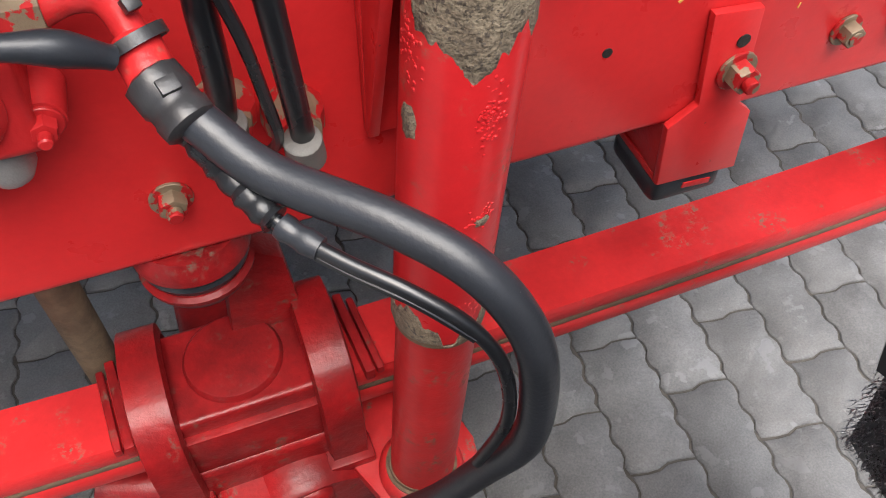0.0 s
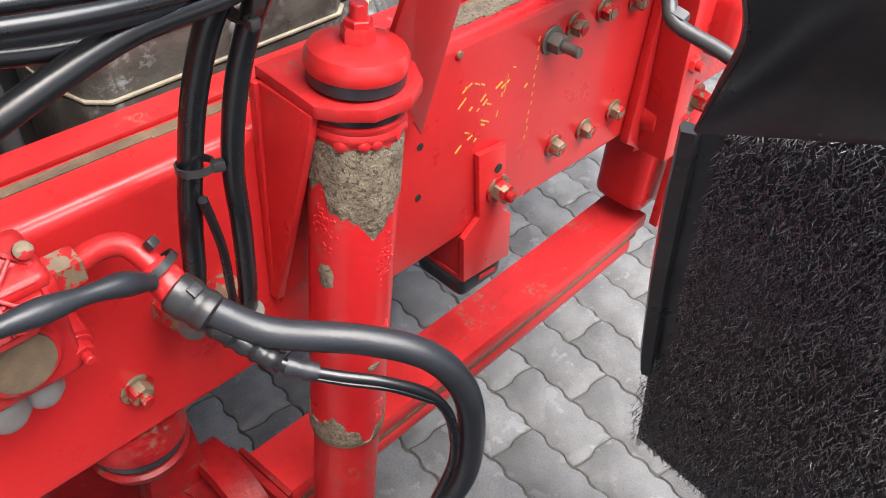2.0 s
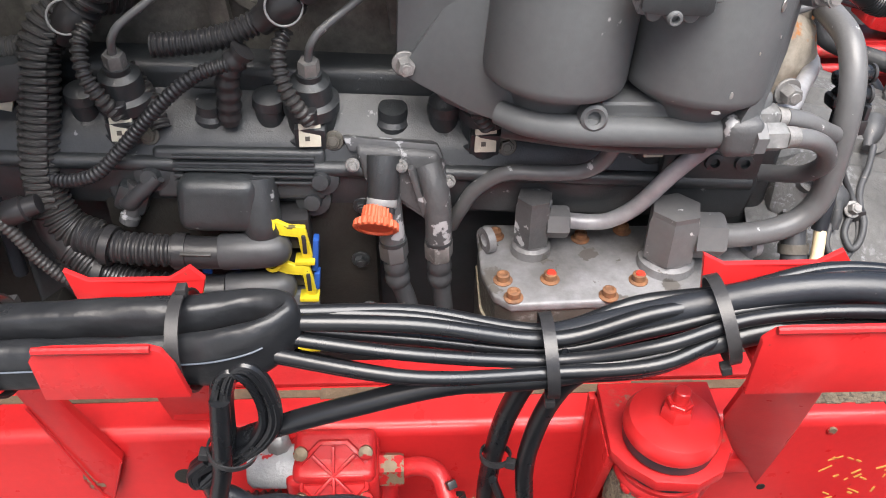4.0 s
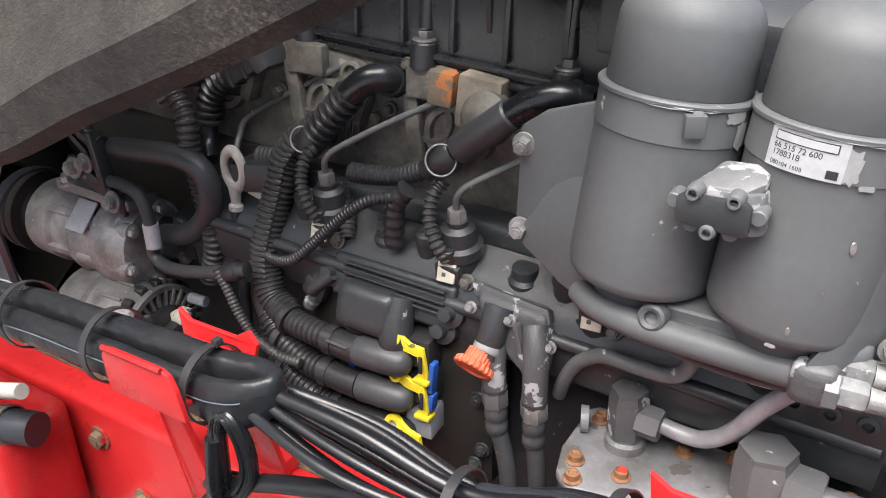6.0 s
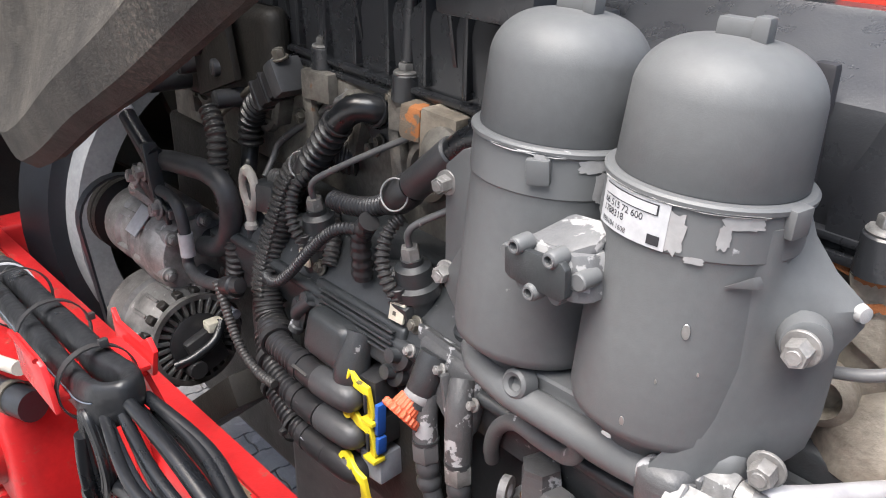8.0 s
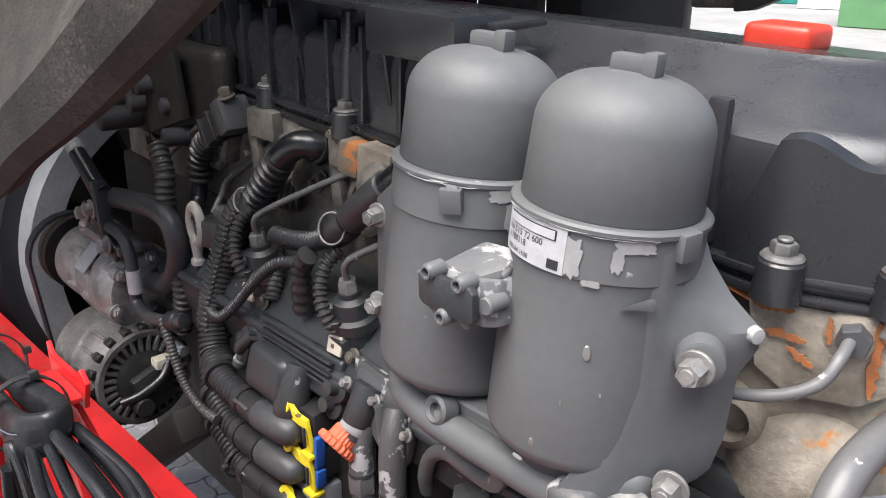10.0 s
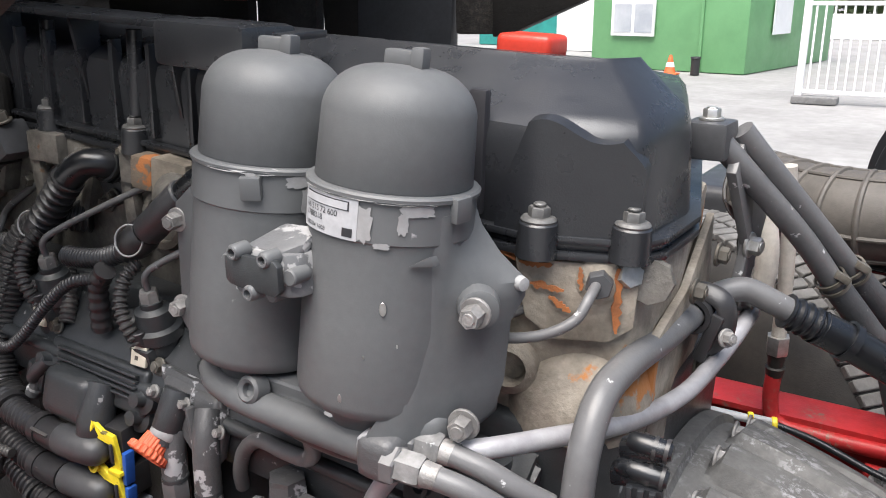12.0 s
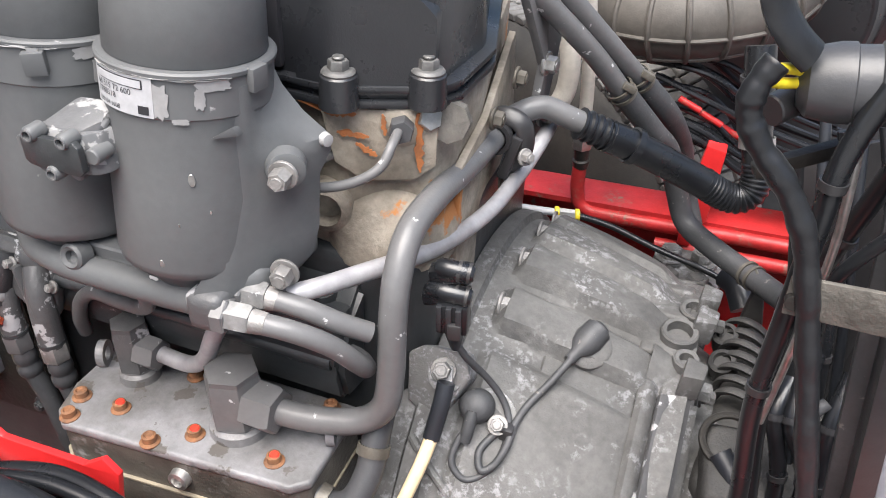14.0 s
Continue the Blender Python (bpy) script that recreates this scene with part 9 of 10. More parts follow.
# panels of the far wheel arch, dark against the sky
for x, w, z0, m in ((-1.0, 0.42, 1.36, SOOT), (-0.715, 0.15, 1.38, CAB_DIRT), (-0.595, 0.10, 1.38, SOOT), (-0.45, 0.20, 1.38, GREY_HOSE), (-0.30, 0.10, 1.455, CAB_DIRT)):
    part("far_arch_panel", box(B(), (x, 0.93 + 0.02 * math.sin(x * 40), (z0 + 1.95) / 2), (w, 0.025, 1.95 - z0), rot=(0, 2 * math.sin(x * 23), 0), bev=0.006), m, cab)
part("far_arch_panel", slab(B(), [(-0.262, 0.93, 1.452), (-0.235, 0.93, 1.455), (-0.09, 0.93, 1.515), (0.12, 0.93, 1.61), (0.16, 0.93, 1.95), (-0.262, 0.93, 1.95)], 0.025, 0.004), SOOT, cab)
part("red_bracket", box(B(), (-0.72, 0.80, 1.54), (0.05, 0.04, 0.06), bev=0.008), RED_WORN, cab)

# ---- far side: tyre, intake bellows, air cleaner ----
def truck_wheel(c, r, label, a0, a1, steer=0.0):
    """A wheel whose axle lies along y; tread blocks between the angles a0 and a1."""
    t = thing("truck_wheel", (c[0], c[1], c[2] - r), label, "wheel", "front wheels")
    c = Vector(c)

    def turned(bm):
        bmesh.ops.rotate(bm, verts=bm.verts, cent=c, matrix=Matrix.Rotation(radians(steer), 3, "Z"))
        return bm

    part("tyre", turned(lathe(B(), c - Vector((0, 0.16, 0)), (0, 1, 0), [(0.03, 0.30), (0.0, 0.38), (0.01, r - 0.06), (0.04, r - 0.01), (0.06, r), (0.26, r), (0.28, r - 0.01), (0.31, r - 0.06), (0.32, 0.38), (0.29, 0.30)], 72)), TYRE, t)
    part("rim", turned(lathe(B(), c - Vector((0, 0.13, 0)), (0, 1, 0), [(0, 0.295), (0.02, 0.30), (0.24, 0.30), (0.26, 0.295), (0.25, 0.25), (0.12, 0.22), (0.12, 0)], 48)), SHROUD, t)
    for k in range(40):
        a = radians(a0 + (a1 - a0) * k / 39)
        for j in range(4):
            p = c + Vector((r * math.cos(a), -0.09 + 0.06 * j, r * math.sin(a)))
            part("tread_block", turned(box(B(), p, (0.014, 0.053, 0.0205), rot=(0, -math.degrees(a), 8 * (1 if j % 2 else -1)), bev=0.002, seg=1)), TREAD, t)


truck_wheel((0.03, 1.34, 0.55), 0.55, "dusty truck wheel with slotted tread beyond the far rail", 10, 110, -30)
# Near wheel stays out of view; added to keep light off the axle.
truck_wheel((-0.19, -0.66, 0.50), 0.50, "unseen truck wheel added ahead of the mudguard to block light", -5, 105)
belw = thing("intake_bellows", (0.33, 0.86, 1.17), "dusty tan ribbed rubber intake bend", "intake hose")
ip = spline([(0.16, 0.99, 1.235), (0.20, 0.90, 1.246), (0.27, 0.84, 1.249), (0.35, 0.825, 1.253), (0.43, 0.87, 1.265), (0.47, 0.95, 1.287)], 10)
part("skin", tube(B(), ip, 0.0565, n=36, smooth=False), BELLOWS, belw)
for k in range(2, len(ip) - 1, 4):
    part("hoop", ring(B(), ip[k], ip[k + 1] - ip[k - 1], 0.0565, 0.0042, 40, 8), BELLOWS, belw)
for a in (195, 235, 275, 315, 355, 35, 75, 115):
    pts = []
    for i, p in enumerate(ip):
        t = (ip[min(i + 1, len(ip) - 1)] - ip[max(i - 1, 0)]).normalized()
        s = Vector((0, 0, 1)).cross(t).normalized()
        pts.append(p + 0.0565 * (s * math.cos(radians(a)) + Vector((0, 0, 1)) * math.sin(radians(a))))
    part("long_rib", tube(B(), pts, 0.0035, n=8, smooth=False), BELLOWS, belw)
part("hose_clip", band(B(), ip[3], ip[4] - ip[2], 0.0575, 0.014, 0.002, 40), STEEL, belw)
can = thing("air_cleaner", (0.52, 1.15, 1.1), "large round black plastic air cleaner with moulded ribs", "air cleaner")
cc, cdir = Vector((0.44, 1.02, 1.235)), Vector((0.35, 1, 0.05)).normalized()
part("drum", lathe(B(), cc, cdir, [(0, 0.10), (0.006, 0.150), (0.02, 0.160), (0.03, 0.162), (0.035, 0.178), (0.055, 0.182), (0.06, 0.172), (0.30, 0.180), (0.31, 0.0)], 64), COVER, can)
part("rim", ring(B(), cc + cdir * 0.01, cdir, 0.152, 0.006, 64, 8), COVER, can)
side = cdir.orthogonal().normalized()
for k in range(16):
    a = 2 * math.pi * k / 16
    d = (Matrix.Rotation(a, 3, cdir) @ side)
    part("drum_rib", tube(B(), [cc + cdir * 0.065 + d * 0.174, cc + cdir * 0.29 + d * 0.181], 0.005, n=8), COVER, can)

# coolant hoses at the back of the head
for pts, lab in (([(0.215, 0.480, 1.385), (0.238, 0.498, 1.355), (0.284, 0.550, 1.288), (0.312, 0.585, 1.238), (0.348, 0.620, 1.181), (0.369, 0.650, 1.142), (0.385, 0.660, 1.087), (0.403, 0.650, 1.050), (0.441, 0.620, 1.039), (0.487, 0.580, 1.036), (0.527, 0.530, 1.043)], "grey hose falling from the head to the gearbox"),
                 ([(0.228, 0.50, 1.395), (0.252, 0.52, 1.360), (0.303, 0.580, 1.282), (0.326, 0.615, 1.243), (0.356, 0.650, 1.197), (0.373, 0.690, 1.151), (0.382, 0.720, 1.108), (0.393, 0.740, 1.045), (0.409, 0.730, 1.002)], "second grey hose beside the first")):
    h = thing("heater_hose", (0.40, 0.62, 0.95), lab, "hose", "heater hoses")
    pts = [Vector(p) for p in pts]
    part("upper_pipe", tube(B(), pts[:4], 0.0115, n=18), PIPE, h)
    part("hose", tube(B(), pts[3:], 0.0137, n=18), HOSE_GREY, h)
    for q in ((3, 9) if pts[-1].z > 1.03 else (3,)):
        d = (pts[q + 1] - pts[q - 1]).normalized()
        part("hose_clip", band(B(), pts[q] - d * 0.004, d, 0.0140, 0.004, 0.0020, 24), CLIP, h)
        part("hose_clip", band(B(), pts[q] + d * 0.007, d, 0.0140, 0.004, 0.0020, 24), CLIP, h)
        part("clip_screw", box(B(), pts[q] + Vector((0.010, -0.010, 0.008)), (0.016, 0.010, 0.008), rot=(0, 30, 20), bev=0.002), CLIP, h)
hb = thing("hose_bracket", (0.2, 0.5, 1.2), "grey steel bracket and clip at the back of the head", "bracket")
part("clip_block", box(B(), (0.205, 0.480, 1.388), (0.040, 0.045, 0.034), bev=0.004), GREY_HOSE, hb)
part("clip_bolt", bolt(B(), (0.205, 0.480, 1.405), (0, 0, 1), 0.014, 0.008), STEEL, hb)
part("plate", slab(B(), [(0.224, 0.50, 1.39), (0.224, 0.47, 1.36), (0.232, 0.52, 1.28), (0.226, 0.50, 1.20), (0.226, 0.55, 1.20), (0.236, 0.57, 1.30), (0.228, 0.53, 1.39)], 0.010, 0.002), PIPE, hb)
for y, z in ((0.525, 1.28), (0.52, 1.225)):
    part("plate_bolt", bolt(B(), (0.240, y, z), (1, -0.2, 0), 0.016, 0.010), STEEL, hb)
kh = thing("corrugated_hose", (0.4, 0.6, 1.05), "glossy black corrugated coolant hose with steel clip", "hose")
part("cuff", ribbed(B(), [(0.282, 0.520, 1.221), (0.296, 0.527, 1.214), (0.314, 0.535, 1.204)], 0.0178, 0.0095, 0.0026, 22), CABLE, kh)
part("collar", band(B(), (0.337, 0.553, 1.189), (0.8, 0.35, -0.5), 0.0180, 0.008, 0.003, 28), CABLE, kh)
part("smooth_run", tube(B(), [(0.308, 0.532, 1.207), (0.343, 0.558, 1.184), (0.381, 0.585, 1.156), (0.422, 0.605, 1.129)], 0.0178, n=22), CABLE, kh)
part("ribbed_run", ribbed(B(), [(0.415, 0.602, 1.134), (0.437, 0.610, 1.119), (0.456, 0.615, 1.114), (0.469, 0.620, 1.122), (0.472, 0.625, 1.139), (0.469, 0.630, 1.158)], 0.0182, 0.0058, 0.0018, 24), CABLE, kh)
part("riser", tube(B(), [(0.470, 0.630, 1.155), (0.464, 0.635, 1.178), (0.458, 0.642, 1.212), (0.453, 0.650, 1.245), (0.447, 0.660, 1.281)], 0.0172, n=22), CABLE, kh)
part("steel_clip", band(B(), (0.464, 0.635, 1.178), (-0.15, 0.25, 1), 0.0182, 0.012, 0.002, 28), STEEL, kh)
part("top_clip", band(B(), (0.455, 0.646, 1.228), (-0.1, 0.1, 1), 0.0174, 0.006, 0.003, 28), PLASTIC, kh)
part("top_clip", band(B(), (0.452, 0.650, 1.247), (-0.1, 0.1, 1), 0.0174, 0.006, 0.003, 28), PLASTIC, kh)
bs = thing("braided_hose", (0.22, 0.72, 1.05), "white braided sleeve hose with a steel union", "hose")
part("braid", tube(B(), [(0.205, 0.70, 1.34), (0.214, 0.715, 1.28), (0.224, 0.72, 1.22), (0.220, 0.725, 1.17), (0.200, 0.72, 1.13)], 0.0135, n=18), BRAID, bs)
part("braid", tube(B(), [(0.232, 0.75, 1.32), (0.238, 0.76, 1.25), (0.240, 0.775, 1.16), (0.238, 0.785, 1.09)], 0.0095, n=16), BRAID, bs)
part("union", hexa(B(), (0.238, 0.785, 1.090), (0, 0.05, -1), 0.026, 0.026), STEEL, bs)
part("neck", lathe(B(), (0.238, 0.787, 1.066), (0, 0.05, -1), [(0, 0.012), (0.02, 0.010), (0.022, 0.013), (0.034, 0.011)], 18), SOOT, bs)
rt = thing("red_air_pipe", (0.35, 0.79, 0.95), "red painted air pipe running along the far rail", "pipe")
part("pipe", tube(B(), [(0.238, 0.788, 1.045), (0.237, 0.788, 0.995), (0.250, 0.786, 0.967), (0.30, 0.784, 0.962), (0.50, 0.782, 0.965), (0.9, 0.78, 0.965)], 0.0105, n=16), RED_FAR_SHADED, rt)
part("pipe", tube(B(), [(0.36, 0.775, 0.935), (0.55, 0.772, 0.937), (0.9, 0.77, 0.937)], 0.0105, n=16), RED_FAR_SHADED, rt)
for x in (0.40, 0.62):
    part("clip", box(B(), (x, 0.775, 0.965), (0.018, 0.022, 0.036), bev=0.003), RED_WORN, rt)
cb = thing("control_cable", (0.3, 0.65, 0.95), "thin black control cable with yellow ringed steel coupling", "cable")
part("sheath_end", rod(B(), (0.180, 0.630, 1.040), (0.236, 0.646, 1.033), 0.0052, n=12), LABEL, cb)
part("coupling", rod(B(), (0.236, 0.646, 1.033), (0.268, 0.656, 1.029), 0.0072, n=8), STEEL, cb)
for q in (0.1, 0.9):
    p = Vector((0.236, 0.646, 1.033)).lerp(Vector((0.268, 0.656, 1.029)), q)
    part("yellow_ring", rod(B(), p - Vector((0.003, 0.001, 0)), p + Vector((0.003, 0.001, 0)), 0.0088, n=14), YELLOW, cb)
part("cable", tube(B(), [(0.266, 0.655, 1.029), (0.31, 0.662, 1.018), (0.37, 0.66, 0.999), (0.43, 0.655, 0.985), (0.48, 0.65, 0.97)], 0.0042, n=10), CABLE, cb)
solid("rail_gusset", slab(B(), [(0.388, 0.80, 0.985), (0.425, 0.80, 0.985), (0.434, 0.80, 1.097), (0.408, 0.80, 1.103)], 0.03, 0.003), RED, "red steel brace rising from the far rail", "brace")
solid("red_box", box(B(), (0.62, 0.82, 1.03), (0.14, 0.08, 0.09), rot=(0, 14, 0), bev=0.008), RED, "red painted bracket box on the far rail", "bracket")
solid("dark_tank", box(B(), (0.40, 1.50, 0.80), (0.95, 0.30, 0.70), bev=0.03, seg=3), GREY_HOSE, "dark grey moulded tank beyond the far rail", "tank")
rs = random.Random(31)
tl = thing("tube_cluster", (0.42, 0.83, 1.03), "tangle of thin black air lines with red sleeves", "air lines")
for k in range(16):
    y = 0.80 + 0.11 * rs.random()
    z = 1.10 + 0.10 * rs.random()
    x = 0.29 + 0.05 * rs.random()
    part("air_line", tube(B(), [(x, y, z), (x + 0.08, y - 0.01, z - 0.03 + 0.03 * rs.random()), (x + 0.16, y, z - 0.06), (x + 0.28, y + 0.02, z - 0.10)], 0.0045, n=8), CABLE, tl)
for k in range(3):
    x = 0.36 + 0.03 * k
    part("red_sleeve", tube(B(), [(x, 0.80 + 0.01 * k, 1.152 - 0.02 * k), (x + 0.03, 0.80 + 0.01 * k, 1.138 - 0.02 * k)], 0.0048, n=10), RED_WORN, tl)

# ---- upright cables and plugs beside the camera's end ----
def line(name, runs, label, category):
    t = thing(name, runs[0][0][-1], label, category)
    for pts, r, m, nm in runs:
        run = part(nm, tube(B(), pts, r, n=14), m, t)
        if r > 0.0055:
            way = spline(pts, 8)
            for q in (len(way) // 3, 2 * len(way) // 3):
                part("clip_band", band(B(), way[q], way[q + 1] - way[q - 1], r + 0.0002, 0.006, 0.0014, 18), PLASTIC, run)
    return t


tape = thing("taped_loom", (0.5, 0.17, 1.0), "black taped cable loom hanging with creased wrapping", "cable loom")
part("wrapping", tube(B(), [(0.452, 0.180, 1.428), (0.444, 0.176, 1.414), (0.443, 0.175, 1.398), (0.453, 0.175, 1.379), (0.472, 0.175, 1.356), (0.488, 0.175, 1.326), (0.499, 0.175, 1.285), (0.508, 0.174, 1.245), (0.522, 0.170, 1.18), (0.536, 0.165, 1.11), (0.55, 0.15, 0.98)], [0.0078 + 0.0005 * math.sin(i * 0.7) + 0.0003 * math.sin(i * 1.7) for i in range(81)], n=16), SLEEVE, tape)
part("yellow_core", tube(B(), [(0.450, 0.190, 1.419), (0.459, 0.202, 1.417), (0.470, 0.220, 1.410)], 0.0034, n=10), YELLOW, tape)
part("yellow_core", tube(B(), [(0.449, 0.190, 1.412), (0.458, 0.202, 1.408), (0.470, 0.220, 1.403)], 0.0034, n=10), YELLOW, tape)
cp = thing("round_connector", (0.5, 0.25, 1.36), "large round black cable connector with knurled ring", "connector")
pd = Vector((1.0, 0.02, 0.10)).normalized()
part("shell", lathe(B(), (0.4665, 0.224, 1.402), pd, [(0, 0.014), (0.006, 0.021), (0.022, 0.024), (0.030, 0.024), (0.031, 0.0225), (0.043, 0.0225), (0.044, 0.0245), (0.054, 0.0245), (0.055, 0.021), (0.064, 0.021)], 28), GREY_HOSE, cp)
bm = B()
n = 112
m = aim(Vector((0.4665, 0.224, 1.402)) + pd * 0.060, pd)
rows = [[bm.verts.new(m @ Vector(((r - (0.0022 if k % 4 < 2 and 0.0 < h < 0.03 else 0)) * math.cos(2 * math.pi * k / n), (r - (0.0022 if k % 4 < 2 and 0.0 < h < 0.03 else 0)) * math.sin(2 * math.pi * k / n), h))) for k in range(n)] for h, r in ((0, 0.027), (0.002, 0.0315), (0.028, 0.0315), (0.030, 0.028), (0.06, 0.027))]
for a, c in zip(rows, rows[1:]):
    for k in range(n):
        bm.faces.new((a[k], a[(k + 1) % n], c[(k + 1) % n], c[k]))
bm.faces.new(rows[0][::-1])
bm.faces.new(rows[-1])
part("knurled_ring", bm, PLASTIC, cp)
part("tail_strap", tube(B(), [(0.440, 0.20, 1.475), (0.447, 0.20, 1.452), (0.458, 0.20, 1.436), (0.470, 0.205, 1.424)], 0.011, n=12, flat=0.5), SLEEVE, cp)
part("boss", rod(B(), (0.467, 0.232, 1.387), (0.455, 0.215, 1.385), 0.010, n=16), PLASTIC, cp)
line("air_line", [([(0.530, 0.21, 1.44), (0.512, 0.205, 1.405), (0.500, 0.2, 1.365), (0.497, 0.2, 1.322), (0.492, 0.2, 1.245), (0.488, 0.2, 1.165), (0.495, 0.2, 1.07), (0.50, 0.20, 0.9)], 0.0072, CABLE, "line")], "smooth black air line running down beside the gearbox", "air line")
line("air_line", [([(0.548, 0.22, 1.42), (0.530, 0.24, 1.33), (0.505, 0.26, 1.22), (0.500, 0.26, 1.12), (0.512, 0.25, 1.0)], 0.0070, CABLE, "line")], "second black air line next to the loom", "air line")
line("thin_hose", [([(0.56, 0.17, 1.375), (0.535, 0.18, 1.335), (0.515, 0.19, 1.295), (0.505, 0.2, 1.24)], 0.0045, CABLE, "line")], "thin black wire crossing the loom", "wire")
line("thin_hose", [([(0.508, 0.21, 1.37), (0.512, 0.22, 1.30), (0.508, 0.23, 1.22), (0.50, 0.24, 1.12)], 0.0030, STEEL, "line")], "thin pale wire behind the air lines", "wire")
fb = thing("flat_bar", (0.52, 0.18, 1.27), "rust-stained flat steel bar with slotted end", "flat bar")
part("bar", slab(B(), [(0.487, 0.177, 1.268), (0.487, 0.177, 1.296), (0.60, 0.155, 1.310), (0.60, 0.155, 1.278)], 0.004, 0.001), CAST_DARK, fb)
part("slot", rod(B(), (0.492, 0.1785, 1.280), (0.492, 0.172, 1.280), 0.0055, n=16, ch=0.0003), SOOT, fb)
post = thing("black_post", (0.55, 0.15, 0.95), "black painted square steel post behind the gearbox", "post")
part("post", slab(B(), [(0.535, 0.185, 1.46), (0.548, 0.185, 1.46), (0.592, 0.180, 0.98), (0.574, 0.180, 0.98)], 0.03, 0.003), PLASTIC, post)
part("side_strap", box(B(), (0.478, 0.24, 1.345), (0.055, 0.01, 0.010), rot=(0, -18, 20), bev=0.002), SOOT, post)
for k in range(7):
    x = 0.515 + 0.015 * k
    line("air_line", [([(x, 0.33 + 0.02 * (k % 3), 1.10 - 0.02 * (k % 2)), (x - 0.01, 0.32, 1.06), (x - 0.005 + 0.01 * (k % 4), 0.31, 1.0), (x + 0.01, 0.30, 0.88)], 0.006 + 0.0015 * (k % 3), CABLE if k % 3 else GREY_HOSE, "line")], "black air line in the bundle behind the gearbox", "air line")
shield = thing("cable_shield", (0.62, 0.5, 0.92), "dark plastic shield behind the hanging cables", "shield")
part("plate", slab(B(), [(0.500, 0.50, 1.235), (0.545, 0.50, 0.98), (0.56, 0.50, 0.88), (0.92, 0.50, 0.88), (0.92, 0.50, 1.36), (0.62, 0.50, 1.36), (0.59, 0.50, 1.27)], 0.008, 0.003), PLASTIC, shield)
for k in range(4):
    part("stiffener", box(B(), (0.60 + 0.07 * k, 0.493, 1.10), (0.012, 0.010, 0.34), rot=(0, 7, 0), bev=0.003), PLASTIC, shield)
part("folded_lip", tube(B(), [(0.500, 0.497, 1.235), (0.545, 0.497, 0.98), (0.56, 0.497, 0.88)], 0.007, n=10), SLEEVE, shield)
rs = random.Random(77)
for k in range(8):
    x = 0.528 + 0.016 * k
    line("air_line", [([(x - 0.02, 0.40 + 0.05 * rs.random(), 1.31 - 0.03 * rs.random()), (x + 0.008 * rs.uniform(-1, 1), 0.41, 1.20), (x + 0.012, 0.39 + 0.03 * rs.random(), 1.08), (x + 0.030, 0.38, 0.90)], 0.0045 + 0.003 * rs.random(), CABLE if k % 2 else RUBBER, "line")], "black cable hanging in front of the shield", "air line")
upright = thing("steel_upright", (0.60, 0.20, 0.85), "dull dark painted steel upright beside the cables", "upright")
part("face", slab(B(), [(0.533, 0.215, 1.335), (0.560, 0.215, 1.340), (0.612, 0.215, 0.900), (0.570, 0.215, 0.900)], 0.010, 0.003), HOSE_GREY, upright)
part("pale_edge", slab(B(), [(0.561, 0.214, 1.30), (0.568, 0.214, 1.30), (0.622, 0.214, 0.900), (0.613, 0.214, 0.900)], 0.030, 0.002), GREY_PLUG, upright, "pale grey folded edge")
# Added plate, no real part: keeps the gap behind the cables dark.
solid("battery_plate", box(B(), (1.0, 0.25, 1.0), (0.02, 0.5, 0.6), bev=0.004), SOOT, "added dark plate closing the space behind the cables", "plate")

# ---- yard beyond the truck ----
gc = thing("green_container", (-5.2, 18.5, 0), "green painted site office container with white framed windows", "container")
A, Bc, Cc = Vector((-7.1, 17.9, 0)), Vector((-3.55, 17.3, 0)), Vector((-2.75, 22.5, 0))
Dc = A + Cc - Bc
part("shell", prism([(v.x, v.y) for v in (A, Bc, Cc, Dc)], 0.0, 2.6, 0.03), GREEN, gc)
u = (Bc - A).normalized()
for s, w, z0, z1 in ((0.50, 1.05, 0.70, 1.45),):
    p = A + u * s + Vector((0.02, -0.04, 0))
    fr = part("window", slab(B(), [p + Vector((0, 0, z0)), p + u * w + Vector((0, 0, z0)), p + u * w + Vector((0, 0, z1)), p + Vector((0, 0, z1))], 0.05, 0.005), FENCE, gc, "white framed window")
    for q in (0.06, 0.54):
        b = p + u * (w * q) + Vector((0.005, -0.045, 0))
        part("pane", slab(B(), [b + Vector((0, 0, z0 + 0.08)), b + u * (w * 0.40) + Vector((0, 0, z0 + 0.08)), b + u * (w * 0.40) + Vector((0, 0, z1 - 0.08)), b + Vector((0, 0, z1 - 0.08))], 0.02, 0), GLASS_DARK, fr)
v = (Cc - Bc).normalized()
p = Bc + v * 1.2 + Vector((0.04, 0, 0))
part("window", slab(B(), [p + Vector((0, 0, 0.75)), p + v * 1.0 + Vector((0, 0, 0.75)), p + v * 1.0 + Vector((0, 0, 1.45)), p + Vector((0, 0, 1.45))], 0.03, 0), FENCE, gc)
part("door_seam", slab(B(), [Bc - u * 1.0 + Vector((0, -0.02, 0)), Bc - u * 0.94 + Vector((0, -0.02, 0)), Bc - u * 0.94 + Vector((0, -0.02, 2.4)), Bc - u * 1.0 + Vector((0, -0.02, 2.4))], 0.03, 0), GREEN, gc)
solid("teal_container", box(B(), (-11.5, 26, 1.3), (5, 2.5, 2.6), bev=0.03), TEAL, "teal shipping container in the distance", "container")
solid("white_container", box(B(), (-9.2, 24, 1.2), (2.2, 2.2, 2.4), bev=0.03), FENCE, "white site container beside the green one", "container")
gate = thing("white_fence", (1.0, 13.2, 0), "white painted steel bar fence on concrete feet", "fence")
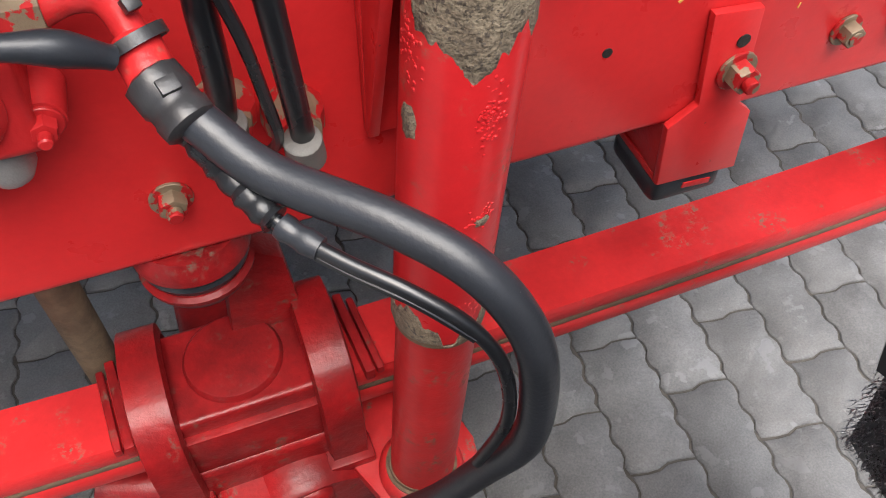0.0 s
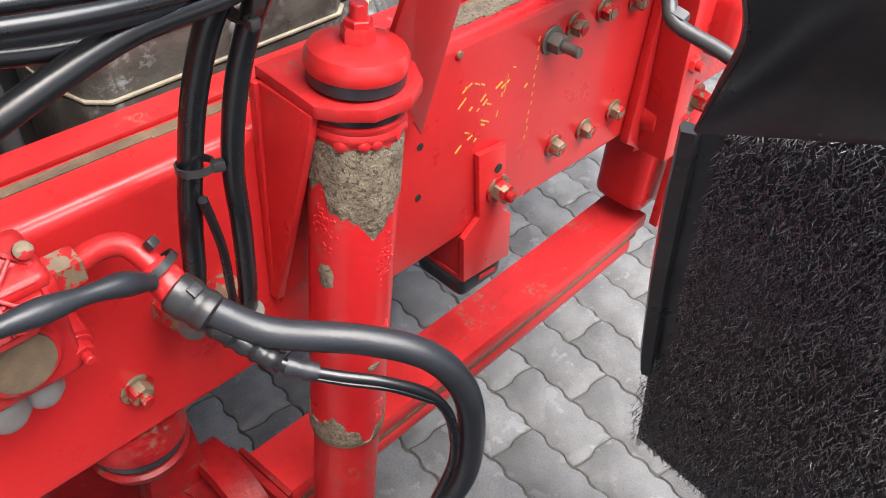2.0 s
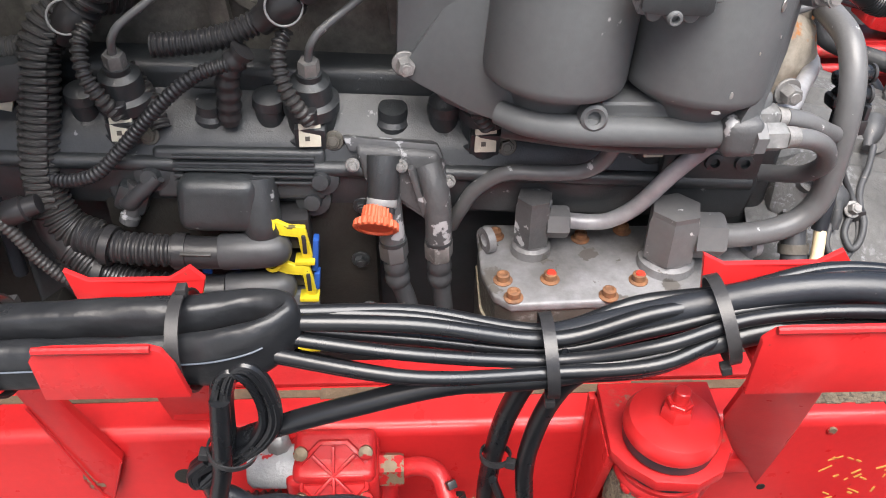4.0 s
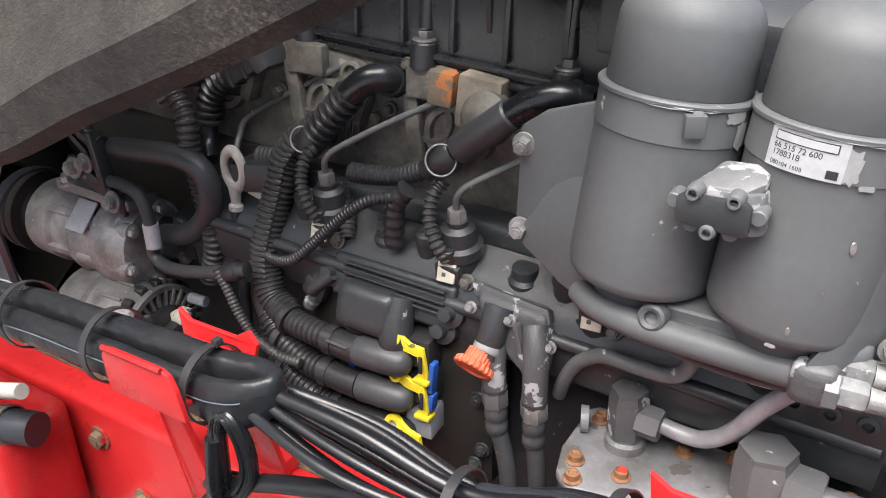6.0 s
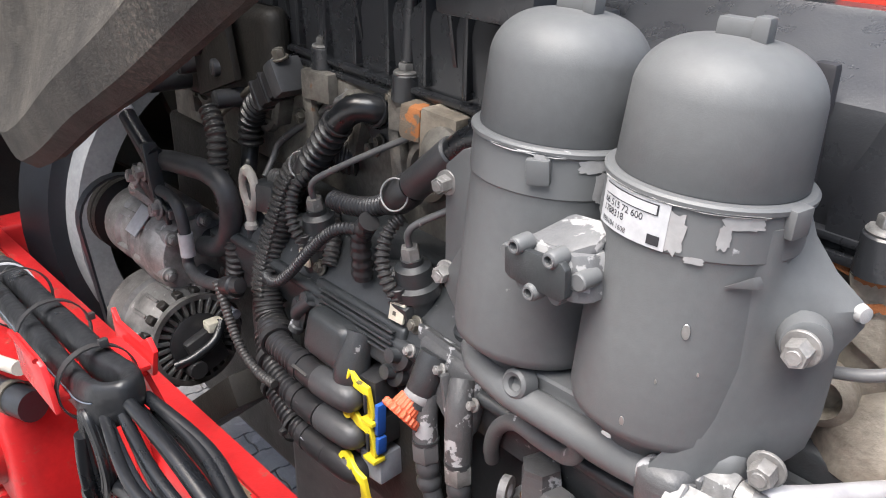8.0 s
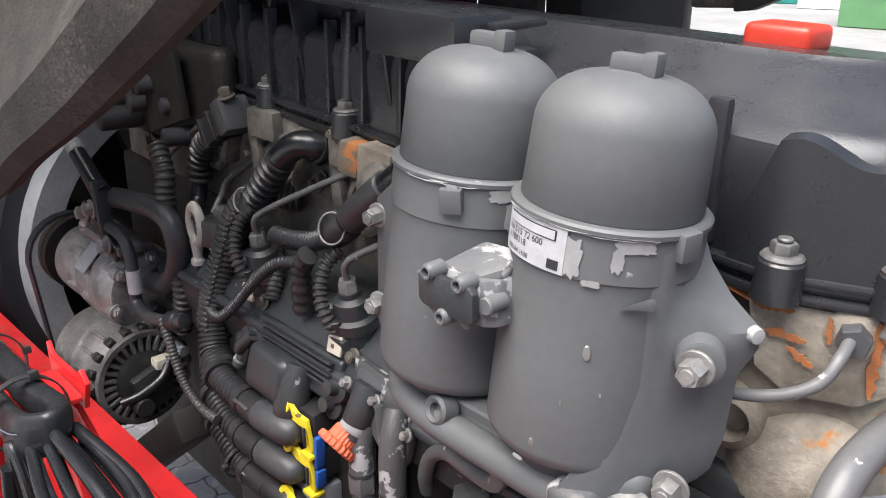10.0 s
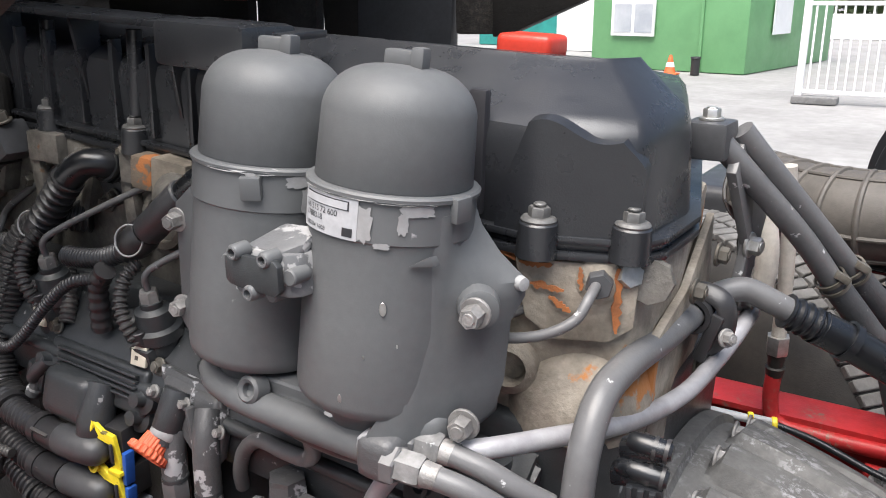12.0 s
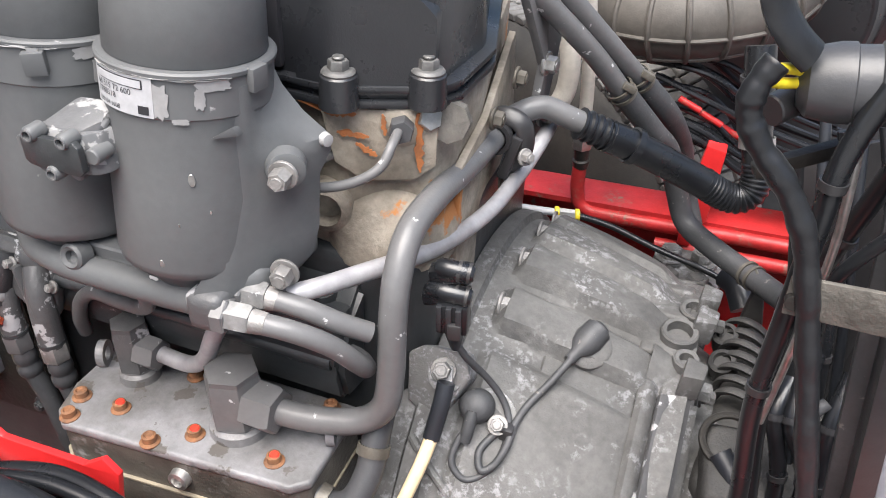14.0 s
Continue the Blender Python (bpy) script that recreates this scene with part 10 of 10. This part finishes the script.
part("end_post", box(B(), (-1.80, 13.15, 0.75), (0.10, 0.10, 1.5), bev=0.01), FENCE, gate)
for z in (0.16, 1.42):
    part("long_rail", box(B(), (1.7, 13.15, z), (7.0, 0.05, 0.06), bev=0.008), FENCE, gate)
for k in range(56):
    part("bar", box(B(), (-1.68 + 0.125 * k, 13.15, 0.79), (0.028, 0.028, 1.2), bev=0.004), FENCE, gate)
for x in (0.2, 3.4):
    part("post", box(B(), (x, 13.15, 0.75), (0.10, 0.10, 1.5), bev=0.01), FENCE, gate)
part("concrete_foot", box(B(), (-1.55, 13.05, 0.05), (0.62, 0.3, 0.10), bev=0.01), PAVER, gate, "grey concrete foot")
cone = thing("traffic_cone", (-4.85, 16.6, 0), "small orange traffic cone on the yard", "traffic cone")
part("cone", lathe(B(), (-4.85, 16.6, 0.03), (0, 0, 1), [(0, 0.12), (0.36, 0.03), (0.37, 0)], 20), CONE, cone)
part("base", box(B(), (-4.85, 16.6, 0.02), (0.32, 0.32, 0.04), bev=0.01), CONE, cone)
part("white_band", lathe(B(), (-4.85, 16.6, 0.16), (0, 0, 1), [(0, 0.092), (0.09, 0.071)], 20), FENCE, cone)
solid("black_bollard", lathe(B(), (-4.40, 16.8, 0), (0, 0, 1), [(0, 0.09), (0.32, 0.09), (0.33, 0.11), (0.36, 0.10), (0.37, 0)], 20), PLASTIC, "short black bollard near the container", "bollard")
solid("red_sign", box(B(), (-4.3, 29, 1.55), (0.75, 0.1, 0.75), bev=0.01), CAP_RED, "small red sign board far off", "sign")
solid("sign_post", box(B(), (-4.3, 29.1, 0.6), (0.08, 0.08, 1.2), bev=0), FENCE, "thin pole under the red sign", "pole")
solid("low_wall", box(B(), (6, 34, 0.45), (22, 0.3, 0.9), bev=0.02), FENCE, "pale low wall at the yard's edge", "wall")
rs = random.Random(9)
verts, faces = [], []
for k in range(9000):
    x, h = rs.uniform(-30, 40), 3.2 + 1.3 * noise.noise((rs.random() * 3, k * 0.01, 2))
    p = Vector((x, 44 + rs.uniform(-2.2, 2.2), rs.random() ** 0.7 * (3.0 + 1.4 * noise.noise((x * 0.35, 0, 5)))))
    a = Vector((rs.uniform(-1, 1), rs.uniform(-1, 1), rs.uniform(-1, 1))).normalized() * 0.28
    b = a.orthogonal().normalized() * 0.2
    i0 = len(verts)
    verts += [p + a, p + b, p - a, p - b]
    faces.append((i0, i0 + 1, i0 + 2, i0 + 3))
me = bpy.data.meshes.new("hedge")
me.from_pydata(verts, [], faces)
me.materials.append(LEAF)
tagged(new("hedge", me), "dull green hedge along the far edge of the yard", "hedge", kind="stuff")

# ---- pavers, laid in staggered rows with zigzag sides ----
PL, PW, GAP = 0.225, 0.1125, 0.0040


def paver_mesh(seed):
    """One zigzag paver, its top edges chamfered."""
    r = random.Random(seed)
    half = []
    for k in range(17):
        z = (0, 0.0036, 0.0036, -0.0036, -0.0036, 0.0036, 0.0036, -0.0036, -0.0036, 0.0036, 0.0036, -0.0036, -0.0036, 0.0036, 0.0036, -0.0036, 0)[k]
        half.append(((-0.5 + k / 16) * (PL - GAP), z + 0.0004 * r.uniform(-1, 1)))
    end = [(0.0034, 0.25), (0.0034, 0.42), (-0.0034, 0.58), (-0.0034, 0.75)]
    lo = [(x, -(PW - GAP) / 2 + z) for x, z in half] + [((PL - GAP) / 2 + e, -(PW - GAP) / 2 + (PW - GAP) * q) for e, q in end]
    up = [(x, (PW - GAP) / 2 + z) for x, z in half[::-1]] + [(-(PL - GAP) / 2 + e, -(PW - GAP) / 2 + (PW - GAP) * q) for e, q in end[::-1]]
    out = lo + up
    bm = B()
    top = [bm.verts.new((x * 0.984, y * 0.968, 0.0004 * r.uniform(-1, 1))) for x, y in out]
    mid = [bm.verts.new((x, y, -0.0035)) for x, y in out]
    bot = [bm.verts.new((x, y, -0.012)) for x, y in out]
    n = len(out)
    for a, b in ((top, mid), (mid, bot)):
        for k in range(n):
            bm.faces.new((b[k], b[(k + 1) % n], a[(k + 1) % n], a[k]))
    bm.faces.new(top)
    return mesh_of("paver", bm, PAVER, (0, 0, 0), sharp=70)


kinds = [paver_mesh(k) for k in range(5)]
rs = random.Random(2)
turn = Matrix.Rotation(radians(PAVE_TURN), 4, "Z")
PHASE = Vector((0.607, 0.151, 0)) + turn @ Vector((PL / 2, 0, 0))
spots = []
for i in range(-60, 61):
    for j in range(-30, 31):
        p = turn @ Vector((j * PL + (i % 2) * PL / 2, i * PW, 0)) + PHASE
        if -3.8 < p.x < 4.4 and -2.8 < p.y < 3.6:
            spots.append((abs(p.x - 0.55) * 0.8 + abs(p.y - 0.15), p))
spots.sort(key=lambda q: q[0])
rest_v, rest_f = [], []
for k, (_, p) in enumerate(spots):
    m = Matrix.Translation(p + Vector((0, 0, rs.uniform(-0.0012, 0.0012)))) @ turn @ pose(0, 0, 0, rs.uniform(-0.5, 0.5), rs.uniform(-0.5, 0.5), rs.uniform(-0.5, 0.5))
    if k < 300:
        ob = new("paver", kinds[k % 5])
        ob.parent = pavement
        ob.matrix_basis = m
    else:
        me = kinds[k % 5]
        b0 = len(rest_v)
        rest_v += [m @ v.co for v in me.vertices]
        rest_f += [[b0 + i for i in f.vertices] for f in me.polygons]
me = bpy.data.meshes.new("outer_pavers")
me.from_pydata(rest_v, [], rest_f)
me.materials.append(PAVER)
ob = new("outer_pavers", me)
ob.parent = pavement
tagged(ob, "grey zigzag pavers further off", kind="stuff")
